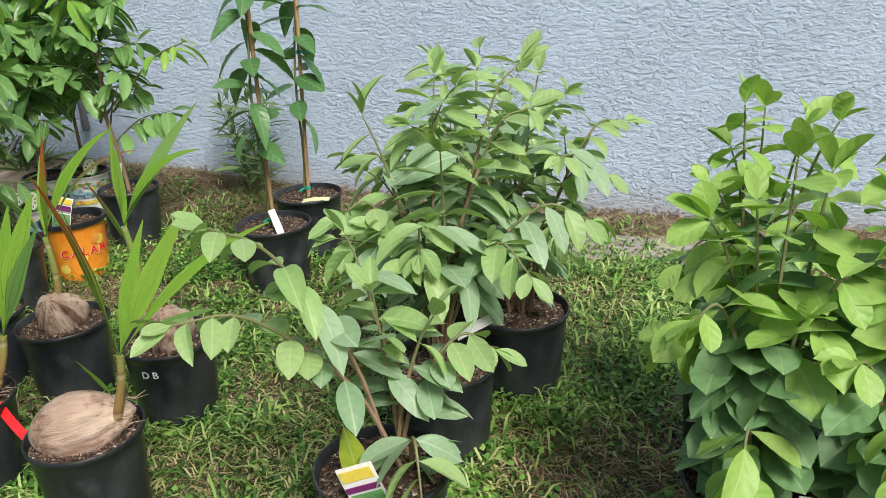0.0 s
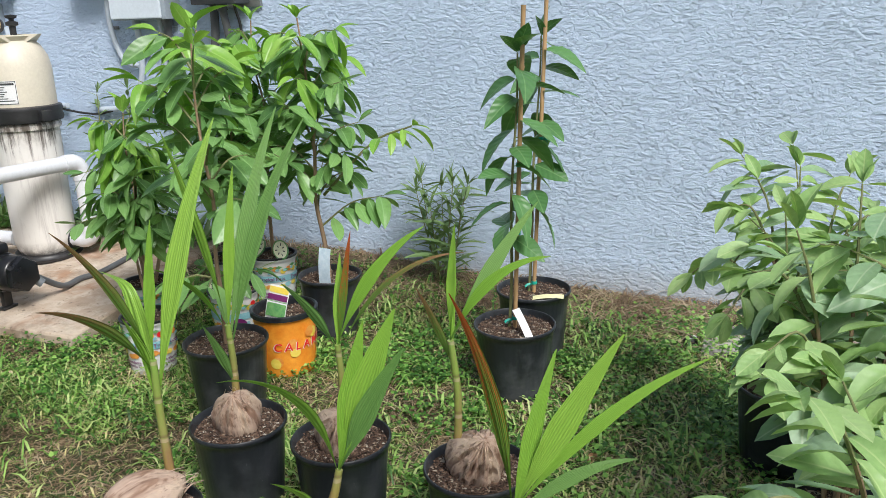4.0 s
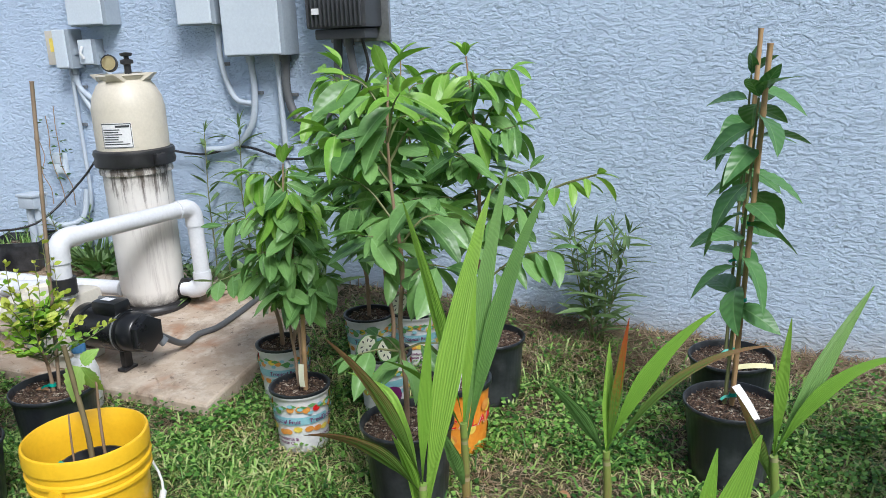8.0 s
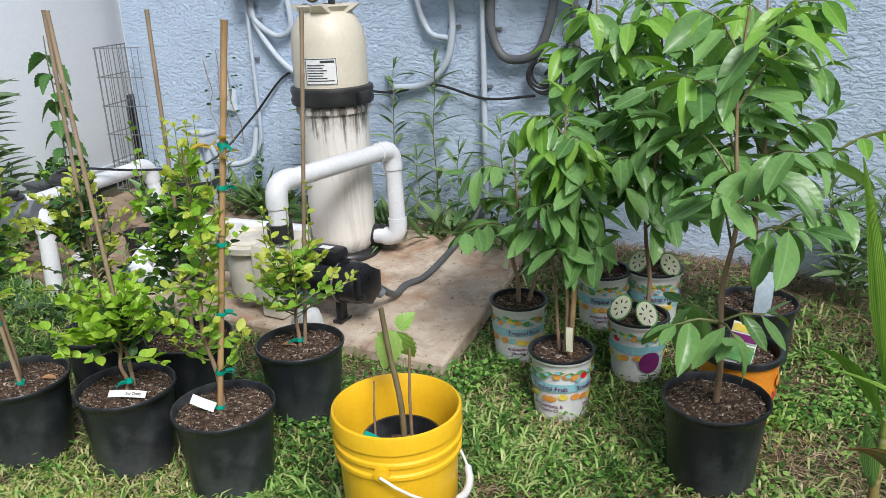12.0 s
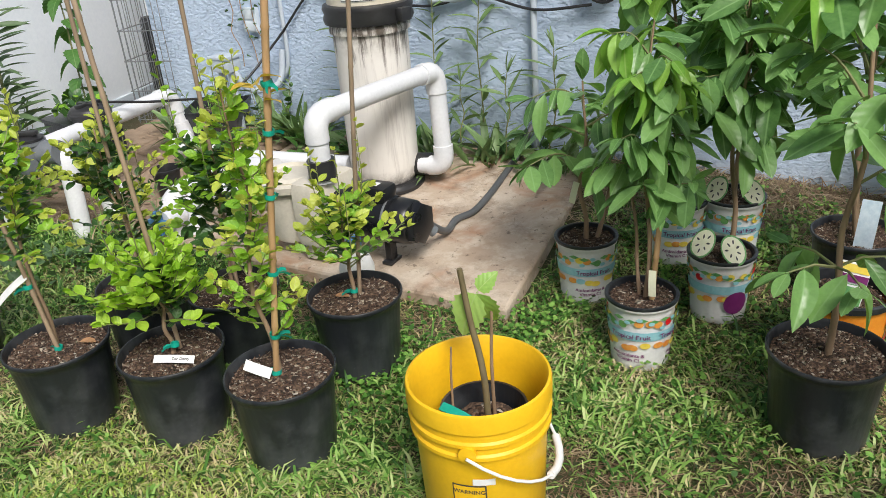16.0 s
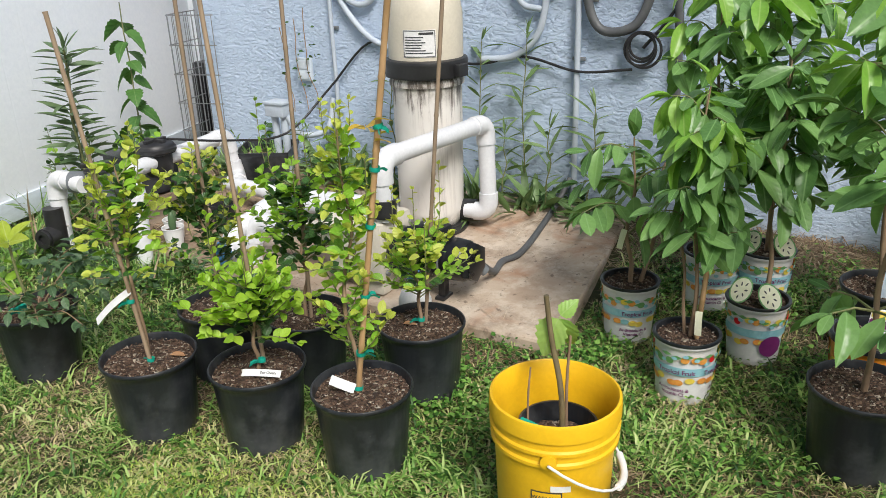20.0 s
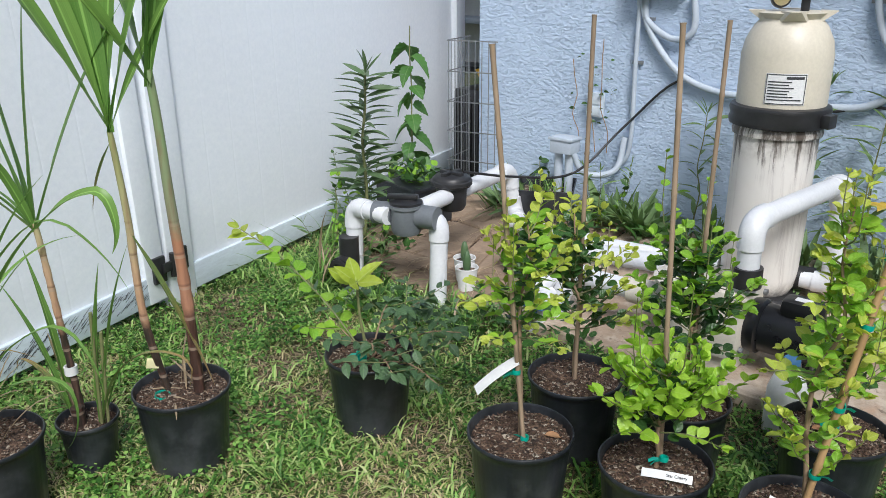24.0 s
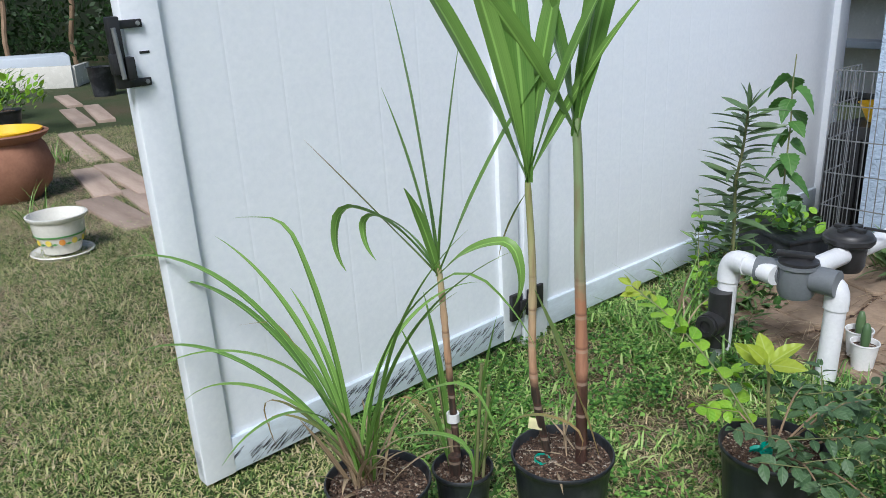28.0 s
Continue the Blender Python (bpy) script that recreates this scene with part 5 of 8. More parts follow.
def leafy(plant, pts, kinds, n, size, rng, start=0.15, fan=1.0, sag=0.3, whorl=False, tip=2):
    """Leaves along a twig, in turn on each side, younger kinds to its end."""
    pts = [Vector(p) for p in pts]
    for k in range(n):
        t = start + (1 - start) * (k + 0.5) / n
        i = min(len(pts) - 2, int(t * (len(pts) - 1)))
        f = t * (len(pts) - 1) - i
        p, d = pts[i].lerp(pts[i + 1], f), (pts[i + 1] - pts[i]).normalized()
        side = d.cross(Vector((0, 0, 1)))
        if side.length < 0.25 or whorl:
            a = k * 2.4 + rng.uniform(-0.4, 0.4)
            u = Vector((math.cos(a), math.sin(a), 0))
            side = (u - d * u.dot(d))
        side.normalize()
        if not whorl and k % 2:
            side = -side
        way = d * rng.uniform(0.35, 0.75) + side * fan * rng.uniform(0.8, 1.2) + Vector((rng.uniform(-0.25, 0.25), rng.uniform(-0.25, 0.25), -sag * rng.uniform(0.4, 1.6) + (rng.uniform(-0.55, 0.55) if size[1] < 0.06 else rng.uniform(-0.2, 0.2))))
        kind = kinds[min(len(kinds) - 1, int(t * len(kinds) * rng.uniform(0.75, 1.15)))]
        put_leaf(plant, kind, p, way, rng.uniform(*size), rng)
    d = (pts[-1] - pts[-2]).normalized()
    for k in range(tip):
        way = d + Vector((rng.uniform(-0.6, 0.6), rng.uniform(-0.6, 0.6), rng.uniform(-0.1, 0.4)))
        put_leaf(plant, kinds[-1], pts[-1], way, size[0] * rng.uniform(0.6, 1.0), rng)


def wobble(a, b, n, amount, rng):
    a, b = Vector(a), Vector(b)
    out = []
    for i in range(n + 1):
        t = i / n
        s = math.sin(math.pi * t) * amount
        out.append(a.lerp(b, t) + Vector((rng.uniform(-s, s), rng.uniform(-s, s), 0)))
    return smooth_path(out, 3)


def taper(n, a, b):
    return [a + (b - a) * i / (n - 1) for i in range(n)]


def pot_mesh(R, r, H, mat, grooves=0):
    prof = [(0.0, 0.0), (r - 0.006, 0.0), (r, 0.006)]
    prof += [(r + (R - 0.006 - r) * t, H * t) for t in (0.12, 0.3, 0.5, 0.7, 0.86)]
    prof += [(R - 0.005, H - 0.016), (R - 0.001, H - 0.013), (R + 0.001, H - 0.008), (R + 0.001, H - 0.003), (R - 0.001, H), (R - 0.004, H), (R - 0.007, H - 0.006), (R - 0.011, H - 0.05), (r - 0.004, 0.012), (0.0, 0.01)]
    g = Geo().lathe(prof, 40)
    if grooves:
        v = []
        for x, y, z in g.v:
            a, q = math.atan2(y, x), math.hypot(x, y)
            k = 1.0 - 0.012 * (0.02 < z < H - 0.06) * max(0.0, math.cos(a * grooves)) ** 8
            v.append((x * k, y * k, z))
        g.v = v
    return g.mesh("pot", mat)


def soil_mesh(R, seed, mat=None):
    rng = random.Random(seed)
    g = Geo()
    n, rings = 28, 6
    g.v.append((0, 0, 0.008))
    for i in range(1, rings + 1):
        for j in range(n):
            a, q = 2 * math.pi * j / n, R * i / rings
            g.v.append((q * math.cos(a), q * math.sin(a), rng.uniform(-0.004, 0.005) + 0.006 * (1 - (i / rings) ** 2)))
    g.f = [(0, 1 + j, 1 + (j + 1) % n) for j in range(n)]
    for i in range(rings - 1):
        g.f += [(1 + i * n + j, 1 + (i + 1) * n + j, 1 + (i + 1) * n + (j + 1) % n, 1 + i * n + (j + 1) % n) for j in range(n)]
    return g.mesh("soil", SOIL)


def chips_mesh(R, count, seed):
    rng = random.Random(seed)
    g = Geo()
    for k in range(count):
        a, q = rng.uniform(0, 6.283), R * math.sqrt(rng.random()) * 0.96
        l, w = rng.uniform(0.0013, 0.0055), rng.uniform(0.0009, 0.0022)
        m = Matrix.Translation((q * math.cos(a), q * math.sin(a), rng.uniform(0.004, 0.01))) @ Euler((rng.uniform(-0.5, 0.5), rng.uniform(-0.5, 0.5), rng.uniform(0, 6.28))).to_matrix().to_4x4()
        g.add([(-l, -w, 0), (l, -w * 0.7, 0), (l * 0.8, w, 0.001), (-l * 0.9, w * 0.8, 0), (0, 0, 0.003)], [(0, 1, 4), (1, 2, 4), (2, 3, 4), (3, 0, 4), (3, 2, 1, 0)], m)
    return g.mesh("mulch", CHIPS, False)


BIG_POT = pot_mesh(0.135, 0.108, 0.245, BLACK_POT, 16)
MID_POT = pot_mesh(0.124, 0.1, 0.235, BLACK_POT, 14)
SMALL_POT = pot_mesh(0.085, 0.065, 0.16, BLACK_POT, 12)
CAN = pot_mesh(0.098, 0.08, 0.21, WHITE_CAN)
CAN_LIP = Geo().lathe([(0.096, 0.205), (0.1005, 0.206), (0.101, 0.213), (0.096, 0.2145), (0.091, 0.213), (0.0885, 0.18)], 40, caps=False).mesh("rim", BLACK_POT)
SOILS = {R: [soil_mesh(R, s) for s in range(3)] for R in (0.125, 0.115, 0.077, 0.094, 0.088)}
CHIPPED = {R: [chips_mesh(R, 1100 if R > 0.1 else 620, s) for s in range(3)] for R in (0.125, 0.115, 0.077, 0.094, 0.088)}


def potted(name, x, y, label, category, group, pot=None, R=0.125, H=0.245, turn=0.0, dz=0.0):
    p = thing(name, pose(x, y, ground_z(x, y) - 0.004 + dz), label, category, group)
    k = int(abs(x * 37 + y * 91)) % 3
    part("pot", pot or BIG_POT, parent=p, at=Matrix.Rotation(turn, 4, "Z"))
    part("soil", SOILS[R][k], parent=p, at=pose(0, 0, H - 0.024, 0, 0, 57 * k))
    tagged(part("mulch", CHIPPED[R][k], parent=p, at=pose(0, 0, H - 0.024, 0, 0, 91 * k)), kind="stuff")
    return p


def stem(plant, pts, r0, r1, mat=BARK, name="trunk", seg=8):
    part(name, Geo().tube(pts, taper(len(pts), r0, r1), seg), mat, plant)
    return pts


def stake(plant, a, b, r=0.005, mat=BAMBOO):
    a, b = Vector(a), Vector(b)
    pts, rad = [], []
    n = max(2, int((b - a).length / 0.17))
    for i in range(n):
        for t, k in ((0.02, 1.0), (0.5, 0.96), (0.94, 1.0), (0.97, 1.18)):
            pts.append(a.lerp(b, (i + t) / n))
            rad.append(r * k)
    part("stake", Geo().tube(pts, rad, 8), mat, plant, "jointed bamboo stake")


def ties(plant, places, r=0.009):
    """Bands of flat tape with a loose end."""
    for p in places:
        at = Matrix.Translation(p) @ Euler((0.12, -0.08, p[2] * 40)).to_matrix().to_4x4()
        g = Geo().lathe([(r, -0.006), (r + 0.0016, -0.0055), (r + 0.0022, 0.0), (r + 0.0014, 0.006), (r, 0.0055)], 16, at, closed=True)
        end = [(r, -0.003), (r + 0.014, -0.004), (r + 0.026, -0.012)]
        g.add([(x, y, z + h) for x, z in end for y, h in ((-0.002, -0.004), (0.002, 0.004))], [(0, 2, 3, 1), (2, 4, 5, 3)], at)
        g.add([(x * 0.8, y - x * 0.6, z - h) for x, z in end for y, h in ((-0.002, -0.003), (0.002, 0.004))], [(0, 2, 3, 1), (2, 4, 5, 3)], at)
        part("tie", g, TAPE, plant, "teal plastic tie tape")


def tag(plant, base, way, up, length, width, mat=WHITE_TAG, words=None, name="plant_tag"):
    """A flat plastic strip, slightly bowed."""
    g = Geo()
    n = 6
    for i in range(n + 1):
        t = i / n
        for k in (-0.5, 0.5):
            for z in (0.0, 0.0009):
                g.v.append((k * width, t * length, z + 0.05 * length * math.sin(math.pi * t)))
    for i in range(n):
        a = i * 4
        g.f += [(a, a + 4, a + 6, a + 2), (a + 1, a + 3, a + 7, a + 5), (a, a + 1, a + 5, a + 4), (a + 2, a + 6, a + 7, a + 3)]
    g.f += [(0, 2, 3, 1), (n * 4, n * 4 + 1, n * 4 + 3, n * 4 + 2)]
    ob = part(name, g, mat, plant, at=aim(base, way, up))
    if words:
        me = text_mesh(words, width * 0.5, INK)
        part("lettering", me, parent=ob, at=pose(0, length * 0.7, 0.05 * length + 0.0012, 0, 0, 90))
    return ob


def strap(plant, base, az, el, length, width, droop, mat, pleats=0, fold=0.3, rows=16, name="leaf", sway=0.0, kink=0.0, start=0.15, twist=0.0, taper_from=0.5):
    """A long blade that leaves its base at az and el (degrees) and bends down by droop degrees to its tip."""
    p, a, e = Vector(base), radians(az), radians(el)
    rows_v, uvs = [], []
    cols = max(4, pleats)
    cols += cols % 2
    step = length / rows
    for i in range(rows + 1):
        t = i / rows
        bend = radians(droop) * (t ** 1.6)
        if kink and t > kink:
            bend += radians(62) * min(1.0, (t - kink) / 0.12)
        d = polar(a + radians(sway) * t, e - bend)
        side = Vector((-math.sin(a + radians(sway) * t), math.cos(a + radians(sway) * t), 0))
        nrm = d.cross(side)
        c, s = math.cos(radians(twist) * min(1.0, t * 3)), math.sin(radians(twist) * min(1.0, t * 3))
        side, nrm = side * c + nrm * s, nrm * c - side * s
        w = width / 2 * (start + (1 - start) * smoothstep(0.0, 0.5 if pleats else 0.3, t)) * (1.0 if t < taper_from else max(0.02, (1 - t) / (1 - taper_from)) ** 0.75)
        for j in range(cols + 1):
            k = j / cols * 2 - 1
            z = abs(k) * fold * w + (0.25 * w / max(1, cols / 6) if j % 2 and pleats else 0)
            rows_v.append(p + side * k * w + nrm * z)
            uvs.append((j / cols, t))
        p = p + d * step
    g = Geo()
    g.v = [tuple(q) for q in rows_v]
    c = cols + 1
    for i in range(rows):
        for j in range(cols):
            g.f.append((i * c + j, i * c + j + 1, (i + 1) * c + j + 1, (i + 1) * c + j))
    me = g.mesh(name, mat, not pleats)
    if pleats:
        me.polygons.foreach_set("use_smooth", [True] * len(me.polygons))
    layer = me.uv_layers.new(name="along")
    layer.data.foreach_set("uv", [q for lp in me.loops for q in uvs[lp.vertex_index]])
    return part(name, me, parent=plant)


# ---- coconut palms ----
def coconut_mesh(seed, split=0.0):
    """A husk, puckered towards its sprouting end; split: how far its fibrous ridges stand apart."""
    rng = random.Random(seed)
    g = Geo()
    n, rows = 60, 26
    creases = [(rng.uniform(0, 6.28), rng.uniform(0.05, 0.11), rng.uniform(0.5, 1.0)) for _ in range(7 + int(7 * split))]
    ph = [rng.uniform(0, 6) for _ in range(4)]
    for i in range(rows + 1):
        t = i / rows
        x = -0.105 + 0.21 * t
        r = 0.071 * math.sin(math.pi * min(1, max(0, t))) ** 0.66 * (1.06 - 0.26 * t)
        for j in range(n):
            a = 2 * math.pi * j / n
            k = 1 + 0.1 * math.cos(3 * a + ph[0]) + 0.022 * math.sin(11 * a + ph[1] + 2 * t) + 0.016 * math.sin(17 * a + ph[2] - 3 * t) + 0.02 * noise.noise((x * 40, math.cos(a) * 2, math.sin(a) * 2 + seed))
            pucker = (0.25 + 0.75 * smoothstep(0.35, 0.9, t)) * (0.5 + split)
            k += 0.05 * pucker * math.sin(9 * a + ph[3] + 3 * t) + 0.035 * pucker * noise.noise((math.cos(a) * 9, math.sin(a) * 9, t * 2 + seed))
            for ca, width, deep in creases:
                away = abs((a - ca - 0.5 * (t - 0.5) + math.pi) % (2 * math.pi) - math.pi)
                k -= (0.06 + 0.2 * split) * deep * pucker * max(0.0, 1 - away / width)
            g.v.append((x, r * k * math.cos(a), r * k * math.sin(a)))
    g.f = [(i * n + j, i * n + (j + 1) % n, (i + 1) * n + (j + 1) % n, (i + 1) * n + j) for i in range(rows) for j in range(n)]
    return g.mesh("coconut", HUSK)


def coconut_palm(x, y, turn, lean, fronds, seed, label, size=1.0, tilt=8, dz=0.0, root=None, split=0.0):
    """turn: where the nut's sprouting end points; fronds: azimuth, elevation, length, width, droop, kind."""
    p = potted("coconut_palm", x, y, label, "potted palm", "sprouting coconuts in black pots", MID_POT, 0.115, 0.235)
    top = 0.235 - 0.028
    nut = part("coconut", coconut_mesh(seed, split), parent=p, at=pose(0, 0, top + 0.042 + dz, 0, -tilt, turn) @ Matrix.Diagonal((size, size, size, 1)), label="tan fibrous coconut husk")
    rng = random.Random(seed + 90)
    hair = Geo()
    for k in range(18):
        a, t0 = rng.uniform(0, 6.28), rng.uniform(0.02, 0.09)
        r0 = 0.05 - 0.35 * (t0 - 0.02)
        at = [Vector((t0 + s * 0.022, (r0 - s * 0.008 + 0.006 * s * s * rng.random()) * math.cos(a + 0.1 * s), (r0 - s * 0.008 + 0.006 * s * s * rng.random()) * math.sin(a + 0.1 * s))) for s in range(3)]
        hair.tube(at, [0.0012, 0.0009, 0.0004], 4)
    tagged(part("husk_fibre", hair, HUSK, nut), kind="stuff")
    d = Vector((math.cos(radians(turn)), math.sin(radians(turn)), 0))
    b = Vector(root) if root else d * 0.075 * size + Vector((0, 0, top + 0.075 * size + dz))
    az, el, length = lean
    path = smooth_path([b - polar(radians(az), radians(el)) * 0.02, b + polar(radians(az), radians(el)) * length * 0.5, b + polar(radians(az), radians(el + 4)) * length], 5)
    part("stem", Geo().tube(path, taper(len(path), 0.0105, 0.0075), 10), PALM_STEM, p, "sheathed brown-green stem")
    for (faz, fel, fl, fw, fd, kind, h, twist, *fold) in fronds:
        i = min(len(path) - 1, int(h * (len(path) - 1)))
        mat = {"g": PALM, "d": PALM_DEEP, "r": PALM_RED, "b": PALM_BROWN}[kind]
        strap(p, path[i], faz, fel, fl, fw * 0.82, fd, mat, pleats=14, fold=0.22, rows=22, start=0.14, twist=twist, kink=fold[0] if fold else 0.0)
    return p


PALM_STEM = cane_material("palm_stem", ((0.0, (0.2, 0.1, 0.05)), (0.3, (0.24, 0.15, 0.05)), (0.38, (0.22, 0.24, 0.06)), (0.55, (0.2, 0.33, 0.06))))
pa = coconut_palm(2.308, -2.215, 66, (150, 84, 0.25), [(72, 75, 0.62, 0.06, 14, "g", 0.6, 30), (160, 80, 0.4, 0.06, 20, "g", 0.55, 20, 0.62), (230, 72, 0.34, 0.035, 25, "b", 1.0, 50), (230, 58, 0.27, 0.045, 48, "b", 0.95, 50), (225, 76, 0.16, 0.035, 10, "g", 0.8, 40), (60, 86, 0.3, 0.03, 6, "g", 1.0, 60)], 1, "coconut sprouting a tall folded frond in a black pot", tilt=14, root=(0.012, 0.08, 0.3))
tag_label = flat_patch("pot_label", WHITE_TAG, 0.05, 0.045)
wrap(tag_label, 0.1, 0.124, 0.235, radians(-60), 0.16, 0.003)
lab = part("pot_label", tag_label, parent=pa, label="white printed sticker")
lines = print_bars("fine_print", INK, [(-0.018, 0.012 - k * 0.008, 0.018 - 0.006 * (k % 2), 0.0145 - k * 0.008) for k in range(4)])
part("fine_print", wrap(lines, 0.1, 0.124, 0.235, radians(-60), 0.16, 0.0042), parent=lab)
pb = coconut_palm(2.626, -2.20, 34, (41, 68, 0.11), [(41, 70, 0.34, 0.075, 5, "g", 1.0, 62), (62, 77, 0.3, 0.055, 4, "g", 1.0, 60), (20, 66, 0.3, 0.055, 10, "d", 0.95, 70), (221, 78, 0.34, 0.055, 82, "g", 0.9, 35), (205, 45, 0.13, 0.045, 25, "g", 0.2, 50)], 2, "coconut with a short shoot and red ribbon in a black pot", 1.02, root=(0.098, 0.04, 0.28))
tag(pb, (0.1, 0.02, 0.225), (0.6, -0.1, -0.5), (0, -1, 1), 0.12, 0.022, RED_TAG, name="ribbon")
coconut_palm(2.255, -1.81, -60, (100, 86, 0.24), [(205, 80, 0.5, 0.042, 6, "g", 1.0, 60), (58, 74, 0.62, 0.05, 22, "d", 0.75, 40), (86, 72, 0.62, 0.05, 20, "d", 0.8, 30), (215, 66, 0.26, 0.04, 50, "g", 0.9, 40), (240, 74, 0.2, 0.04, 10, "d", 0.35, 40), (70, 84, 0.42, 0.035, 6, "g", 0.9, 60)], 3, "coconut sprouting tall pleated fronds in a black pot", 0.95, 58, root=(0.0, 0.0, 0.26), split=1.0)
coconut_palm(2.55, -1.795, -60, (40, 84, 0.22), [(50, 82, 0.3, 0.026, 4, "r", 0.9, 60), (33, 66, 0.36, 0.042, 40, "g", 1.0, 60), (205, 64, 0.22, 0.045, 22, "d", 0.9, 60), (100, 80, 0.24, 0.035, 8, "g", 0.9, 30), (15, 62, 0.42, 0.028, 62, "b", 0.9, 30)], 4, "coconut with a red-streaked shoot in a black pot", 0.98, 50, root=(0.0, 0.0, 0.26), split=0.9)
coconut_palm(3.01, -2.215, 34, (28, 74, 0.13), [(30, 62, 0.36, 0.056, 8, "g", 1.0, 72), (196, 84, 0.42, 0.04, 22, "r", 0.9, 65), (176, 82, 0.36, 0.036, 14, "r", 0.95, 50), (28, 50, 0.43, 0.03, 34, "g", 1.0, 65), (24, 40, 0.24, 0.03, 40, "d", 0.9, 65), (60, 74, 0.3, 0.04, 10, "g", 0.9, 60), (210, 62, 0.13, 0.028, 5, "g", 0.2, 50)], 5, "large coconut with broad green and red fronds in a black pot", 1.08, root=(0.085, 0.02, 0.285))
pf = coconut_palm(2.91, -1.80, -55, (50, 88, 0.28), [(40, 88, 0.26, 0.028, 4, "g", 1.0, 55), (23, 64, 0.3, 0.032, 66, "g", 1.0, 60), (50, 56, 0.36, 0.042, 14, "d", 1.0, 60), (204, 72, 0.22, 0.028, 10, "b", 0.75, 60), (110, 82, 0.22, 0.03, 4, "g", 0.9, 60)], 6, "coconut sprout in a black pot lettered by hand", 1.05, 52, root=(-0.04, -0.02, 0.27), split=1.0)
part("lettering", wrap(text_mesh("D B", 0.028, WHITE_TAG), 0.1, 0.124, 0.235, radians(-78), 0.185, 0.003), parent=pf, label="hand-painted white letters")


# ---- annona and citrus trees in printed cans ----
def can_print(plant, turn, words=True):
    """Bands of fruit, leaves and lettering round a white can."""
    r0, r1, h = 0.08, 0.098, 0.21
    rng = random.Random(int(turn * 100))
    part("printed_band", wrap(flat_patch("printed_band", CYAN, 0.3, 0.028, n=24), r0, r1, h, turn, 0.122, 0.0012), parent=plant, label="cyan printed band")
    for k in range(16):
        a = turn + (k - 7.5) * 0.33
        paint = (FRUIT, LEMON, RED_TAG, FRUIT, FROND_PRINT)[rng.randrange(5)]
        part("fruit_print", wrap(flat_patch("fruit_print", paint, 0.026, 0.022, "disc"), r0, r1, h, a + rng.uniform(-0.1, 0.1), 0.162 + rng.uniform(-0.008, 0.008), 0.0014 + 0.0001 * k), parent=plant)
        part("leaf_print", wrap(flat_patch("leaf_print", FROND_PRINT, 0.034, 0.014, "leaf"), r0, r1, h, a + 0.17, 0.172 + rng.uniform(-0.016, 0.008), 0.0032 + 0.0001 * k), parent=plant)
        part("scroll_print", wrap(flat_patch("scroll_print", CYAN, 0.018, 0.012, "disc"), r0, r1, h, a + 0.1, 0.152 + rng.uniform(-0.006, 0.03), 0.005 + 0.0001 * k), parent=plant)
        paint = (FRUIT, LEMON, FRUIT, CYAN)[rng.randrange(4)]
        part("fruit_print", wrap(flat_patch("fruit_print", paint, 0.03, 0.02, "disc"), r0, r1, h, a + rng.uniform(-0.1, 0.1), 0.09 + rng.uniform(-0.008, 0.006), 0.0014 + 0.0001 * k), parent=plant)
    if words:
        for a in (turn, turn + 1.9):
            part("lettering", wrap(text_mesh("Tropical Fruit", 0.0205, PURPLE), r0, r1, h, a, 0.123, 0.0066), parent=plant, label="purple printed words")
            part("lettering", wrap(text_mesh("Antioxidants &\nVitamin C!", 0.016, PURPLE), r0, r1, h, a - 0.1, 0.05, 0.002), parent=plant)
        part("lettering", wrap(text_mesh("Trees", 0.0205, PURPLE), r0, r1, h, turn + 1.12, 0.123, 0.0066), parent=plant)
    else:
        part("plum_disc", wrap(flat_patch("plum_disc", PURPLE, 0.075, 0.075, "disc", 16), r0, r1, h, turn + 0.35, 0.08, 0.0066), parent=plant, label="large plum-coloured printed disc")


def branchy(plant, base, top, seed, kinds, n_side, reach, size, per, up=0.8, start=0.3, r=0.0085, sag=0.8, lean_to=None):
    """A slender tree: leader, side twigs, leaves on all."""
    rng = random.Random(seed)
    n_side = int(n_side * 1.35)
    lead = wobble(base, top, 6, 0.02, rng)
    stem(plant, lead, r, r * 0.3)
    for k in range(n_side):
        t = start + (0.95 - start) * (k + rng.random() * 0.6) / n_side
        p = lead[int(t * (len(lead) - 1))]
        a = k * 2.4 + rng.uniform(-0.5, 0.5)
        l = reach * (1.1 - 0.55 * t) * rng.uniform(0.7, 1.2)
        d = polar(a, up * rng.uniform(0.6, 1.1))
        if lean_to:
            d = (d + Vector(lean_to) * 0.5).normalized()
        q = [p, p + d * l * 0.5 + Vector((0, 0, 0.02)), p + d * l - Vector((0, 0, 0.03 * l / 0.3))]
        q = smooth_path(q, 4)
        stem(plant, q, r * 0.45, r * 0.16, TWIG, "twig", 5)
        leafy(plant, q, kinds if t > 0.68 else kinds[:-1] or kinds, per, size, rng, 0.15, 1.0, sag)
    leafy(plant, lead[int(len(lead) * 0.45):], kinds, per + 4, size, rng, 0.1, 1.0, sag, whorl=True, tip=4)


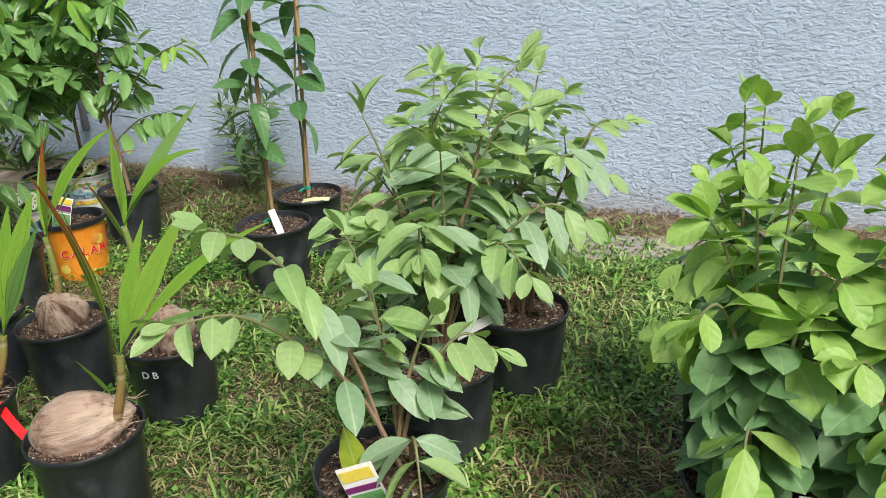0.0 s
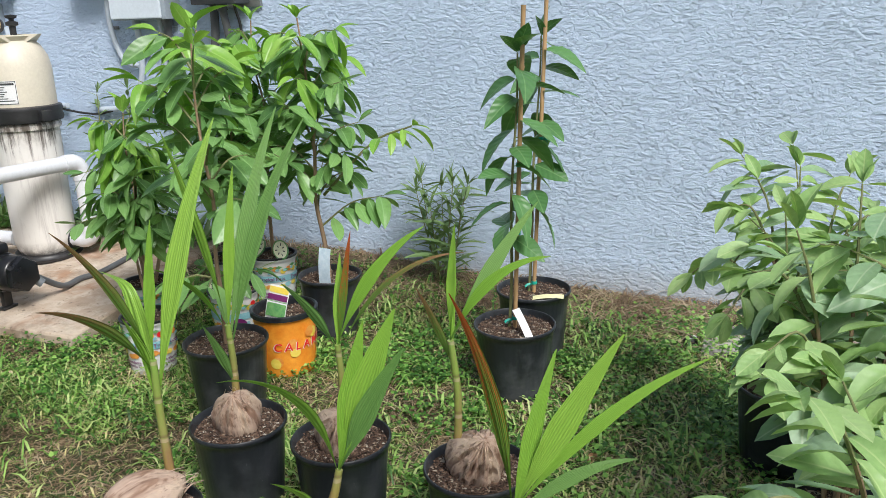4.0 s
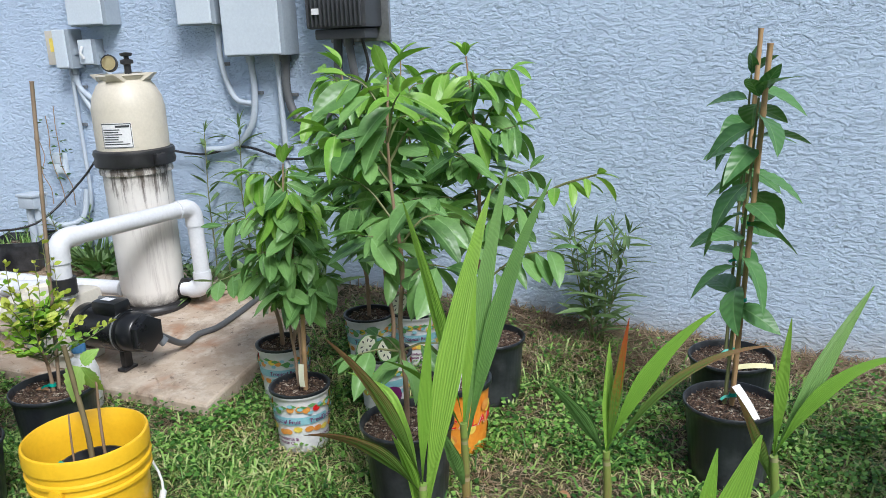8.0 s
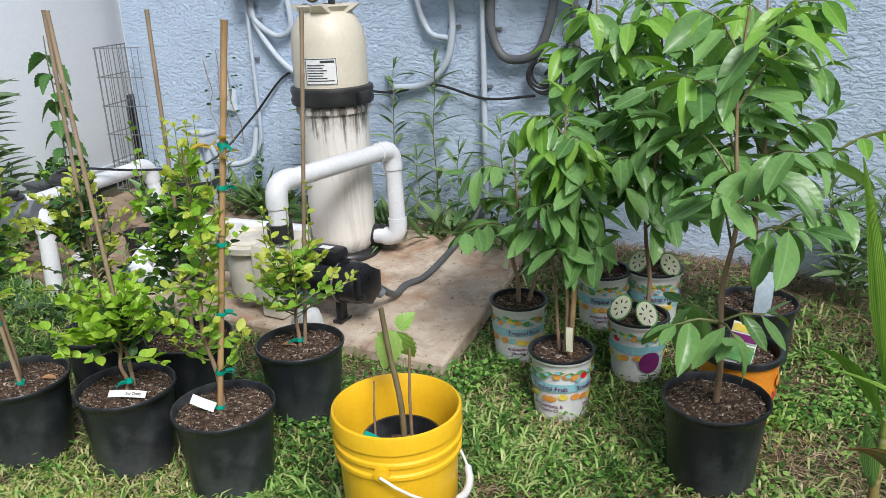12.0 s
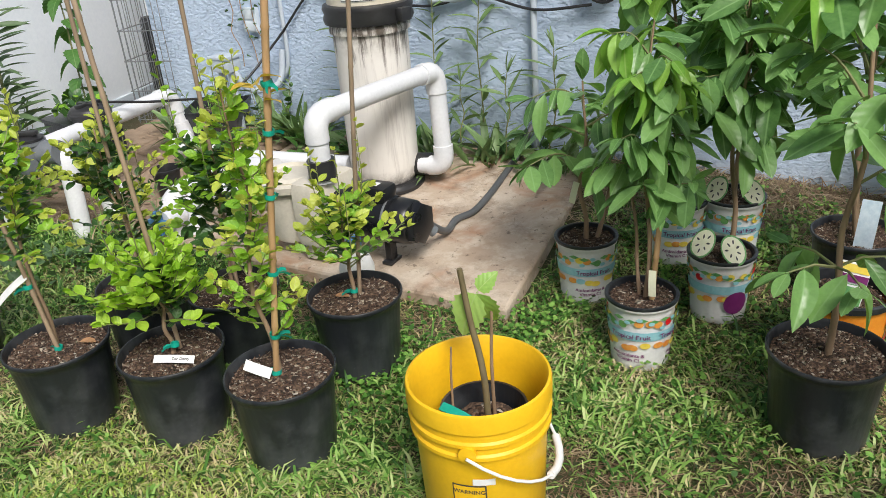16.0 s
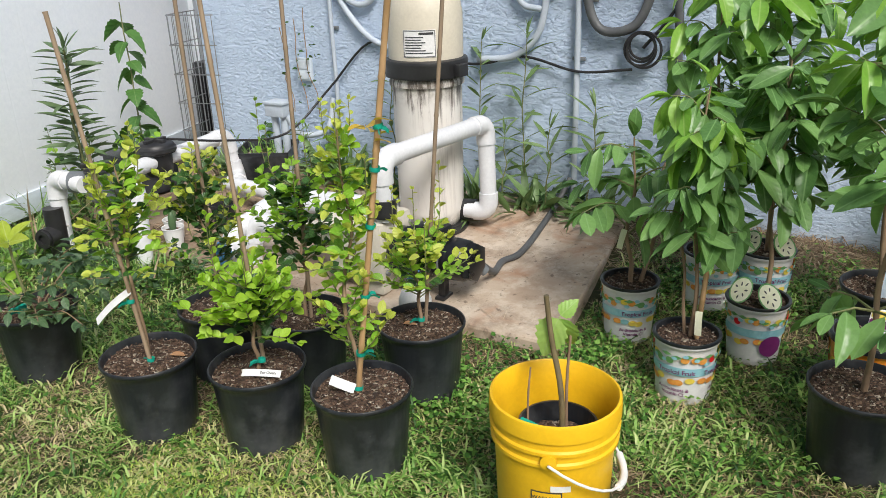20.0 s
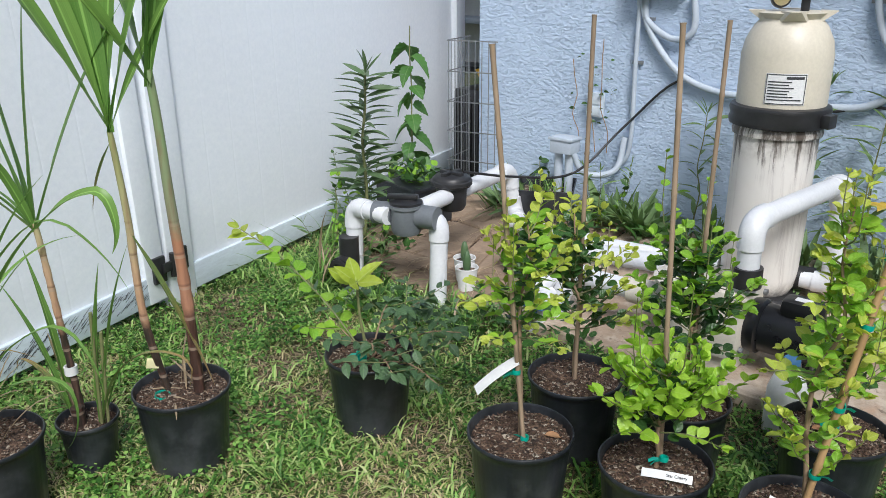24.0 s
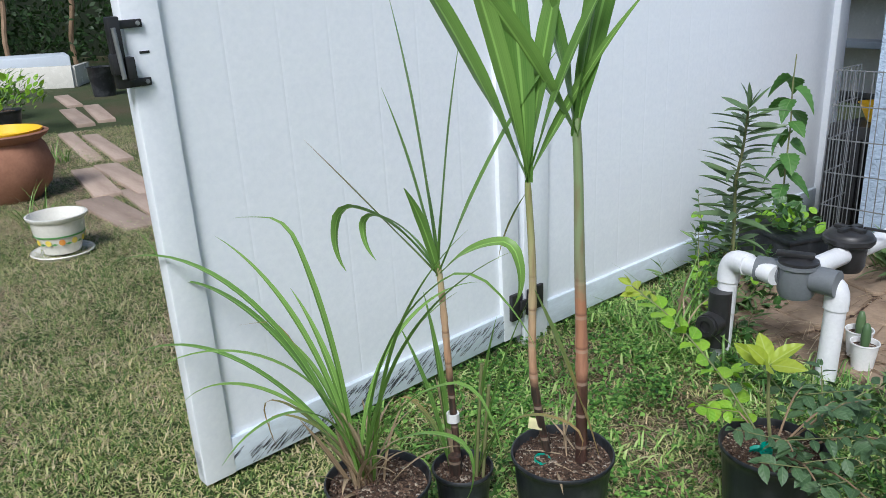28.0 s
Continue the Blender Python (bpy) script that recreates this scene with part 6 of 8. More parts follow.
CANS = "fruit trees in printed cans"
c1 = potted("annona_tree", 1.42, -1.22, "leafy young fruit tree with cut stake in printed white can", "potted tree", CANS, CAN, 0.088, 0.218)
part("rim", CAN_LIP, parent=c1)
can_print(c1, radians(-92))
branchy(c1, (0.01, 0, 0.2), (0.0, 0.02, 0.94), 11, ["annona", "annona", "annona_new"], 16, 0.18, (0.085, 0.13), 9, 0.75, 0.36, 0.0075, 0.95)
stake(c1, (0.03, -0.01, 0.2), (0.045, -0.012, 0.47), 0.008)
stem(c1, wobble((-0.01, 0.01, 0.2), (-0.05, 0.05, 0.6), 4, 0.02, random.Random(3)), 0.006, 0.003)
tag(c1, (0.035, -0.03, 0.3), (0.05, -0.1, -1), (0, -1, 0.2), 0.075, 0.02, PALE, name="fruit_tag")
c2 = potted("annona_tree", 1.16, -0.94, "young fruit tree drooping over the slab, in printed can", "potted tree", CANS, CAN, 0.088, 0.218)
part("rim", CAN_LIP, parent=c2)
can_print(c2, radians(-55))
branchy(c2, (0.0, 0, 0.2), (-0.02, 0.02, 0.7), 12, ["annona", "annona"], 6, 0.28, (0.1, 0.14), 8, 0.3, 0.35, 0.009, 0.5, (-0.8, 0, 0))
stem(c2, wobble((0.03, 0.02, 0.2), (0.08, 0.05, 0.62), 4, 0.02, random.Random(5)), 0.008, 0.004)
tag(c2, (-0.02, -0.03, 0.4), (-0.2, -0.1, -1), (0, -1, 0.2), 0.07, 0.02, PALE, name="fruit_tag")
c3 = potted("annona_tree", 1.57, -0.91, "printed can with a plum disc and fruit-slice picks", "potted tree", CANS, CAN, 0.088, 0.218)
part("rim", CAN_LIP, parent=c3)
can_print(c3, radians(-68), False)
branchy(c3, (0.02, 0.03, 0.2), (0.0, 0.1, 0.95), 13, ["annona", "annona"], 12, 0.22, (0.1, 0.15), 8, 0.8, 0.42)
c4 = potted("annona_tree", 1.37, -0.65, "tall fruit tree in a printed can at the back", "potted tree", CANS, CAN, 0.088, 0.218)
part("rim", CAN_LIP, parent=c4)
can_print(c4, radians(-65))
branchy(c4, (0.0, 0, 0.2), (-0.05, 0.0, 1.15), 14, ["annona", "annona", "annona_new"], 12, 0.24, (0.1, 0.15), 8, 0.75, 0.38, 0.0085, 0.8)
c5 = potted("annona_tree", 1.54, -0.58, "tall leafy fruit tree in a can with fruit-slice picks", "potted tree", CANS, CAN, 0.088, 0.218)
part("rim", CAN_LIP, parent=c5)
can_print(c5, radians(-65))
branchy(c5, (0.0, 0, 0.2), (-0.02, 0.02, 1.17), 15, ["annona", "annona", "annona_new"], 14, 0.25, (0.1, 0.15), 8, 0.75, 0.3, 0.0085, 0.8)
for c, spots in ((c3, ((-0.05, -0.03), (0.04, -0.05))), (c5, ((-0.05, -0.04), (0.06, -0.03)))):
    for x, y in spots:
        at = pose(x, y, 0.238, 46, 14 if x < 0 else -22, 10 + 340 * x) @ Matrix.Diagonal((0.85, 1.25, 1, 1))
        pk = part("fruit_pick", Geo().lathe([(0.0, 0.0), (0.034, 0.0), (0.034, 0.006), (0.0, 0.006)], 20), PALE, c, "fruit-slice picture pick", at=at)
        part("rind", Geo().lathe([(0.034, -0.0005), (0.0385, 0.0), (0.0385, 0.006), (0.034, 0.0065)], 20, closed=True), FROND_PRINT, pk, "green printed rind")
        seeds = Geo()
        for k in range(7):
            q = k * 0.9 + 0.2
            r = 0.017 + 0.004 * (k % 2)
            seeds.lathe([(0.0, 0.0), (0.0022, 0.0002), (0.0016, 0.0006), (0.0, 0.0008)], 8, Matrix.Translation((r * math.cos(q), r * math.sin(q), 0.006)) @ Matrix.Rotation(q, 4, "Z") @ Matrix.Diagonal((2.8, 1.2, 1, 1)))
        tagged(part("seed", seeds, INK, pk), kind="stuff")

# the large annona in front of the cans, the tree by the wall, the calamondin pot
an = potted("annona_tree", 1.9, -1.39, "tall annona tree with big glossy drooping leaves in a black pot", "potted tree", "")
branchy(an, (0.0, 0, 0.2), (0.0, 0.0, 1.2), 21, ["annona", "annona", "annona_new"], 10, 0.27, (0.11, 0.165), 6, 0.85, 0.45, 0.0088, 0.65)
rng = random.Random(23)
for a in (0.6, 2.6, 3.9, 5.2):
    low = [Vector((-0.01, 0, 0.45)), Vector((-0.01, 0, 0.45)) + polar(a, 0.3) * 0.06, Vector((-0.01, 0, 0.45)) + polar(a, 0.1) * 0.12]
    stem(an, low, 0.004, 0.002, TWIG, "twig", 5)
    leafy(an, low, ["annona"], 3, (0.1, 0.14), rng, 0.4, 0.9, 0.9, tip=2)
wt = potted("annona_tree", 1.912, -0.745, "spreading annona tree in a black pot near the wall", "potted tree", "", MID_POT, 0.115, 0.235)
branchy(wt, (0.0, 0, 0.2), (-0.06, 0.0, 1.2), 22, ["annona", "annona", "annona_new"], 17, 0.28, (0.1, 0.15), 9, 0.85, 0.26, 0.01, 0.65)
rng = random.Random(7)
arm = smooth_path([(0.0, 0.0, 0.55), (0.2, 0.03, 0.75), (0.37, 0.02, 0.82)], 5)
stem(wt, arm, 0.006, 0.003, TWIG, "twig", 6)
leafy(wt, arm, ["annona", "annona_new"], 8, (0.09, 0.14), rng, 0.4, 0.9, 0.5)
tag(wt, (0.02, -0.07, 0.21), (0.05, 0.02, 1), (0, -1, 0.1), 0.15, 0.05, PALE_BLUE, name="plant_tag")
cal = potted("calamondin_pot", 1.91, -1.07, "orange printed pot with a calamondin care label", "plant pot", "", pot_mesh(0.118, 0.096, 0.235, ORANGE_CAN), 0.094, 0.235)
part("rim", Geo().lathe([(0.112, 0.222), (0.12, 0.224), (0.121, 0.24), (0.114, 0.243), (0.108, 0.24), (0.106, 0.2)], 40, caps=False), BLACK_POT, cal, "black rolled rim")
part("lettering", wrap(text_mesh("CALAMONDIN", 0.045, WHITE_TAG, 1.36), 0.096, 0.118, 0.235, radians(16), 0.125, 0.002), parent=cal, label="white capital letters")
part("lettering", wrap(text_mesh("CALAMONDIN", 0.0425, RED_TAG, 1.445), 0.096, 0.118, 0.235, radians(16), 0.126, 0.0026), parent=cal)
for k in range(26):
    rr = random.Random(k)
    part("fruit_print", wrap(flat_patch("fruit_print", LEMON if k % 3 == 0 else FRUIT, 0.04, 0.04, "disc"), 0.096, 0.118, 0.235, k * 0.62, 0.035 + 0.15 * rr.random(), 0.0008 + 0.00003 * k), parent=cal)
ct = tag(cal, (0.0, -0.06, 0.215), (0.15, 0.25, 1), (0.25, -1, 0.4), 0.12, 0.075, WHITE_TAG, name="care_label")
part("label_band", Geo().box(-0.036, 0.07, 0.009, 0.036, 0.09, 0.0105), PURPLE, ct)
part("label_picture", Geo().box(-0.035, 0.01, 0.005, 0.035, 0.065, 0.0068), FROND_PRINT, ct)
part("label_top", Geo().box(-0.035, 0.095, 0.006, 0.035, 0.116, 0.007), LEMON, ct)


# ---- staked ribbed-leaf saplings by the wall ----
def sapling(x, y, top, seed, label, lean):
    p = potted("staked_sapling", x, y, label, "potted sapling", "staked saplings by the wall")
    rng = random.Random(seed)
    stake(p, (lean[0], lean[1], 0.2), (lean[2], lean[3], top), 0.0075)
    pts = [(lean[0] - 0.02 + (lean[2] - lean[0]) * t, lean[1] + (lean[3] - lean[1]) * t + 0.015 * math.sin(9 * t), 0.2 + (top - 0.34) * t) for t in np.linspace(0, 1, 12)]
    stem(p, pts, 0.006, 0.003, TWIG, "stem")
    leafy(p, pts, ["ribbed"], 20, (0.125, 0.18), rng, 0.36, 1.0, 0.6, whorl=True, tip=3)
    ties(p, [(lean[0] + (lean[2] - lean[0]) * t, lean[1] + (lean[3] - lean[1]) * t, 0.2 + (top - 0.2) * t) for t in (0.06, 0.34, 0.55)])
    return p


s1 = sapling(2.74, -0.97, 1.25, 31, "sapling with drooping ribbed leaves tied to bamboo in a black pot", (0.0, 0.0, 0.045, -0.05))
tag(s1, (0.01, -0.02, 0.3), (0.5, -0.4, -0.6), (0, -0.3, 1), 0.11, 0.025)
s2 = sapling(2.715, -0.66, 1.27, 32, "ribbed-leaf sapling tied to bamboo with a yellow tag", (0.0, 0.0, 0.027, 0.05))
tag(s2, (0.02, -0.08, 0.235), (1, 0.15, 0.1), (0, -0.3, 1), 0.11, 0.024, PALE_TAG)


# ---- guavas ----
ROUNDS = "broad-leaved shrubs"

def pinnate(plant, pts, kinds, size, rng, start=0.2, gap=0.04, droop=0.3, crossed=False):
    """Opposite pairs of leaves along a shoot, smaller and younger to its end."""
    pts = [Vector(p) for p in pts]
    runs = [(q - p).length for p, q in zip(pts, pts[1:])]
    whole, face = sum(runs), rng.uniform(-0.5, 0.9)
    s, k = whole * start, 0
    while s < whole:
        i, left = 0, s
        while i < len(runs) - 1 and left > runs[i]:
            left -= runs[i]
            i += 1
        p, d, t = pts[i].lerp(pts[i + 1], min(1.0, left / runs[i])), (pts[i + 1] - pts[i]).normalized(), s / whole
        side = d.cross(Vector((0, 0, 1)))
        if side.length < 0.5 or crossed:
            a = face + (1.57 * (k % 2) if crossed else 0.0) + rng.uniform(-0.3, 0.3)
            u = Vector((math.cos(a), math.sin(a), 0))
            side = u - d * u.dot(d)
        side.normalize()
        for flip in (1, -1):
            if rng.random() < 0.06:
                continue
            way = side * flip + d * rng.uniform(0.2, 0.6) - Vector((0, 0, droop * rng.uniform(0.2, 1.7)))
            kind = kinds[min(len(kinds) - 1, int(t * len(kinds) * rng.uniform(0.75, 1.15)))]
            put_leaf(plant, kind, p + d * rng.uniform(-0.006, 0.006), way, rng.uniform(*size) * (1 - 0.4 * t ** 4), rng, loose=0.38)
        s += gap * rng.uniform(0.8, 1.2)
        k += 1
    d = (pts[-1] - pts[-2]).normalized()
    for k in range(3):
        put_leaf(plant, kinds[-1], pts[-1], d + Vector((rng.uniform(-0.5, 0.5), rng.uniform(-0.5, 0.5), rng.uniform(-0.2, 0.3))), size[0] * rng.uniform(0.5, 0.85), rng)


def shrub(x, y, seed, label, kinds, root, tips, size, group="guava bushes", start=0.3, gap=0.04, droop=0.3, twigs=2, crossed=False, rise=0.16, bark=BARK):
    """A potted shrub of many shoots; each tip is (x, y, z) from the pot's foot."""
    p = potted("guava_bush", x, y, label, "potted shrub", group)
    rng = random.Random(seed)
    root = Vector(root)
    for tip in tips:
        tip = Vector(tip)
        b = root + Vector((rng.uniform(-0.025, 0.025), rng.uniform(-0.025, 0.025), 0))
        out = Vector((tip.x - b.x, tip.y - b.y, 0))
        up = Vector((0, 0, rise * min(1.0, out.length / 0.2)))
        q = smooth_path([b, b.lerp(tip, 0.33) - out * 0.08 + up * 0.8, b.lerp(tip, 0.68) + up, tip], 5)
        half = len(q) // 2
        stem(p, q[:half + 1], 0.0055, 0.0036, bark, "stem", 6)
        stem(p, q[half:], 0.0036, 0.0016, TWIG, "shoot", 6)
        pinnate(p, q, kinds, size, rng, start if tip.z > 0.4 else 0.2, gap, droop, crossed)
        for k in range(twigs if tip.z > 0.5 else 0):
            i = int(len(q) * rng.uniform(0.35, 0.75))
            e = polar(rng.uniform(0, 6.28), rng.uniform(0.2, 0.9))
            l = rng.uniform(0.1, 0.19)
            q2 = [q[i], q[i] + e * l * 0.5 + Vector((0, 0, 0.012)), q[i] + e * l]
            stem(p, q2, 0.0026, 0.0014, TWIG, "twig", 5)
            pinnate(p, q2, kinds, size, rng, 0.25, gap, droop, crossed)
    return p


def ring(n, r0, r1, z0, z1, seed):
    """Shoot tips spread round a pot."""
    rng = random.Random(seed)
    return [tuple(polar(k * 2.4 + rng.uniform(-0.3, 0.3), 0) * rng.uniform(r0, r1) + Vector((0, 0, rng.uniform(z0, z1)))) for k in range(n)]


PALE = ["guava", "guava", "guava_new"]
g1 = shrub(3.66, -1.75, 41, "bushy guava with pale matte leaves in a black pot", PALE, (0.0, 0.0, 0.2), [(0.2, 0.07, 0.84), (-0.13, -0.05, 0.84), (-0.02, 0.1, 0.9), (0.16, 0.16, 0.92), (0.06, -0.1, 0.78), (0.33, 0.12, 0.58), (-0.2, 0.06, 0.72), (0.24, -0.08, 0.52), (0.04, -0.2, 0.6), (-0.16, -0.14, 0.64)], (0.105, 0.14), twigs=1, start=0.42, gap=0.05)
g2 = shrub(3.685, -2.16, 42, "guava with long arching stems and a paper care label", PALE, (0.035, 0.045, 0.2), [(-0.22, -0.25, 0.64), (-0.155, -0.205, 0.79), (0.0, 0.02, 0.6), (0.11, 0.03, 0.56), (-0.08, 0.09, 0.68), (0.2, 0.1, 0.47), (0.13, -0.12, 0.26)], (0.095, 0.13), twigs=0, start=0.46, gap=0.045, rise=0.12)
shrub(3.77, -1.43, 43, "guava bush in a black pot behind the others", PALE, (0.0, 0.0, 0.2), [(0.04, 0.06, 0.86), (0.22, 0.02, 0.62), (0.24, 0.16, 0.72), (-0.06, 0.15, 0.76), (-0.18, -0.02, 0.72), (-0.12, -0.12, 0.62), (0.12, -0.1, 0.5)], (0.09, 0.12), twigs=1)
shrub(3.57, -1.15, 44, "light green guava bush close to the stucco wall", PALE, (0.0, 0.0, 0.2), [(-0.02, 0.1, 0.82), (-0.26, -0.08, 0.56), (-0.18, 0.03, 0.72), (-0.12, 0.1, 0.78), (0.2, 0.06, 0.7), (0.22, -0.12, 0.58), (0.0, -0.22, 0.6), (-0.16, -0.2, 0.5), (0.1, 0.12, 0.8), (-0.05, -0.06, 0.74)], (0.1, 0.135), twigs=1, gap=0.048)
put_leaf(g2, "lime", (-0.02, -0.06, 0.24), (-0.1, -0.1, 1), 0.12, random.Random(1), up=(0.1, -1, 0.2))
lb = tag(g2, (0.03, -0.09, 0.21), (-0.25, -0.2, 0.9), (0.1, -1, 0.5), 0.12, 0.07, WHITE_TAG, name="care_label")
part("label_picture", Geo().box(-0.03, 0.01, 0.005, 0.03, 0.06, 0.0068), FROND_PRINT, lb)
part("label_band", Geo().box(-0.032, 0.065, 0.008, 0.032, 0.078, 0.0095), PURPLE, lb)
part("label_top", Geo().box(-0.03, 0.09, 0.006, 0.03, 0.115, 0.0075), LEMON, lb)
tag(g1, (0.06, -0.05, 0.34), (0.7, 0.2, 0.4), (0, -1, 0.6), 0.09, 0.022)
BROAD = ["round", "round", "round_new"]
r1 = shrub(4.365, -2.02, 51, "broad-leaved shrub with bright young leaves in a black pot", BROAD, (0.0, 0.0, 0.2), [(-0.05, 0.03, 0.76), (0.06, 0.08, 0.8), (-0.17, 0.0, 0.5), (0.03, -0.1, 0.62), (-0.1, 0.1, 0.66), (0.12, -0.04, 0.7), (-0.04, -0.15, 0.36), (-0.13, -0.1, 0.6), (-0.12, 0.04, 0.72), (0.0, 0.0, 0.84)], (0.1, 0.14), ROUNDS, 0.2, 0.042, 0.5, 0, True)
shrub(4.57, -2.04, 52, "broad-leaved shrub crowded beside its neighbour in a black pot", BROAD, (0.0, 0.0, 0.2), [(-0.06, 0.02, 0.78), (0.05, 0.09, 0.8), (-0.1, -0.08, 0.56), (0.1, -0.05, 0.66), (-0.02, -0.14, 0.42), (0.02, -0.04, 0.74), (-0.12, 0.1, 0.7), (-0.04, 0.04, 0.86)], (0.1, 0.14), ROUNDS, 0.2, 0.042, 0.5, 0, True)
shrub(4.33, -1.59, 53, "broad-leaved shrub in a black pot nearer the wall", BROAD, (0.0, 0.0, 0.2), [(0.0, 0.05, 0.82), (-0.1, 0.0, 0.66), (0.08, 0.05, 0.78), (0.0, -0.09, 0.56), (0.1, -0.06, 0.62), (-0.06, 0.1, 0.72), (-0.14, -0.06, 0.5), (-0.04, 0.02, 0.83), (0.14, 0.02, 0.8)], (0.095, 0.13), ROUNDS, 0.2, 0.042, 0.5, 0, True)
tag(r1, (0.06, -0.06, 0.22), (0.2, -0.2, 1), (0.3, -1, 0.2), 0.06, 0.025)


# ---- small-leaved cherry bushes ----
def cherry(x, y, seed, label, kinds, height, spread, low, n, size, stakes=(), per=9, dz=0.0):
    p = potted("cherry_bush", x, y, label, "potted shrub", "small-leaved cherry bushes", dz=dz)
    rng = random.Random(seed)
    lead = wobble((0.0, 0.0, 0.21), (rng.uniform(-0.03, 0.03), rng.uniform(-0.03, 0.03), height), 6, 0.025, rng)
    stem(p, lead, 0.007, 0.002)
    n = int(n * 1.4)
    for k in range(n):
        t = low + (0.98 - low) * (k + rng.random() * 0.5) / n
        q0 = lead[int(t * (len(lead) - 1))]
        a = k * 2.4 + rng.uniform(-0.6, 0.6)
        l = spread * (1.15 - 0.75 * (t - low) / (1 - low)) * rng.uniform(0.6, 1.15)
        d = polar(a, rng.uniform(0.1, 0.8))
        q = smooth_path([q0, q0 + d * l * 0.5, q0 + d * l + Vector((0, 0, rng.uniform(-0.03, 0.04)))], 3)
        stem(p, q, 0.0025, 0.001, TWIG, "twig", 4)
        leafy(p, q, kinds, per + 2, size, rng, 0.15, 0.9, -0.3, tip=4)
    for k in range(6):
        q0 = lead[int(len(lead) * rng.uniform(0.45, 0.95))]
        a = k * 1.05 + rng.uniform(-0.3, 0.3)
        l = spread * rng.uniform(0.7, 1.2)
        q = smooth_path([q0, q0 + polar(a, 0.7) * l * 0.5, q0 + polar(a, 0.7) * l * 0.55 + Vector((0, 0, l * 0.8))], 3)
        stem(p, q, 0.002, 0.001, TWIG, "shoot", 4)
        leafy(p, q, kinds[1:], 9, (size[0] * 0.6, size[1] * 0.85), rng, 0.2, 0.9, -0.3, whorl=True, tip=4)
    leafy(p, lead[len(lead) // 2:], kinds, 16, size, rng, 0.1, 1.0, -0.3, whorl=True, tip=5)
    for a, b in stakes:
        stake(p, a, b, 0.0062 if seed != 63 else 0.008, BAMBOO if seed == 63 else GREY_CANE)
    return p


p1 = cherry(0.10, -2.09, 61, "cherry bush with yellow-green tips tied to a thin stake", ["cherry", "cherry_mid", "cherry_new"], 0.8, 0.16, 0.5, 18, (0.026, 0.041), [((0.02, -0.01, 0.2), (-0.06, -0.06, 1.2))])
p2 = cherry(0.42, -1.99, 62, "low rounded cherry bush with bright green leaves", ["cherry", "cherry_bright", "cherry_bright"], 0.5, 0.19, 0.42, 26, (0.03, 0.045), [((0.0, 0.03, 0.2), (-0.03, 0.0, 1.25))], 8)
p3 = cherry(0.75, -1.955, 63, "slender cherry tied up a tall bamboo stake", ["cherry_mid", "cherry_mid", "cherry_new"], 0.93, 0.1, 0.2, 22, (0.027, 0.042), [((-0.01, -0.01, 0.2), (0.11, 0.06, 1.22))], 6)
cherry(0.33, -1.66, 64, "dark-leaved cherry bush on a bamboo stake", ["cherry", "cherry", "cherry_mid"], 0.68, 0.2, 0.4, 28, (0.028, 0.043), [((0.02, 0.0, 0.2), (0.02, 0.01, 1.24))])
p5 = cherry(0.70, -1.565, 65, "cherry bush with pale tips beside the slab", ["cherry", "cherry_mid", "cherry_new"], 0.53, 0.19, 0.35, 19, (0.027, 0.042), [((0.0, 0.02, 0.2), (0.09, 0.04, 1.22))])
cherry(0.05, -1.75, 66, "dark small-leaved cherry bush at the back of the row", ["cherry", "cherry", "cherry_new"], 0.72, 0.19, 0.35, 26, (0.025, 0.039), [((0.0, 0.0, 0.2), (0.0, 0.0, 1.24))])
ties(p1, [(0.02, -0.01, 0.235), (0.0, -0.025, 0.42)])
ties(p2, [(0.02, 0.0, 0.26)])
ties(p3, [(-0.01 + 0.12 * t, -0.01 + 0.07 * t, 0.2 + 1.02 * t) for t in (0.04, 0.14, 0.3, 0.48, 0.62, 0.72)], 0.011)
ties(p5, [(0.0, 0.0, 0.25)])
tag(p1, (0.0, -0.02, 0.45), (-0.5, -0.45, -0.55), (0, -0.6, 1), 0.13, 0.03)
tag(p2, (-0.01, -0.05, 0.238), (1, 0.3, 0.06), (0.2, -0.7, 0.8), 0.115, 0.02, words="Star Cherry")
tag(p3, (0.0, -0.03, 0.25), (-0.9, -0.2, 0.25), (0.1, -1, 0.6), 0.07, 0.026)

for k in range(7):
    put_leaf(p3, "yellowed", (0.06 + 0.01 * math.cos(k), 0.03 + 0.01 * math.sin(k), 0.9 + 0.008 * k), polar(k * 1.1, 0.3), 0.05, rng)
for plant_ob, x, y, z in ((p1, 0.05, 0.03, 0.236), (p5, -0.05, -0.03, 0.236)):
    ob = part("fallen_leaf", LEAVES["dry"][0], parent=plant_ob, at=aim((x, y, z), (0.6, 0.5, 0.05), (0.1, 0, 1), 0.05), label="curled dry brown leaf")

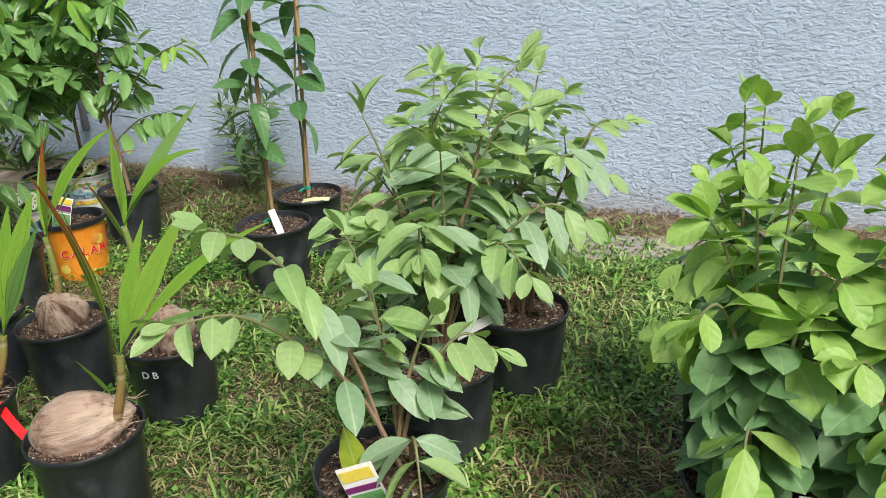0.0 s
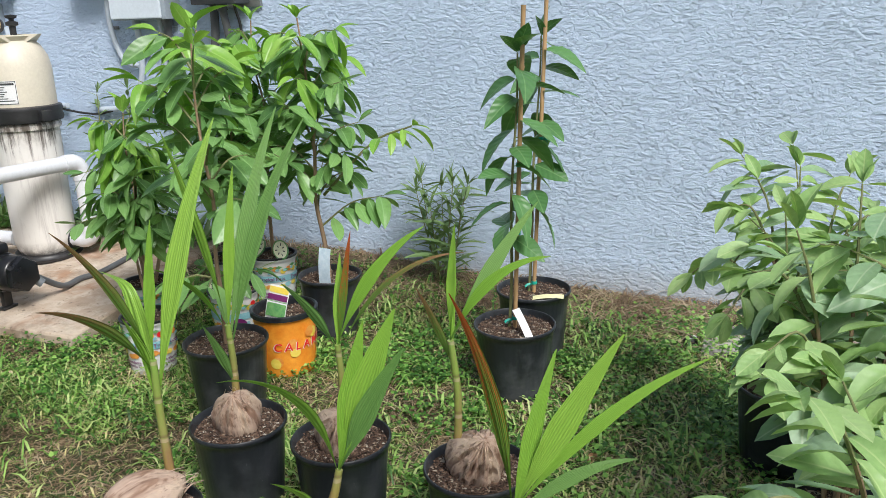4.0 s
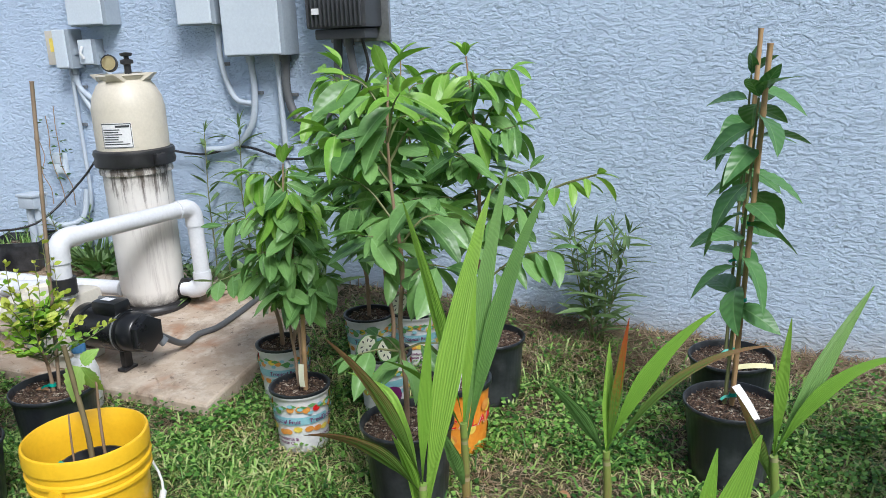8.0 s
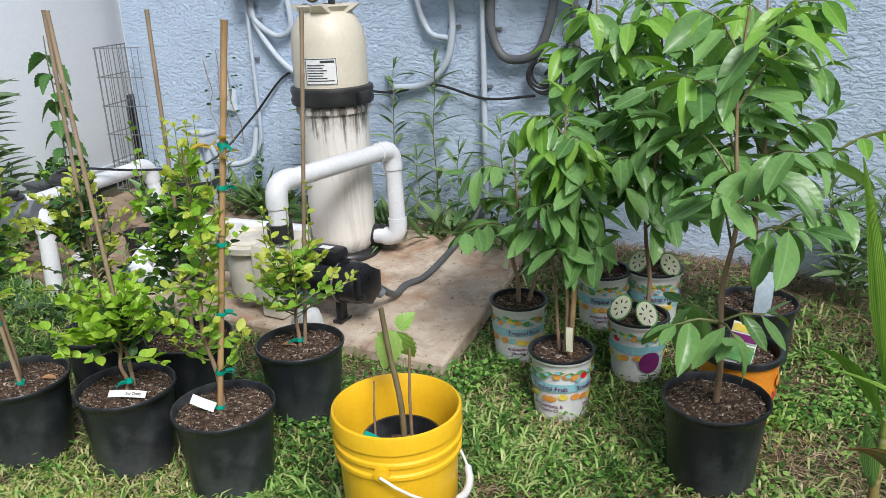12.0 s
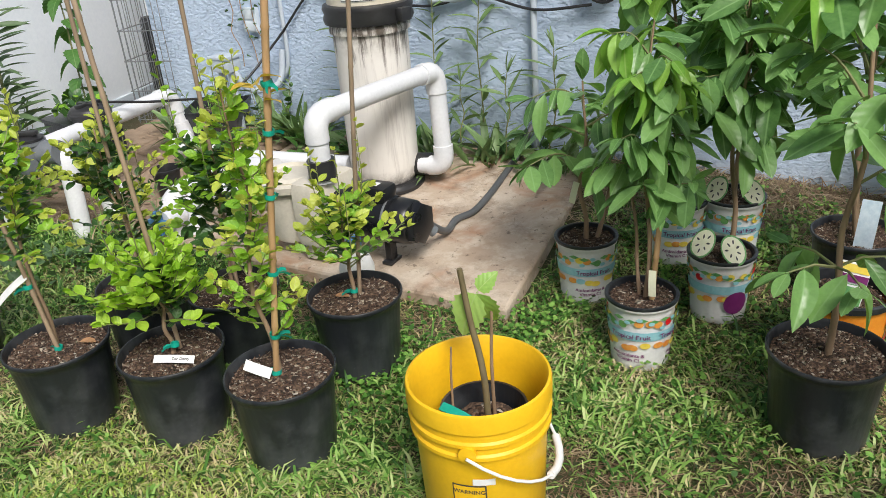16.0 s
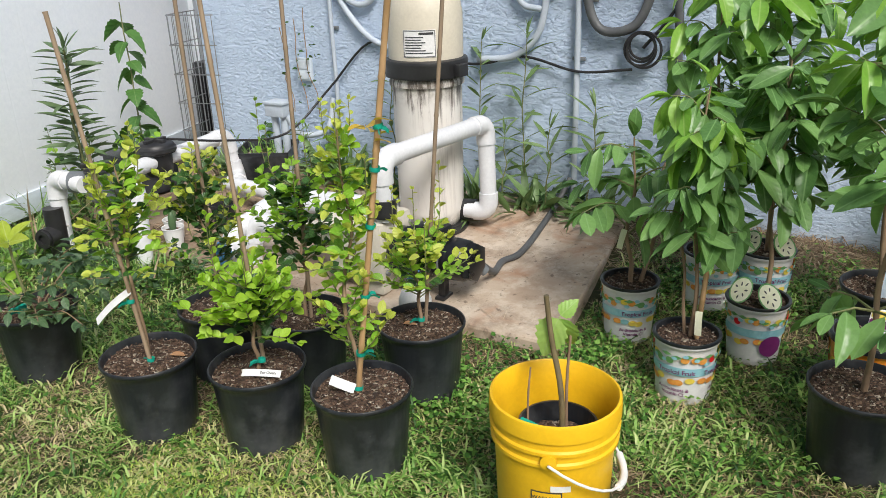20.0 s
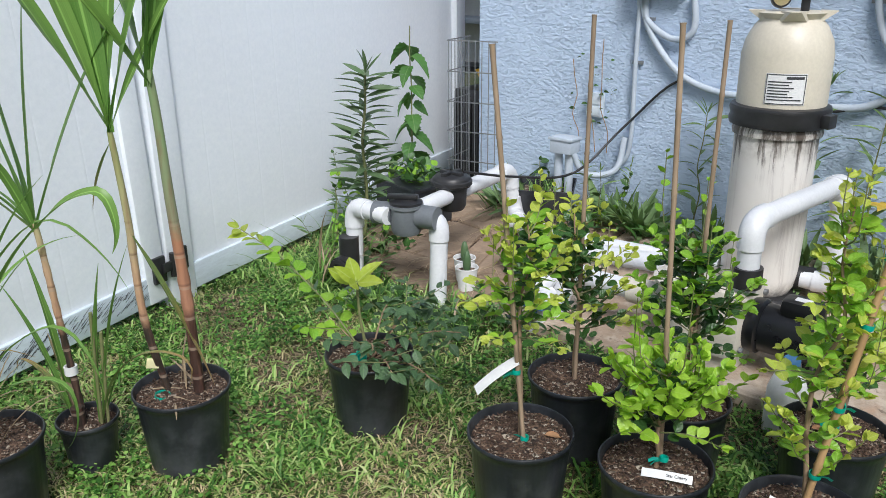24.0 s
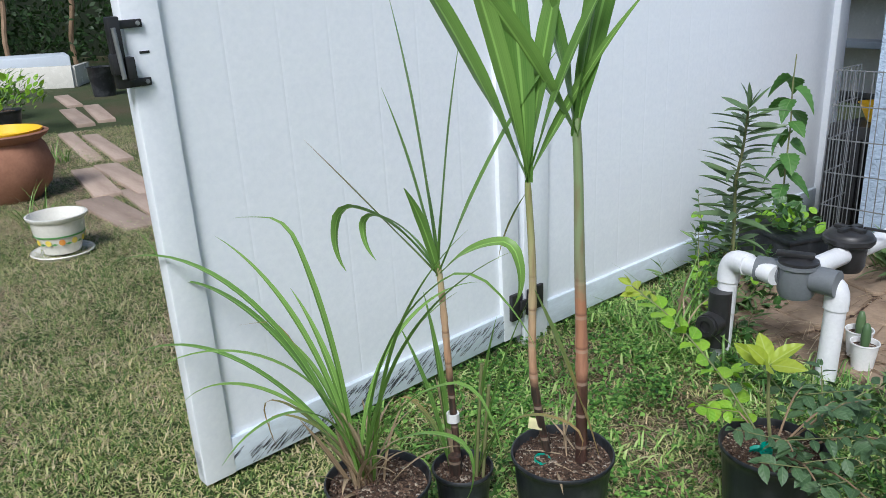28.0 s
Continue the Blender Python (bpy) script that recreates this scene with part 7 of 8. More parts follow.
# ---- the bushy pot by the fence, canes and grasses ----
tb = potted("blueberry_bush", -0.5, -2.035, "sprawling grey-green bush with a lime rosette and teal ties", "potted shrub", "")
rng = random.Random(71)
for (az, el, l, kinds) in ((20, 35, 0.36, ["grey"]), (350, 20, 0.36, ["grey"]), (60, 50, 0.3, ["grey"]), (320, 45, 0.28, ["grey"]), (100, 60, 0.25, ["grey"]), (190, 40, 0.22, ["cherry_mid"]), (5, 55, 0.4, ["grey"]), (330, 28, 0.32, ["grey"])):
    d = polar(radians(az), radians(el))
    q = smooth_path([(0, 0, 0.21), Vector((0, 0, 0.21)) + d * l * 0.6, Vector((0, 0, 0.21)) + d * l + Vector((0, 0, -0.06))], 4)
    stem(tb, q, 0.0035, 0.0015, BARK, "stem", 5)
    leafy(tb, q, kinds, 14, (0.036, 0.055), rng, 0.3, 1.0, 0.0)
    for k in range(2):
        i = len(q) // 2 + k
        e = polar(radians(az + 70 * (-1) ** k), radians(20))
        q2 = [q[i], q[i] + e * 0.08, q[i] + e * 0.15]
        stem(tb, q2, 0.002, 0.001, TWIG, "twig", 4)
        leafy(tb, q2, kinds, 8, (0.034, 0.05), rng, 0.1)
q = smooth_path([(0, 0, 0.21), (-0.01, -0.02, 0.35), (-0.02, -0.02, 0.47)], 4)
stem(tb, q, 0.005, 0.004, TWIG, "stem", 6)
for k in range(7):
    put_leaf(tb, "lime", q[-1], polar(k * 0.9, 0.8 if k % 2 else 0.35), rng.uniform(0.08, 0.11), rng, (0.3, -0.8, 0.6))
q = smooth_path([(0, 0, 0.21), (-0.14, -0.04, 0.38), (-0.28, -0.1, 0.52), (-0.38, -0.16, 0.6)], 5)
stem(tb, q, 0.003, 0.0015, TWIG, "stem", 5)
leafy(tb, q, ["grey", "cherry_mid", "lime"], 22, (0.05, 0.07), rng, 0.25, 1.0, 0.0)
ties(tb, [(0.02, -0.05, 0.25), (0.025, -0.055, 0.27)], 0.014)

CANE_SKIN = cane_material("sugarcane_skin", ((0.0, (0.03, 0.02, 0.018)), (0.44, (0.06, 0.028, 0.02)), (0.5, (0.4, 0.2, 0.125)), (0.68, (0.38, 0.18, 0.1)), (0.73, (0.24, 0.25, 0.15)), (0.95, (0.2, 0.28, 0.13))))
CANE_PALE = cane_material("pale_cane_skin", ((0.0, (0.03, 0.022, 0.018)), (0.42, (0.035, 0.026, 0.02)), (0.47, (0.55, 0.33, 0.2)), (0.6, (0.52, 0.36, 0.22)), (0.7, (0.42, 0.36, 0.2)), (0.95, (0.28, 0.32, 0.12))))


def stalk(plant, pts, r, mat, gap=0.055, jointed=0.72):
    """A jointed cane."""
    line = smooth_path(pts, 10)
    out, rad, run = [], [], 0.0
    for a, b in zip(line, line[1:]):
        out.append(a)
        run += (b - a).length
        ring = run % gap < 0.012 and a.z < jointed
        rad.append(r * (1.16 if ring else 1.0) * (1.0 - 0.3 * smoothstep(0.5, 1.2, a.z)))
    out.append(line[-1])
    rad.append(r * 0.65)
    part("cane", Geo().tube(out, rad, 12), mat, plant, "jointed sugarcane stalk")
    return line[-1]


ca = potted("sugarcane", -0.77, -2.51, "two jointed sugarcane stalks in a large black pot", "potted cane", "potted grasses by the fence")
e1 = stalk(ca, [(0.04, 0.03, 0.2), (0.035, 0.03, 0.5), (0.03, 0.02, 0.8), (0.02, 0.02, 1.0), (0.015, 0.015, 1.12)], 0.0148, CANE_SKIN)
e2 = stalk(ca, [(-0.03, -0.02, 0.2), (-0.06, -0.05, 0.45), (-0.05, -0.06, 0.75), (-0.055, -0.07, 0.97)], 0.0102, CANE_PALE)
for az, el, l, w, d, m in ((230, 66, 0.85, 0.06, 20, CANE_LEAF), (245, 78, 0.8, 0.055, 15, CANE_LEAF), (60, 84, 0.7, 0.05, 15, CANE_LEAF), (30, 72, 0.75, 0.04, 25, CANE_LEAF), (270, 86, 0.8, 0.06, 10, CANE_LEAF), (50, 64, 0.5, 0.028, 15, CANE_LEAF)):
    strap(ca, e2, az, el, l, w, d, m, fold=0.3, start=0.5, twist=48)
for az, el, l, w, d in ((215, 78, 0.6, 0.065, 20), (240, 60, 0.65, 0.06, 20), (30, 84, 0.7, 0.06, 12), (80, 80, 0.6, 0.055, 20)):
    strap(ca, e1 - Vector((0, 0, 0.04)), az, el, l, w, d, CANE_LEAF, fold=0.3, start=0.6, twist=48)
strap(ca, (-0.055, -0.07, 0.95), 215, -60, 0.2, 0.018, 20, CANE_DRY)
strap(ca, (-0.05, -0.065, 0.72), 40, -66, 0.5, 0.03, 8, CANE_DRY)
strap(ca, (0.0, 0.0, 0.25), 70, 80, 0.28, 0.015, 20, DRY_BLADE)
tag(ca, (-0.075, -0.055, 0.31), (0.9, 0.5, 0.1), (0, -1, 0.5), 0.04, 0.028, PALE_TAG)
ties(ca, [(-0.02, -0.05, 0.225)], 0.02)
for k in range(7):
    strap(ca, (rng.uniform(-0.05, 0.05), rng.uniform(-0.05, 0.05), 0.225), rng.uniform(0, 360), rng.uniform(5, 30), rng.uniform(0.08, 0.15), 0.008, 20, DRY_BLADE, rows=5)

cb = potted("sugarcane", -0.97, -2.70, "small potted cane with narrow drooping leaves", "potted cane", "potted grasses by the fence", SMALL_POT, 0.077, 0.16)
e3 = stalk(cb, [(-0.02, 0.0, 0.12), (-0.035, -0.01, 0.4), (-0.045, -0.02, 0.66), (-0.05, -0.025, 0.74)], 0.0088, CANE_PALE)
for az, el, l, w, d, m, fold in ((212, 84, 0.72, 0.028, 8, CANE_LEAF, 0.0), (205, 76, 0.5, 0.022, 12, CANE_LEAF, 0.0), (30, 84, 0.62, 0.024, 6, CANE_LEAF, 0.0), (36, 66, 0.66, 0.024, 14, CANE_LEAF, 0.0), (222, 44, 0.5, 0.018, 0, CANE_DRY, 0.0), (228, 56, 0.5, 0.026, 120, CANE_LEAF, 0.55), (30, 46, 0.42, 0.022, 110, CANE_LEAF, 0.5), (215, 60, 0.4, 0.02, 140, CANE_LEAF, 0.6), (300, 70, 0.3, 0.018, 20, CANE_LEAF, 0.0)):
    strap(cb, e3 - Vector((0, 0, 0.03)), az, el, l, w * 1.35, d, m, fold=0.3, start=0.6, twist=30, rows=22, taper_from=0.65, kink=fold)
for az, el, l, w, d, x, m in ((40, 80, 0.56, 0.022, 14, 0.05, CANE_LEAF), (30, 84, 0.5, 0.024, 8, 0.04, CANE_LEAF), (25, 74, 0.52, 0.018, 130, 0.05, CANE_DRY), (50, 72, 0.34, 0.02, 20, 0.055, CANE_LEAF), (205, 86, 0.52, 0.026, 10, -0.04, CANE_LEAF), (215, 78, 0.44, 0.022, 18, -0.045, CANE_LEAF), (200, 70, 0.3, 0.018, 90, -0.04, CANE_DRY), (210, 82, 0.28, 0.026, 6, -0.03, DRY_BLADE)):
    strap(cb, (x * 0.8, x * 0.5, 0.14), az, el, l, w, d, m, fold=0.4, start=0.4, rows=20, taper_from=0.6, kink=0.78 if d > 80 else 0.0)
for x, y, h in ((0.04, 0.02, 0.36), (0.05, 0.035, 0.3)):
    part("side_shoot", Geo().tube(smooth_path([(x, y, 0.13), (x + 0.01, y + 0.005, 0.13 + h * 0.5), (x + 0.025, y + 0.01, 0.13 + h)], 4), 0.005, 8), TWIG, cb, "thin pale side shoot")
part("stub", Geo().tube([(0.0, -0.02, 0.12), (0.0, -0.025, 0.2)], 0.018, 10), CANE_PALE, cb, "cut pale cane stub")
part("band", Geo().lathe([(0.013, 0.29), (0.018, 0.29), (0.018, 0.315), (0.013, 0.315)], 14, pose(-0.027, -0.01, 0), closed=True), WHITE_TAG, cb, "white plastic band")

cc = potted("lemongrass", -0.917, -2.975, "clump of long arching grass blades in a black pot", "potted grass", "potted grasses by the fence")
rng = random.Random(81)
for az, el, l, w, d, fold in ((216, 56, 1.1, 0.018, 75, 0.0), (214, 50, 0.95, 0.018, 62, 0.0), (222, 40, 0.9, 0.016, 70, 0.0), (208, 62, 0.8, 0.016, 30, 0.0), (212, 82, 0.9, 0.017, 4, 0.7), (30, 62, 0.85, 0.022, 16, 0.0), (36, 70, 0.78, 0.024, 8, 0.0), (28, 56, 0.72, 0.016, 70, 0.62), (42, 74, 0.95, 0.018, 60, 0.66), (22, 48, 0.62, 0.015, 105, 0.6), (230, 46, 0.7, 0.014, 95, 0.0), (250, 64, 0.75, 0.015, 85, 0.0), (300, 66, 0.6, 0.014, 90, 0.0), (100, 72, 0.7, 0.015, 70, 0.0), (60, 80, 0.6, 0.02, 20, 0.0), (200, 70, 0.55, 0.018, 18, 0.0), (190, 52, 0.55, 0.013, 40, 0.0)):
    strap(cc, (rng.uniform(-0.06, -0.02), rng.uniform(-0.04, 0.0), 0.21), az, min(86, el + 14), l, w * 1.15, d + 34, CANE_LEAF, fold=0.35, rows=24, start=0.6, sway=rng.uniform(-10, 10), taper_from=0.6, kink=fold)
for az, el, l, d in ((205, 46, 0.5, 110), (222, 56, 0.42, 120), (40, 70, 0.4, 30), (214, 64, 0.6, 20)):
    strap(cc, (rng.uniform(-0.07, -0.03), rng.uniform(-0.05, 0.0), 0.21), az, el, l, 0.012, d, CANE_DRY, fold=0.3, rows=18, start=0.7, kink=0.7)
for k in range(22):
    strap(cc, (rng.uniform(-0.07, 0.01), rng.uniform(-0.06, 0.02), 0.2), rng.uniform(0, 360), rng.uniform(35, 85), rng.uniform(0.12, 0.3), rng.uniform(0.008, 0.016), rng.uniform(20, 110), DRY_BLADE, rows=8, start=0.9)
for k in range(16):
    strap(cc, (rng.uniform(-0.06, 0.0), rng.uniform(-0.05, 0.01), 0.2), rng.uniform(200, 250), rng.uniform(60, 80), rng.uniform(0.16, 0.26), rng.uniform(0.014, 0.024), 8, DRY_BLADE, rows=6, start=0.95)

# ---- yellow bucket ----
bk = thing("bucket", pose(1.29, -1.953, ground_z(1.29, -1.953) - 0.004), "yellow plastic five-gallon bucket holding a potted cutting", "bucket")
R, H = 0.15, 0.37
prof = [(0.0, 0.0), (0.124, 0.0), (0.129, 0.006), (0.137, 0.24), (0.14, 0.262), (0.147, 0.264), (0.147, 0.272), (0.142, 0.276), (0.142, 0.292), (0.149, 0.295), (0.149, 0.303), (0.144, 0.307), (0.144, 0.325), (0.15, 0.328), (0.15, 0.362), (0.148, 0.368), (0.143, 0.37), (0.14, 0.366), (0.138, 0.3), (0.126, 0.012), (0.0, 0.012)]
part("bucket_body", Geo().lathe(prof, 56), YELLOW, bk)
for a in (-73, 107):
    part("handle_lug", Geo().lathe([(0.0, 0), (0.018, 0), (0.018, 0.012), (0.0, 0.014)], 16, pose(0.142 * math.cos(radians(a)), 0.142 * math.sin(radians(a)), 0.283, 0, 90, a)), YELLOW, bk)
arc = []
for k in range(17):
    t = k / 16
    a = radians(-73 + 180 * t)
    s = math.sin(math.pi * t)
    arc.append((0.162 * math.cos(a), 0.162 * math.sin(a), 0.283 - 0.12 * s))
part("handle", Geo().tube(arc, 0.0035, 8), WHITE_TAG, bk, "white wire handle")
part("grip", Geo().tube(arc[6:11], 0.009, 10), WHITE_TAG, bk, "white plastic grip")
sign = part("warning_label", wrap(flat_patch("warning_label", INK, 0.07, 0.13), 0.129, 0.137, 0.24, radians(-75), 0.13, 0.001), parent=bk, label="black printed warning panel")
part("label_field", wrap(flat_patch("label_field", YELLOW, 0.064, 0.124), 0.129, 0.137, 0.24, radians(-75), 0.13, 0.0018), parent=sign)
part("lettering", wrap(text_mesh("WARNING", 0.0135, INK), 0.129, 0.137, 0.24, radians(-75), 0.178, 0.0026), parent=sign)
ring = Geo()
for k in range(20):
    a0, a1 = 2 * math.pi * k / 20, 2 * math.pi * (k + 1) / 20
    ring.add([(0.024 * math.cos(a0), 0.024 * math.sin(a0), 0), (0.028 * math.cos(a0), 0.028 * math.sin(a0), 0), (0.028 * math.cos(a1), 0.028 * math.sin(a1), 0), (0.024 * math.cos(a1), 0.024 * math.sin(a1), 0)], [(0, 1, 2, 3)])
ring.add([(-0.018, -0.016, 0), (-0.014, -0.02, 0), (0.018, 0.016, 0), (0.014, 0.02, 0)], [(0, 1, 2, 3)])
ring.add([(-0.012, -0.014, 0), (0.012, -0.014, 0), (0.008, 0.006, 0), (-0.008, 0.006, 0)], [(0, 1, 2, 3)])
part("pictogram", wrap(ring.mesh("pictogram", INK, False), 0.129, 0.137, 0.24, radians(-75), 0.135, 0.0026), parent=sign)
part("fine_print", wrap(print_bars("fine_print", INK, [(-0.025, -0.042 - k * 0.005, 0.025, -0.0395 - k * 0.005) for k in range(4)]), 0.129, 0.137, 0.24, radians(-75), 0.135, 0.0026), parent=sign)
part("sticker", wrap(flat_patch("sticker", WHITE_TAG, 0.045, 0.016), 0.129, 0.137, 0.24, radians(-62), 0.205, 0.002), parent=bk, label="torn white sticker")
cut = thing("potted_cutting", pose(1.297, -1.948, ground_z(1.29, -1.953) + 0.009), "small black ribbed pot with a bare cutting inside the bucket", "potted cutting")
pr = [(0.0, 0.0), (0.07, 0.0)] + [(0.07 + 0.02 * k / 16 + (0.003 if k % 2 else 0), 0.26 * (k + 1) / 17) for k in range(17)] + [(0.092, 0.272), (0.087, 0.272), (0.07, 0.02), (0.0, 0.018)]
part("pot", Geo().lathe(pr, 36), BLACK_POT, cut)
part("soil", SOILS[0.077][0], parent=cut, at=pose(0, 0, 0.225))
rng = random.Random(91)
stem(cut, smooth_path([(0.02, -0.02, 0.16), (0.01, -0.01, 0.35), (-0.02, 0.0, 0.48), (-0.035, 0.0, 0.585)], 4), 0.0075, 0.006, CUT_BARK, "cutting")
stem(cut, smooth_path([(0.01, 0.03, 0.16), (0.005, 0.035, 0.35), (0.01, 0.04, 0.5)], 4), 0.0045, 0.003, BARK, "cutting")
stem(cut, smooth_path([(-0.075, 0.0, 0.1), (-0.08, 0.01, 0.3), (-0.075, 0.012, 0.39)], 4), 0.0035, 0.002, BARK, "cutting")
for w, s in (((-0.3, -0.4, -0.8), 0.085), ((0.2, 0.1, -0.8), 0.075), ((0.3, 0.2, 0.4), 0.045)):
    ob = new("leaf", LEAVES["cutting"][0])
    ob.parent = cut
    ob.matrix_basis = aim((-0.01, 0.02, 0.53), w, (0, -1, 0.4), (s * 1.1, s * 1.2, s))
tag(cut, (0.0, -0.05, 0.265), (-0.9, 0.1, 0.15), (0, -0.4, 1), 0.08, 0.02, TAPE)


# ---- riser cap and cement edge in the lawn by the wall ----
rc = thing("riser_cap", pose(3.256, -0.425, ground_z(3.256, -0.425) + 0.006), "small black pipe riser cap ringed in white", "pipe cap")
part("cap_body", Geo().lathe([(0.026, -0.03), (0.028, 0.0), (0.028, 0.016), (0.024, 0.02), (0.0, 0.018)], 24), BLACK_IRON, rc)
part("cap_ring", Geo().lathe([(0.014, 0.0186), (0.02, 0.0192), (0.02, 0.0226), (0.014, 0.0222)], 24, closed=True), WHITE_TAG, rc, "white inner ring")
edge = Geo()
for k in range(7):
    x = 3.3 + 0.14 * k
    edge.box(x, -0.52 + 0.03 * math.sin(k * 1.7), -0.05, x + 0.137, -0.27 + 0.02 * math.cos(k * 2.3), ground_z(x, -0.4) + 0.022, 0.008)
tagged(part("cement_edging", edge, CEMENT), "worn grey cement strip sunk in the soil by the wall", "cement strip", kind="structure")

# ---- weeds, far garden ----
def weed(name, x, y, z, top, kind, seed, label, n, size, lean=(0, 0), sag=0.1, r=0.004, category="weed", fan=1.2):
    w = thing(name, pose(x, y, z), label, category)
    rng = random.Random(seed)
    q = wobble((0, 0, 0), (lean[0], lean[1], top), 5, 0.015, rng)
    stem(w, q, r, r * 0.5, TWIG, "stem", 6)
    leafy(w, q, [kind], n, size, rng, 0.15, fan, sag, whorl=True, tip=5)
    return w


weed("succulent_weed", -1.62, -0.98, 0.1, 0.78, "succulent", 101, "tall succulent with narrow grey-green leaves by the fence", 95, (0.13, 0.2), (0.03, 0.02), -0.15, 0.01, "succulent", 2.4)
nv = thing("nettle_plant", pose(-1.78, -0.45, 0.3), "tall plant with toothed heart-shaped leaves", "weed")
rng = random.Random(102)
q = wobble((0, 0, 0), (-0.02, 0.02, 0.75), 5, 0.01, rng)
stem(nv, q, 0.005, 0.003, TWIG, "stem", 6)
for k in range(18):
    i = int((0.1 + 0.88 * k / 18) * (len(q) - 1))
    put_leaf(nv, "nettle", q[i], polar(k * 1.7, -0.35) * 1.0, rng.uniform(0.11, 0.17) * (1.1 - 0.3 * k / 18), rng)
pl = thing("planter_box", pose(-1.62, -0.62, 0.1) @ Matrix.Rotation(radians(-10), 4, "Z"), "black planter box full of low weeds", "planter")
part("box", Geo().box(-0.17, -0.12, 0, 0.17, 0.12, 0.2, 0.015), BLACK_POT, pl)
part("rim", Geo().box(-0.18, -0.13, 0.185, 0.18, 0.13, 0.205, 0.006), BLACK_POT, pl)
for k in range(130):
    put_leaf(pl, ("cherry", "grey", "cherry_mid")[k % 3], (rng.uniform(-0.15, 0.15), rng.uniform(-0.1, 0.1), rng.uniform(0.2, 0.28)), polar(rng.uniform(0, 6.28), rng.uniform(0.2, 1.2)), rng.uniform(0.03, 0.06), rng)
tr = thing("planter_tray", pose(-1.06, -0.24, slab_z(-0.24)) @ Matrix.Rotation(radians(28), 4, "Z"), "shallow black tray planted with seedlings", "planter")
part("tray", Geo().lathe([(0.0, 0), (0.15, 0), (0.2, 0.17), (0.208, 0.17), (0.205, 0.15), (0.15, 0.02), (0, 0.02)], 4, Matrix.Rotation(radians(45), 4, "Z")), BLACK_POT, tr, smooth=False)
part("soil", Geo().box(-0.12, -0.12, 0.1, 0.12, 0.12, 0.13, 0.01), SOIL, tr)
for k in range(50):
    strap(tr, (rng.uniform(-0.1, 0.1), rng.uniform(-0.1, 0.1), 0.13), rng.uniform(0, 360), rng.uniform(40, 85), rng.uniform(0.05, 0.1), 0.005, 40, CANE_LEAF, rows=4)
for x, y in ((-0.86, -1.12), (-0.93, -1.05)):
    cp = thing("cup_planter", pose(x, y, slab_z(y)), "white plastic cup with a small cactus", "planter", "white cups on the slab")
    part("cup", Geo().lathe([(0.0, 0), (0.035, 0), (0.047, 0.1), (0.05, 0.1), (0.049, 0.104), (0.045, 0.103), (0.034, 0.01), (0, 0.01)], 24), WHITE_TAG, cp)
    part("soil", Geo().lathe([(0.0, 0.087), (0.043, 0.085)], 20), SOIL, cp)
    part("cactus", Geo().lathe([(0.012, 0.08), (0.017, 0.11), (0.015, 0.15), (0.008, 0.172), (0.0, 0.176)], 10), SUCCULENT, cp, "dark green finger cactus")

for i, (x, y, top, n) in enumerate(((0.14, -0.07, 0.75, 46), (0.38, -0.1, 0.78, 50), (-0.33, -0.12, 0.6, 40), (0.3, -0.16, 0.35, 24), (0.52, -0.16, 0.4, 30), (0.72, -0.14, 0.5, 34))):
    weed("tall_weed", x, y, slab_z(y) - 0.02, top, "narrow", 110 + i, "spindly weed with narrow leaves against the wall", int(n * 0.58), (0.1, 0.17), (0.02, 0.0), -0.1, 0.004)
for i, (x, y, k) in enumerate(((-0.2, -0.2, 16), (0.45, -0.2, 18), (-0.55, -0.2, 14), (-1.2, -0.2, 14), (0.78, -0.22, 14), (-0.75, -0.12, 14), (0.2, -0.25, 14), (-1.35, -0.12, 12))):
    w = thing("low_weed", pose(x, y, slab_z(y) - 0.02), "low tuft of long narrow weed leaves at the wall", "weed")
    rng = random.Random(130 + i)
    for j in range(k * 2):
        put_leaf(w, "narrow", (rng.uniform(-0.06, 0.06), rng.uniform(-0.05, 0.05), 0.01), polar(rng.uniform(0, 6.28), rng.uniform(0.3, 1.3)), rng.uniform(0.14, 0.26), rng)
for i, (x, y, z, kind, n, l, w) in enumerate(((-1.36, -1.27, 0.02, "cherry", 60, 0.05, 0.14), (-0.62, -1.3, 0.0, "cherry", 70, 0.045, 0.16), (-1.08, -1.42, 0.0, "cherry", 60, 0.05, 0.16), (-0.75, -1.5, 0.0, "grey", 60, 0.045, 0.15), (-0.4, -0.3, 0.12, "nettle", 22, 0.1, 0.12), (-1.25, -0.3, 0.12, "narrow", 40, 0.16, 0.1), (-0.62, -0.12, 0.13, "narrow", 44, 0.17, 0.1), (-0.05, -0.12, 0.13, "cherry", 60, 0.05, 0.14), (0.6, -0.12, 0.13, "cherry", 60, 0.05, 0.14), (-1.55, -0.95, 0.05, "cherry", 80, 0.05, 0.18), (-0.2, -1.26, 0.0, "cherry", 40, 0.045, 0.1))):
    lw = thing("low_weed", pose(x, y, z), "low leafy weeds at the edge of the slab", "weed")
    rng = random.Random(500 + i)
    for j in range(n):
        a, q = rng.uniform(0, 6.28), w * math.sqrt(rng.random())
        put_leaf(lw, kind, (q * math.cos(a), q * math.sin(a), rng.uniform(0.0, 0.12) * (1 - q / w) + 0.01), polar(a, rng.uniform(0.1, 1.3)), l * rng.uniform(0.7, 1.2), rng)
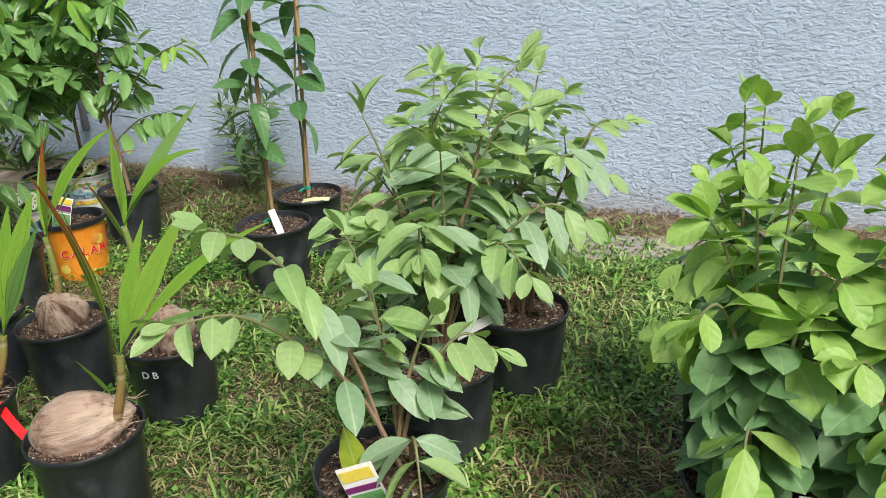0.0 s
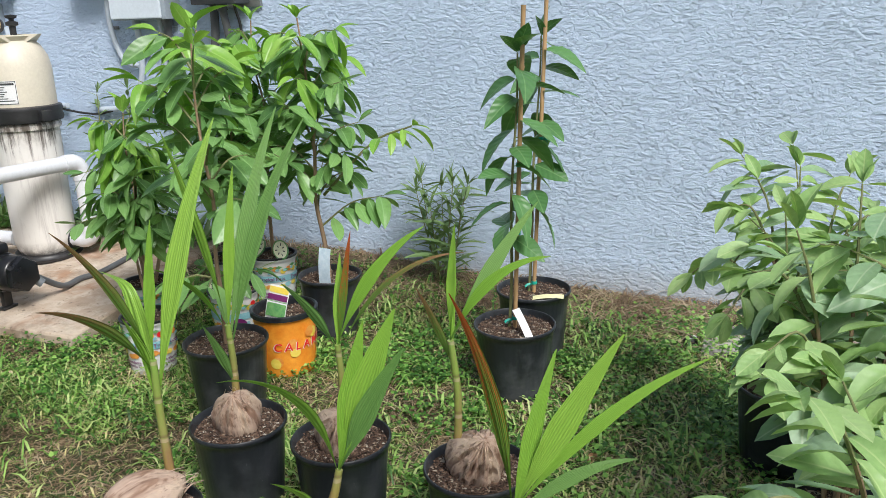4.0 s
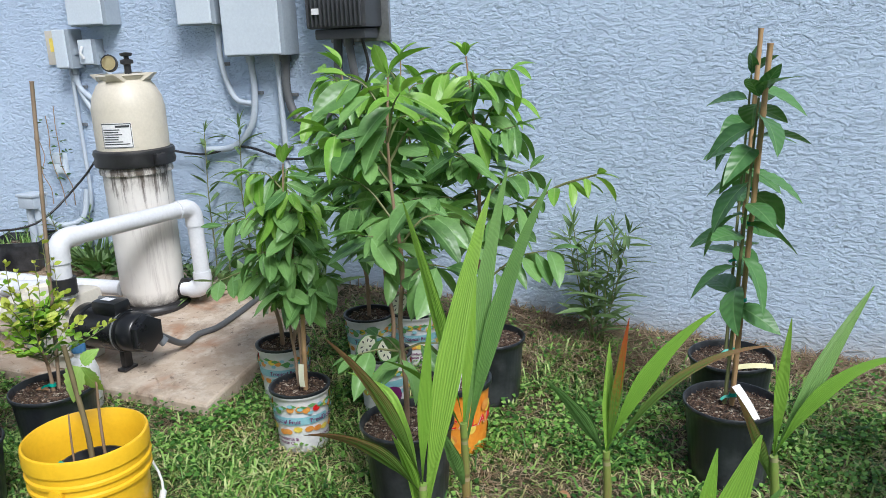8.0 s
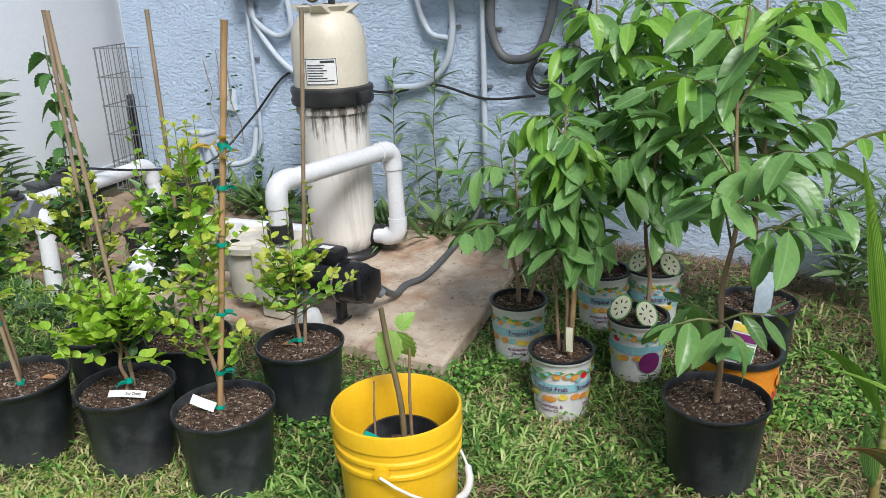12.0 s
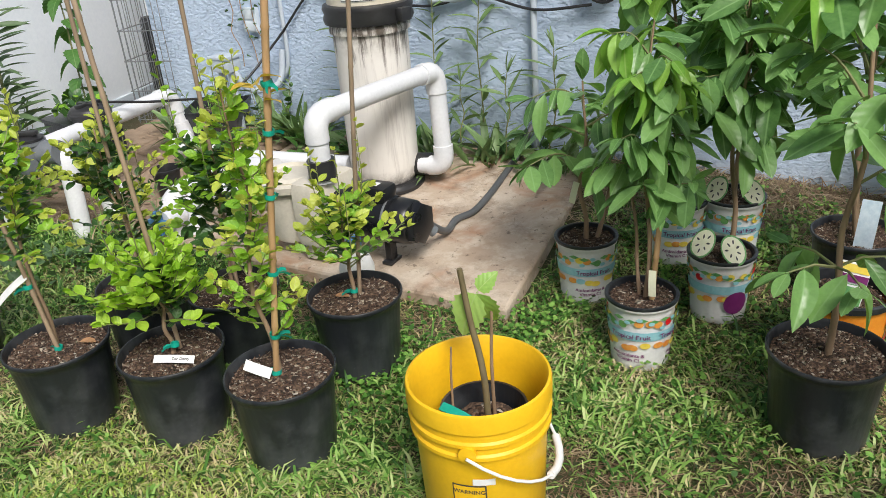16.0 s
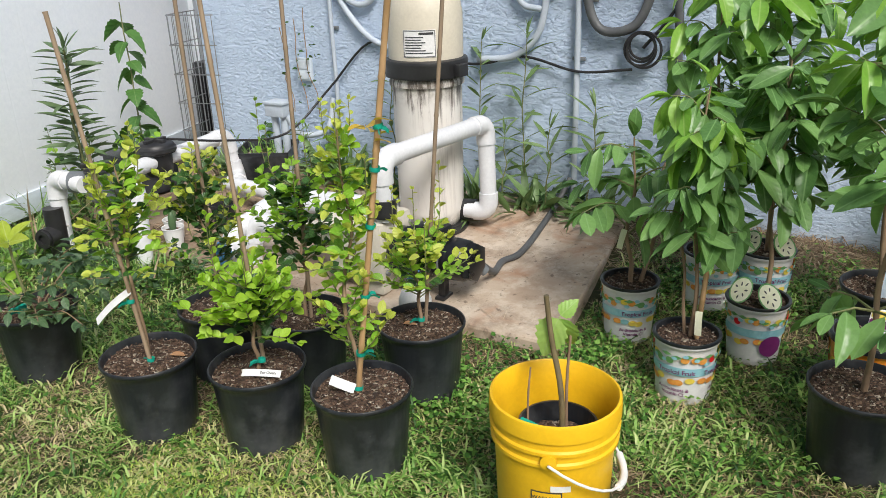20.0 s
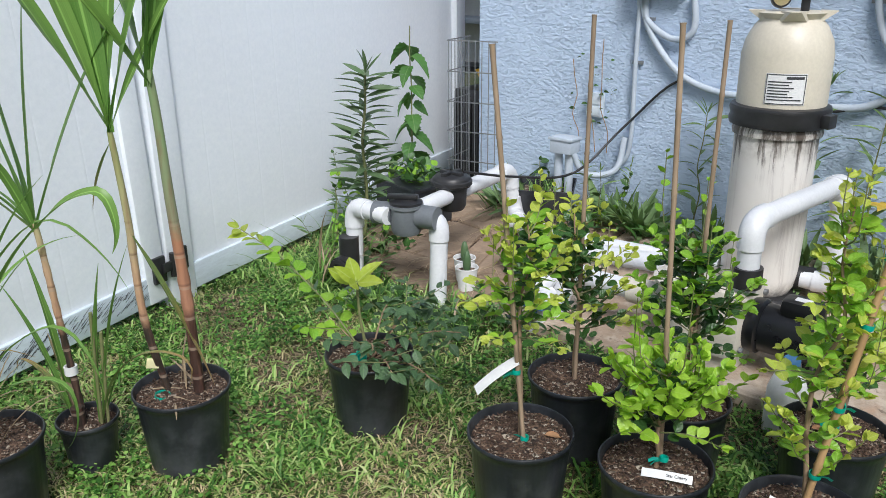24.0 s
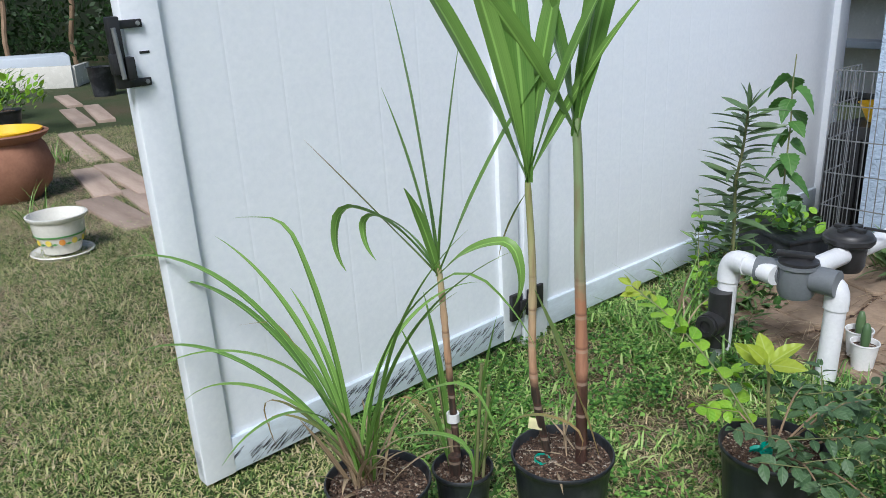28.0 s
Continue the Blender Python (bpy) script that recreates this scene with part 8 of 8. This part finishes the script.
for i, (x, y, h, n) in enumerate(((-1.62, -1.2, 0.34, 5), (-1.5, -1.05, 0.26, 4), (-1.72, -0.9, 0.4, 5), (-1.36, -1.26, 0.2, 4), (-0.55, -1.22, 0.22, 4), (-0.75, -0.2, 0.34, 5), (-1.2, -0.16, 0.28, 4))):
    fwd = thing("leafy_weed", pose(x, y, 0.06 if y > -1.2 else ground_z(x, y)), "ragged green weed growing beside the flagstones", "weed", "weeds by the flagstones")
    rng = random.Random(620 + i)
    for k in range(n):
        a = k * 2.1 + i
        q = wobble((0.03 * math.cos(a), 0.03 * math.sin(a), 0), (0.13 * math.cos(a), 0.12 * math.sin(a), h * rng.uniform(0.6, 1.1)), 4, 0.02, rng)
        stem(fwd, q, 0.0025, 0.0012, TWIG, "stem", 5)
        leafy(fwd, q, ["grey", "cherry_mid", "cherry"] if k % 2 else ["narrow"], 15, (0.03, 0.055) if k % 2 else (0.06, 0.1), rng, 0.1, 1.0, 0.1, tip=3)
bw = thing("wall_bush", pose(2.17, -0.2, ground_z(2.17, -0.2)), "feathery narrow-leaved bush against the wall", "weed")
rng = random.Random(140)
for k in range(7):
    a = k * 0.9
    q = wobble((0.02 * math.cos(a), 0.02 * math.sin(a), 0), (0.12 * math.cos(a), 0.07 * math.sin(a), rng.uniform(0.3, 0.5)), 4, 0.01, rng)
    stem(bw, q, 0.003, 0.0015, TWIG, "stem", 5)
    leafy(bw, q, ["narrow"], 24, (0.1, 0.16), rng, 0.1, 1.2, -0.1, whorl=True, tip=5)
sk = Geo()
for (x, y, h) in ((-0.84, -0.04, 0.35), (-0.9, -0.05, 0.3), (-1.0, -0.05, 0.25)):
    sk.tube(wobble((x, y, 0.45), (x - 0.05, y, 0.45 + h + 0.2), 5, 0.02, rng), 0.0025, 5)
vine = thing("dry_vine", Matrix(), "dry brown vine stems against the wall", "weed")
part("stem", sk, BARK, vine)
for k in range(30):
    put_leaf(vine, "cherry", (rng.uniform(-1.05, -0.82), -0.05, rng.uniform(0.5, 0.95)), polar(rng.uniform(0, 6.28), 0.2), rng.uniform(0.02, 0.035), rng)

# ---- far garden past the gate ----
def far_pot(name, x, y, prof, mat, label):
    p = thing(name, pose(x, y, ground_z(x, y) - 0.005), label, "plant pot")
    part("pot", Geo().lathe(prof, 40), mat, p)
    return p


pp = far_pot("glazed_pot", -4.25, -3.49, [(0.0, 0.03), (0.1, 0.03), (0.14, 0.16), (0.145, 0.22), (0.165, 0.235), (0.168, 0.25), (0.155, 0.252), (0.135, 0.2), (0.1, 0.05), (0, 0.05)], GLAZE, "white glazed flower pot with painted flowers on a saucer")
part("saucer", Geo().lathe([(0.0, 0.0), (0.15, 0.0), (0.175, 0.03), (0.165, 0.03), (0.14, 0.012), (0, 0.012)], 40), GLAZE, pp)
part("painted_ring", Geo().lathe([(0.1372, 0.135), (0.1392, 0.14), (0.1402, 0.145), (0.138, 0.145)], 40, closed=True), FROND_PRINT, pp)
for k in range(12):
    part("painted_flower", wrap(flat_patch("painted_flower", LEMON if k % 3 else FRUIT, 0.035, 0.035, "disc"), 0.112, 0.148, 0.25, k * 0.52, 0.13 - 0.02, 0.006), parent=pp)
    part("painted_leaf", wrap(flat_patch("painted_leaf", FROND_PRINT, 0.04, 0.015, "leaf"), 0.112, 0.148, 0.25, k * 0.52 + 0.26, 0.1, 0.006), parent=pp)
cl = far_pot("clay_pot", -5.95, -3.72, [(0.0, 0.0), (0.2, 0.0), (0.3, 0.12), (0.34, 0.26), (0.3, 0.4), (0.27, 0.44), (0.33, 0.48), (0.34, 0.5), (0.32, 0.51), (0.27, 0.46), (0.25, 0.44), (0, 0.42)], TERRACOTTA, "large round terracotta pot with a yellow basin inside")
part("basin", Geo().lathe([(0.0, 0.46), (0.24, 0.46), (0.29, 0.52), (0.3, 0.52), (0.3, 0.51), (0.25, 0.45), (0, 0.45)], 32), YELLOW, cl, "yellow plastic basin")
part("clay_boss", Geo().lathe([(0.0, 0.0), (0.05, 0.0), (0.045, 0.04), (0.0, 0.05)], 14, pose(0.3, -0.12, 0.3, 0, 90, -20)), TERRACOTTA, cl)
part("saucer_rim", Geo().lathe([(0.165, 0.028), (0.176, 0.03), (0.172, 0.036)], 40, closed=True), GLAZE, pp)
BOARD_WOOD = surface("weathered_board", (0.3, 0.22, 0.17), (0.46, 0.36, 0.29), 5, 0.9, 0.5, 60, vary=0.35, stretch=(0.25, 1.5, 1))
path = thing("stepping_path", Matrix(), "worn boards laid as a path in the dry grass", "path", kind="structure")
rng = random.Random(150)
for x, y, l, w, a in ((-7.9, -3.07, 1.75, 0.15, 4), (-7.7, -2.85, 1.7, 0.16, 4), (-6.1, -3.12, 1.2, 0.2, 3), (-6.05, -2.88, 1.3, 0.2, 8), (-5.0, -3.1, 1.0, 0.24, 12), (-5.2, -2.86, 0.9, 0.2, 6), (-10.2, -2.9, 1.8, 0.2, 2), (-10.4, -2.62, 1.8, 0.2, 0), (-12.0, -2.85, 1.4, 0.2, 3)):
    part("plank", Geo().box(-l / 2, -w / 2, -0.02, l / 2, w / 2, 0.03, 0.008), BOARD_WOOD, path, at=pose(x, y, ground_z(x, y), rng.uniform(-2, 2), rng.uniform(-1, 1), a))
gb = thing("garden_bed_border", pose(-14.2, -3.1, 0), "low white board border of a far garden bed", "garden border")
part("board", Geo().box(-0.04, -1.9, 0, 0.04, 0.55, 0.36, 0.01, Matrix.Rotation(radians(-18), 4, "Z")), GLAZE, gb)
part("end_board", Geo().box(-0.9, -0.04, 0.0, 0.0, 0.04, 0.34, 0.01, Matrix.Translation((0.13, 0.53, 0)) @ Matrix.Rotation(radians(-20), 4, "Z")), GLAZE, gb)
ft = thing("plastic_tray", pose(-15.6, -3.1, 0.0), "grey plastic tray beyond the garden border", "tray")
part("tray", Geo().box(-0.5, -0.6, -0.01, 0.5, 0.6, 0.46, 0.03), BOX_GREY, ft)
fb = thing("black_tub", pose(-12.4, -2.3, ground_z(-12.4, -2.3)), "black plastic tub beside the path", "tub")
part("tub", Geo().lathe([(0.0, 0), (0.16, 0), (0.2, 0.42), (0.21, 0.43), (0.19, 0.43), (0.15, 0.02), (0, 0.02)], 28), BLACK_POT, fb)
cb2 = potted("black_planter", -9.15, -3.68, "black nursery pot with light green foliage", "potted shrub", "", pot_mesh(0.19, 0.15, 0.3, BLACK_POT), 0.125, 0.3)
for k in range(260):
    a, q = rng.uniform(0, 6.28), 0.45 * math.sqrt(rng.random())
    put_leaf(cb2, "narrow" if k % 3 else "cherry_mid", (q * math.cos(a), q * math.sin(a), rng.uniform(0.3, 0.75 - 0.4 * q)), polar(a, rng.uniform(0.3, 1.3)), rng.uniform(0.07, 0.13), rng)
fs = thing("stone", pose(-4.2, -3.95, -0.02), "rough whitish stone in the grass", "stone")
fg = Geo()
for i in range(7):
    for j in range(12):
        a, e = j * math.pi / 6, -math.pi / 2 + math.pi * i / 6
        k = 0.12 * (1 + 0.25 * noise.noise((3 * math.cos(a), 3 * math.sin(a), 3 * math.sin(e))))
        fg.v.append((1.3 * k * math.cos(a) * math.cos(e), k * math.sin(a) * math.cos(e), 0.06 + 0.7 * k * math.sin(e)))
fg.f = [(i * 12 + j, i * 12 + (j + 1) % 12, (i + 1) * 12 + (j + 1) % 12, (i + 1) * 12 + j) for i in range(6) for j in range(12)]
part("stone_body", fg, CONCRETE, fs)
for i, (x, y, n, l) in enumerate(((-1.5, -1.35, 34, 0.45), (-1.55, -1.15, 26, 0.35), (-1.42, -1.5, 24, 0.3), (-1.68, -0.8, 24, 0.35), (-1.15, -1.42, 18, 0.22), (-0.7, -1.4, 16, 0.2), (-3.5, -3.0, 40, 0.3), (-4.9, -3.6, 40, 0.35), (-6.8, -3.5, 40, 0.35), (-6.0, -2.6, 36, 0.3), (-7.2, -3.3, 30, 0.3))):
    tf = thing("grass_tuft", pose(x, y, ground_z(x, y) - 0.01), "long ragged grass tuft", "grass tuft", "grass tufts")
    rng = random.Random(300 + i)
    for k in range(n):
        strap(tf, (rng.uniform(-0.08, 0.08), rng.uniform(-0.08, 0.08), 0.0), rng.uniform(0, 360), rng.uniform(35, 85), l * rng.uniform(0.5, 1.1), rng.uniform(0.006, 0.012), rng.uniform(20, 110), DRY_BLADE if k % 6 == 0 else CANE_LEAF, rows=6, start=0.7)


def scatter_leaves(name, label, category, places, mat, size, seed, kind="stuff"):
    """Many small leaves in one mesh: centres and radii of clumps with counts."""
    r = np.random.RandomState(seed)
    vs, n_all = [], 0
    for (c, rad, n) in places:
        u = r.normal(size=(n, 3))
        u /= np.linalg.norm(u, axis=1)[:, None]
        p = np.array(c) + u * np.array(rad) * (r.uniform(0.35, 1.0, (n, 1)) ** 0.5)
        d = r.normal(size=(n, 3)) + u * 0.6
        d /= np.linalg.norm(d, axis=1)[:, None]
        s = np.cross(d, r.normal(size=(n, 3)))
        s /= np.linalg.norm(s, axis=1)[:, None]
        l = r.uniform(0.6, 1.2, (n, 1)) * size
        q = np.stack([p, p + d * l * 0.5 + s * l * 0.24, p + d * l, p + d * l * 0.5 - s * l * 0.24], axis=1)
        vs.append(q.reshape(-1, 3))
        n_all += n
    v = np.concatenate(vs)
    me = bpy.data.meshes.new(name)
    me.from_pydata(v.tolist(), [], np.arange(n_all * 4).reshape(-1, 4).tolist())
    me.materials.append(mat)
    ob = new(name, me)
    return tagged(ob, label, category, kind=kind)


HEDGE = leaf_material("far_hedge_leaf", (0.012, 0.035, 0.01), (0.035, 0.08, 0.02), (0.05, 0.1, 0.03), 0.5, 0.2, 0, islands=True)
rng = random.Random(160)
clumps = []
for k in range(90):
    a = rng.uniform(-9, 8)
    clumps.append(((-19.0 + rng.uniform(-1.4, 1.4), -3 + a, rng.uniform(0.3, 3.6)), (0.9, 0.9, 0.7), 260))
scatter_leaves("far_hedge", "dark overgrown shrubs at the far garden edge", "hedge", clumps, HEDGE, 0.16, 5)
# flat dark sheet added as the shade seen through the hedge's gaps
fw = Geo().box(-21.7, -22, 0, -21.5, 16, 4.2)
tagged(part("backdrop", fw, surface("hedge_gap_shade", (0.012, 0.02, 0.01), (0.03, 0.045, 0.02), 3, 0.95, 0.5, 20), smooth=False), "near-black sheet painting in the shade behind the far shrubs", "backdrop", kind="structure")
trunks = Geo()
for k in range(9):
    trunks.tube(wobble((-17.6 + rng.uniform(-0.5, 0.5), -7 + k * 1.2, 0), (-17.6 + rng.uniform(-0.6, 0.6), -7 + k * 1.2, 3.2), 5, 0.1, rng), 0.05, 7)
tagged(part("far_trunks", trunks, BARK), "thin dark trunks in the far shrubs", "hedge", kind="stuff")
scatter_leaves("far_bush", "light green bush near the terracotta pot", "shrub", [((-10.6 + rng.uniform(-0.8, 0.8), -4.1 + rng.uniform(-0.5, 0.5), rng.uniform(0.15, 0.55)), (0.3, 0.3, 0.22), 220) for k in range(10)], leaf_material("far_bush_leaf", (0.06, 0.15, 0.03), (0.15, 0.27, 0.06), (0.2, 0.3, 0.1), 0.5, 0.25, 0, islands=True), 0.07, 6, "")


for i, (x, y, s) in enumerate(((1.02, -2.62, 0.08), (0.2, -2.75, 0.05), (3.1, -1.3, 0.06), (2.3, -1.25, 0.05), (4.1, -1.2, 0.07))):
    dl = thing("fallen_leaf", pose(x, y, ground_z(x, y) + 0.012), "curled dry brown leaf on the lawn", "leaf", "fallen leaves")
    part("blade", LEAVES["dry"][i % 2], parent=dl, at=aim((0, 0, 0), (math.cos(i * 2.0), math.sin(i * 2.0), 0.1), (0, 0.2, 1), s))


join_foliage()


# ---- lawn ----
def blades(name, label, n, region, mat, length, width, seed, lie=(0.2, 1.2), dens=None, category="grass", level=ground_z):
    """Grass in one mesh: bent blades of two quads and a tip."""
    r = np.random.RandomState(seed)
    x0, x1, y0, y1 = region
    p = np.stack([r.uniform(x0, x1, n), r.uniform(y0, y1, n)], 1)
    if dens:
        keep = np.array([dens(a, b) for a, b in p]) > r.uniform(0, 1, n)
        p = p[keep]
    n = len(p)
    z = np.array([level(a, b) for a, b in p]) - 0.004
    base = np.column_stack([p, z])
    az, el = r.uniform(0, 2 * np.pi, n), r.uniform(*lie, n)
    l, w = r.uniform(*length, n), r.uniform(*width, n)
    d = np.column_stack([np.cos(az) * np.cos(el), np.sin(az) * np.cos(el), np.sin(el)])
    side = np.column_stack([-np.sin(az), np.cos(az), np.zeros(n)]) * w[:, None] / 2
    mid = base + d * (l * 0.55)[:, None]
    d2 = d * [1, 1, 0.2] + np.array([0, 0, -0.15])
    tip = mid + d2 * (l * 0.5)[:, None]
    v = np.stack([base - side, base + side, mid + side, mid - side, tip], 1).reshape(-1, 3)
    me = bpy.data.meshes.new(name)
    me.vertices.add(n * 5)
    me.vertices.foreach_set("co", v.ravel())
    idx = (np.arange(n) * 5)[:, None] + np.array([0, 1, 2, 3, 3, 2, 4])
    me.loops.add(n * 7)
    me.loops.foreach_set("vertex_index", idx.ravel())
    me.polygons.add(n * 2)
    starts = ((np.arange(n) * 7)[:, None] + np.array([0, 4])).ravel()
    me.polygons.foreach_set("loop_start", starts)
    me.polygons.foreach_set("loop_total", np.tile([4, 3], n))
    me.update(calc_edges=True)
    me.materials.append(mat)
    return tagged(new(name, me), label, category, kind="stuff")


def leaflets(name, label, n, region, mat, size, seed, dens=None):
    """Small round weed leaves in one mesh."""
    r = np.random.RandomState(seed)
    x0, x1, y0, y1 = region
    p = np.stack([r.uniform(x0, x1, n), r.uniform(y0, y1, n)], 1)
    if dens:
        p = p[np.array([dens(a, b) for a, b in p]) > r.uniform(0, 1, n)]
    n = len(p)
    z = np.array([ground_z(a, b) for a, b in p]) + r.uniform(0.006, 0.045, n)
    c = np.column_stack([p, z])
    ang = r.uniform(0, 2 * np.pi, n)
    s = r.uniform(*size, n)
    ring = []
    for k in range(6):
        a = ang + k * np.pi / 3
        q = s * (1.0 if k % 3 else 1.25)
        ring.append(c + np.column_stack([np.cos(a) * q, np.sin(a) * q, r.uniform(-0.7, 0.7, n) * s]))
    v = np.stack(ring, 1).reshape(-1, 3)
    me = bpy.data.meshes.new(name)
    me.vertices.add(n * 6)
    me.vertices.foreach_set("co", v.ravel())
    me.loops.add(n * 6)
    me.loops.foreach_set("vertex_index", np.arange(n * 6))
    me.polygons.add(n)
    me.polygons.foreach_set("loop_start", np.arange(n) * 6)
    me.polygons.foreach_set("loop_total", np.full(n, 6))
    me.update(calc_edges=True)
    me.materials.append(mat)
    return tagged(new(name, me), label, "weeds", kind="stuff")


def bare_patch(x, y):
    """Where the lawn is worn thin."""
    k = noise.noise((x * 1.3, y * 1.3, 3.0)) + 0.55 * noise.noise((x * 4.5, y * 4.5, 7.0)) + 0.3 * noise.noise((x * 13, y * 13, 9.0))
    return smoothstep(-0.02, 0.42, k)


def on_slab(x, y):
    return -1.74 < x < 1.0 and y > -1.21 or y > -0.02 and x > -1.9


def lawn_density(x, y):
    if on_slab(x, y):
        return 0.0
    near_wall = smoothstep(-0.62, -0.12, y) if x > 0.9 else 0.0
    return (1 - 0.8 * bare_patch(x, y)) * (1 - 0.75 * near_wall)


def weed_density(x, y):
    k = smoothstep(-0.1, 0.3, noise.noise((x * 1.7, y * 1.7, 11.0)) + 0.5 * noise.noise((x * 6, y * 6, 4.0)))
    return lawn_density(x, y) * (0.14 + 0.86 * k) * (0.1 + 0.9 * max(smoothstep(-2.0, -1.3, y), 0.7 * smoothstep(2.2, 3.0, x), 1.0 * smoothstep(-0.3, -0.8, x)))


def straw_density(x, y):
    if on_slab(x, y):
        return 0.0
    wall = smoothstep(-0.6, -0.1, y) if x > 0.9 else 0.0
    return min(1.0, wall + bare_patch(x, y) * 0.9 + 0.34)


def in_view(x, y):
    """Thinner where the walk itself passes."""
    return max(0.16, smoothstep(-2.95, -2.7, y), smoothstep(0.3, 0.0, x))


blades("lawn_grass", "short coarse lawn grass with dry patches", 520000, (-3.0, 5.4, -4.1, 0.0), GRASS, (0.018, 0.062), (0.0026, 0.0062), 1, (0.05, 1.15), dens=lambda x, y: lawn_density(x, y) * smoothstep(-3.0, -1.7, x) * in_view(x, y))
blades("lawn_grass", "lawn grass past the gate", 230000, (-9.0, -1.2, -4.6, -1.8), DRY_GRASS, (0.025, 0.085), (0.0022, 0.0052), 2, (0.05, 0.9), dens=lambda x, y: (1 - 0.6 * bare_patch(x, y)) * smoothstep(-1.2, -2.2, x) * (1.0 if x > -5.5 else 0.55))
leaflets("lawn_weeds", "low round-leaved lawn weeds", 190000, (-1.9, 5.2, -2.8, -0.1), WEED, (0.0038, 0.0088), 3, dens=weed_density)
blades("dry_straw", "dry straw in the far lawn", 150000, (-9.0, -1.4, -4.6, -1.8), PALE_STRAW, (0.05, 0.14), (0.002, 0.004), 9, (0.0, 0.35), dens=lambda x, y: smoothstep(-1.4, -2.4, x) * (0.35 + 0.65 * bare_patch(x, y)), category="straw")
blades("dry_straw", "dry straw strewn along the wall and bare patches", 250000, (-1.7, 5.4, -2.8, 0.0), STRAW, (0.03, 0.11), (0.0016, 0.0036), 4, (0.0, 0.35), dens=straw_density, category="straw")
blades("lawn_grass", "longer lawn blades in loose tufts", 150000, (-2.2, 5.4, -2.8, -0.2), LONG_GRASS, (0.045, 0.125), (0.004, 0.0085), 6, (0.2, 1.15), dens=lambda x, y: lawn_density(x, y) * (0.12 + 0.88 * smoothstep(0.0, 0.35, noise.noise((x * 3, y * 3, 21.0)) + 0.5 * noise.noise((x * 9, y * 9, 2.0)))))
# bright blades paint the sunlit stretch of lawn, fading out towards the pots
blades("lawn_grass", "yellow-green grass with sunlight painted in where the lawn lies open", 80000, (0.2, 2.5, -2.9, -2.0), SUNLIT_GRASS, (0.02, 0.06), (0.0025, 0.005), 12, (0.1, 1.1), dens=lambda x, y: lawn_density(x, y) * smoothstep(-2.0, -2.5, y) * smoothstep(2.5, 1.9, x))
blades("dry_straw", "straw and twigs blown onto the slab", 2600, (-1.7, 0.95, -1.18, -0.08), STRAW, (0.04, 0.14), (0.0015, 0.003), 7, (0.0, 0.12), dens=lambda x, y: 0.06 + 0.94 * smoothstep(-0.5, -0.1, y) * smoothstep(-0.2, 0.2, noise.noise((x * 4, y * 4, 1.0))), category="straw", level=lambda x, y: slab_z(y) + 0.008)
blades("dry_straw", "thick mat of dry straw at the foot of the wall", 40000, (0.95, 5.4, -0.75, -0.02), STRAW, (0.07, 0.2), (0.0025, 0.005), 8, (0.0, 0.5), dens=lambda x, y: smoothstep(-0.62, -0.12, y) * (0.5 + 0.5 * smoothstep(-0.3, 0.3, noise.noise((x * 2.5, y * 2.5, 5.0)))), category="straw")
blades("lawn_grass", "rank grass along the flagstones and the foot of the fence", 5200, (-1.78, -0.55, -1.62, -1.2), LONG_GRASS, (0.07, 0.2), (0.003, 0.007), 13, (0.35, 1.3), dens=lambda x, y: smoothstep(-1.62, -1.25, y) * (0.25 + 0.75 * smoothstep(-0.1, 0.3, noise.noise((x * 5, y * 5, 8.0)))) * smoothstep(-0.55, -1.0, x))
blades("dry_straw", "dead stems lying over the flagstones", 1500, (-1.7, -0.7, -1.2, -0.3), STRAW, (0.06, 0.2), (0.002, 0.004), 14, (0.0, 0.25), dens=lambda x, y: 0.15 + 0.85 * smoothstep(-0.9, -1.15, y), category="straw", level=lambda x, y: slab_z(y) + 0.006)
blades("lawn_grass", "coarse lawn grass out to the rest of the yard", 150000, (-3.2, 9.0, -9.0, -2.8), LONG_GRASS, (0.05, 0.12), (0.006, 0.013), 15, (0.1, 1.1), dens=lambda x, y: max(smoothstep(-3.9, -4.4, y), smoothstep(5.0, 5.6, x), 0.3 * smoothstep(0.2, 0.8, x) * smoothstep(-2.8, -3.0, y)) * (1 - 0.6 * bare_patch(x, y)) * smoothstep(-9.0, -6.0, y) * smoothstep(9.0, 7.0, x))
blades("lawn_grass", "coarse lawn grass beside the house wall", 40000, (5.1, 9.0, -2.9, -0.1), LONG_GRASS, (0.05, 0.12), (0.006, 0.012), 16, (0.1, 1.1), dens=lambda x, y: smoothstep(5.1, 5.5, x) * (1 - 0.6 * bare_patch(x, y)))
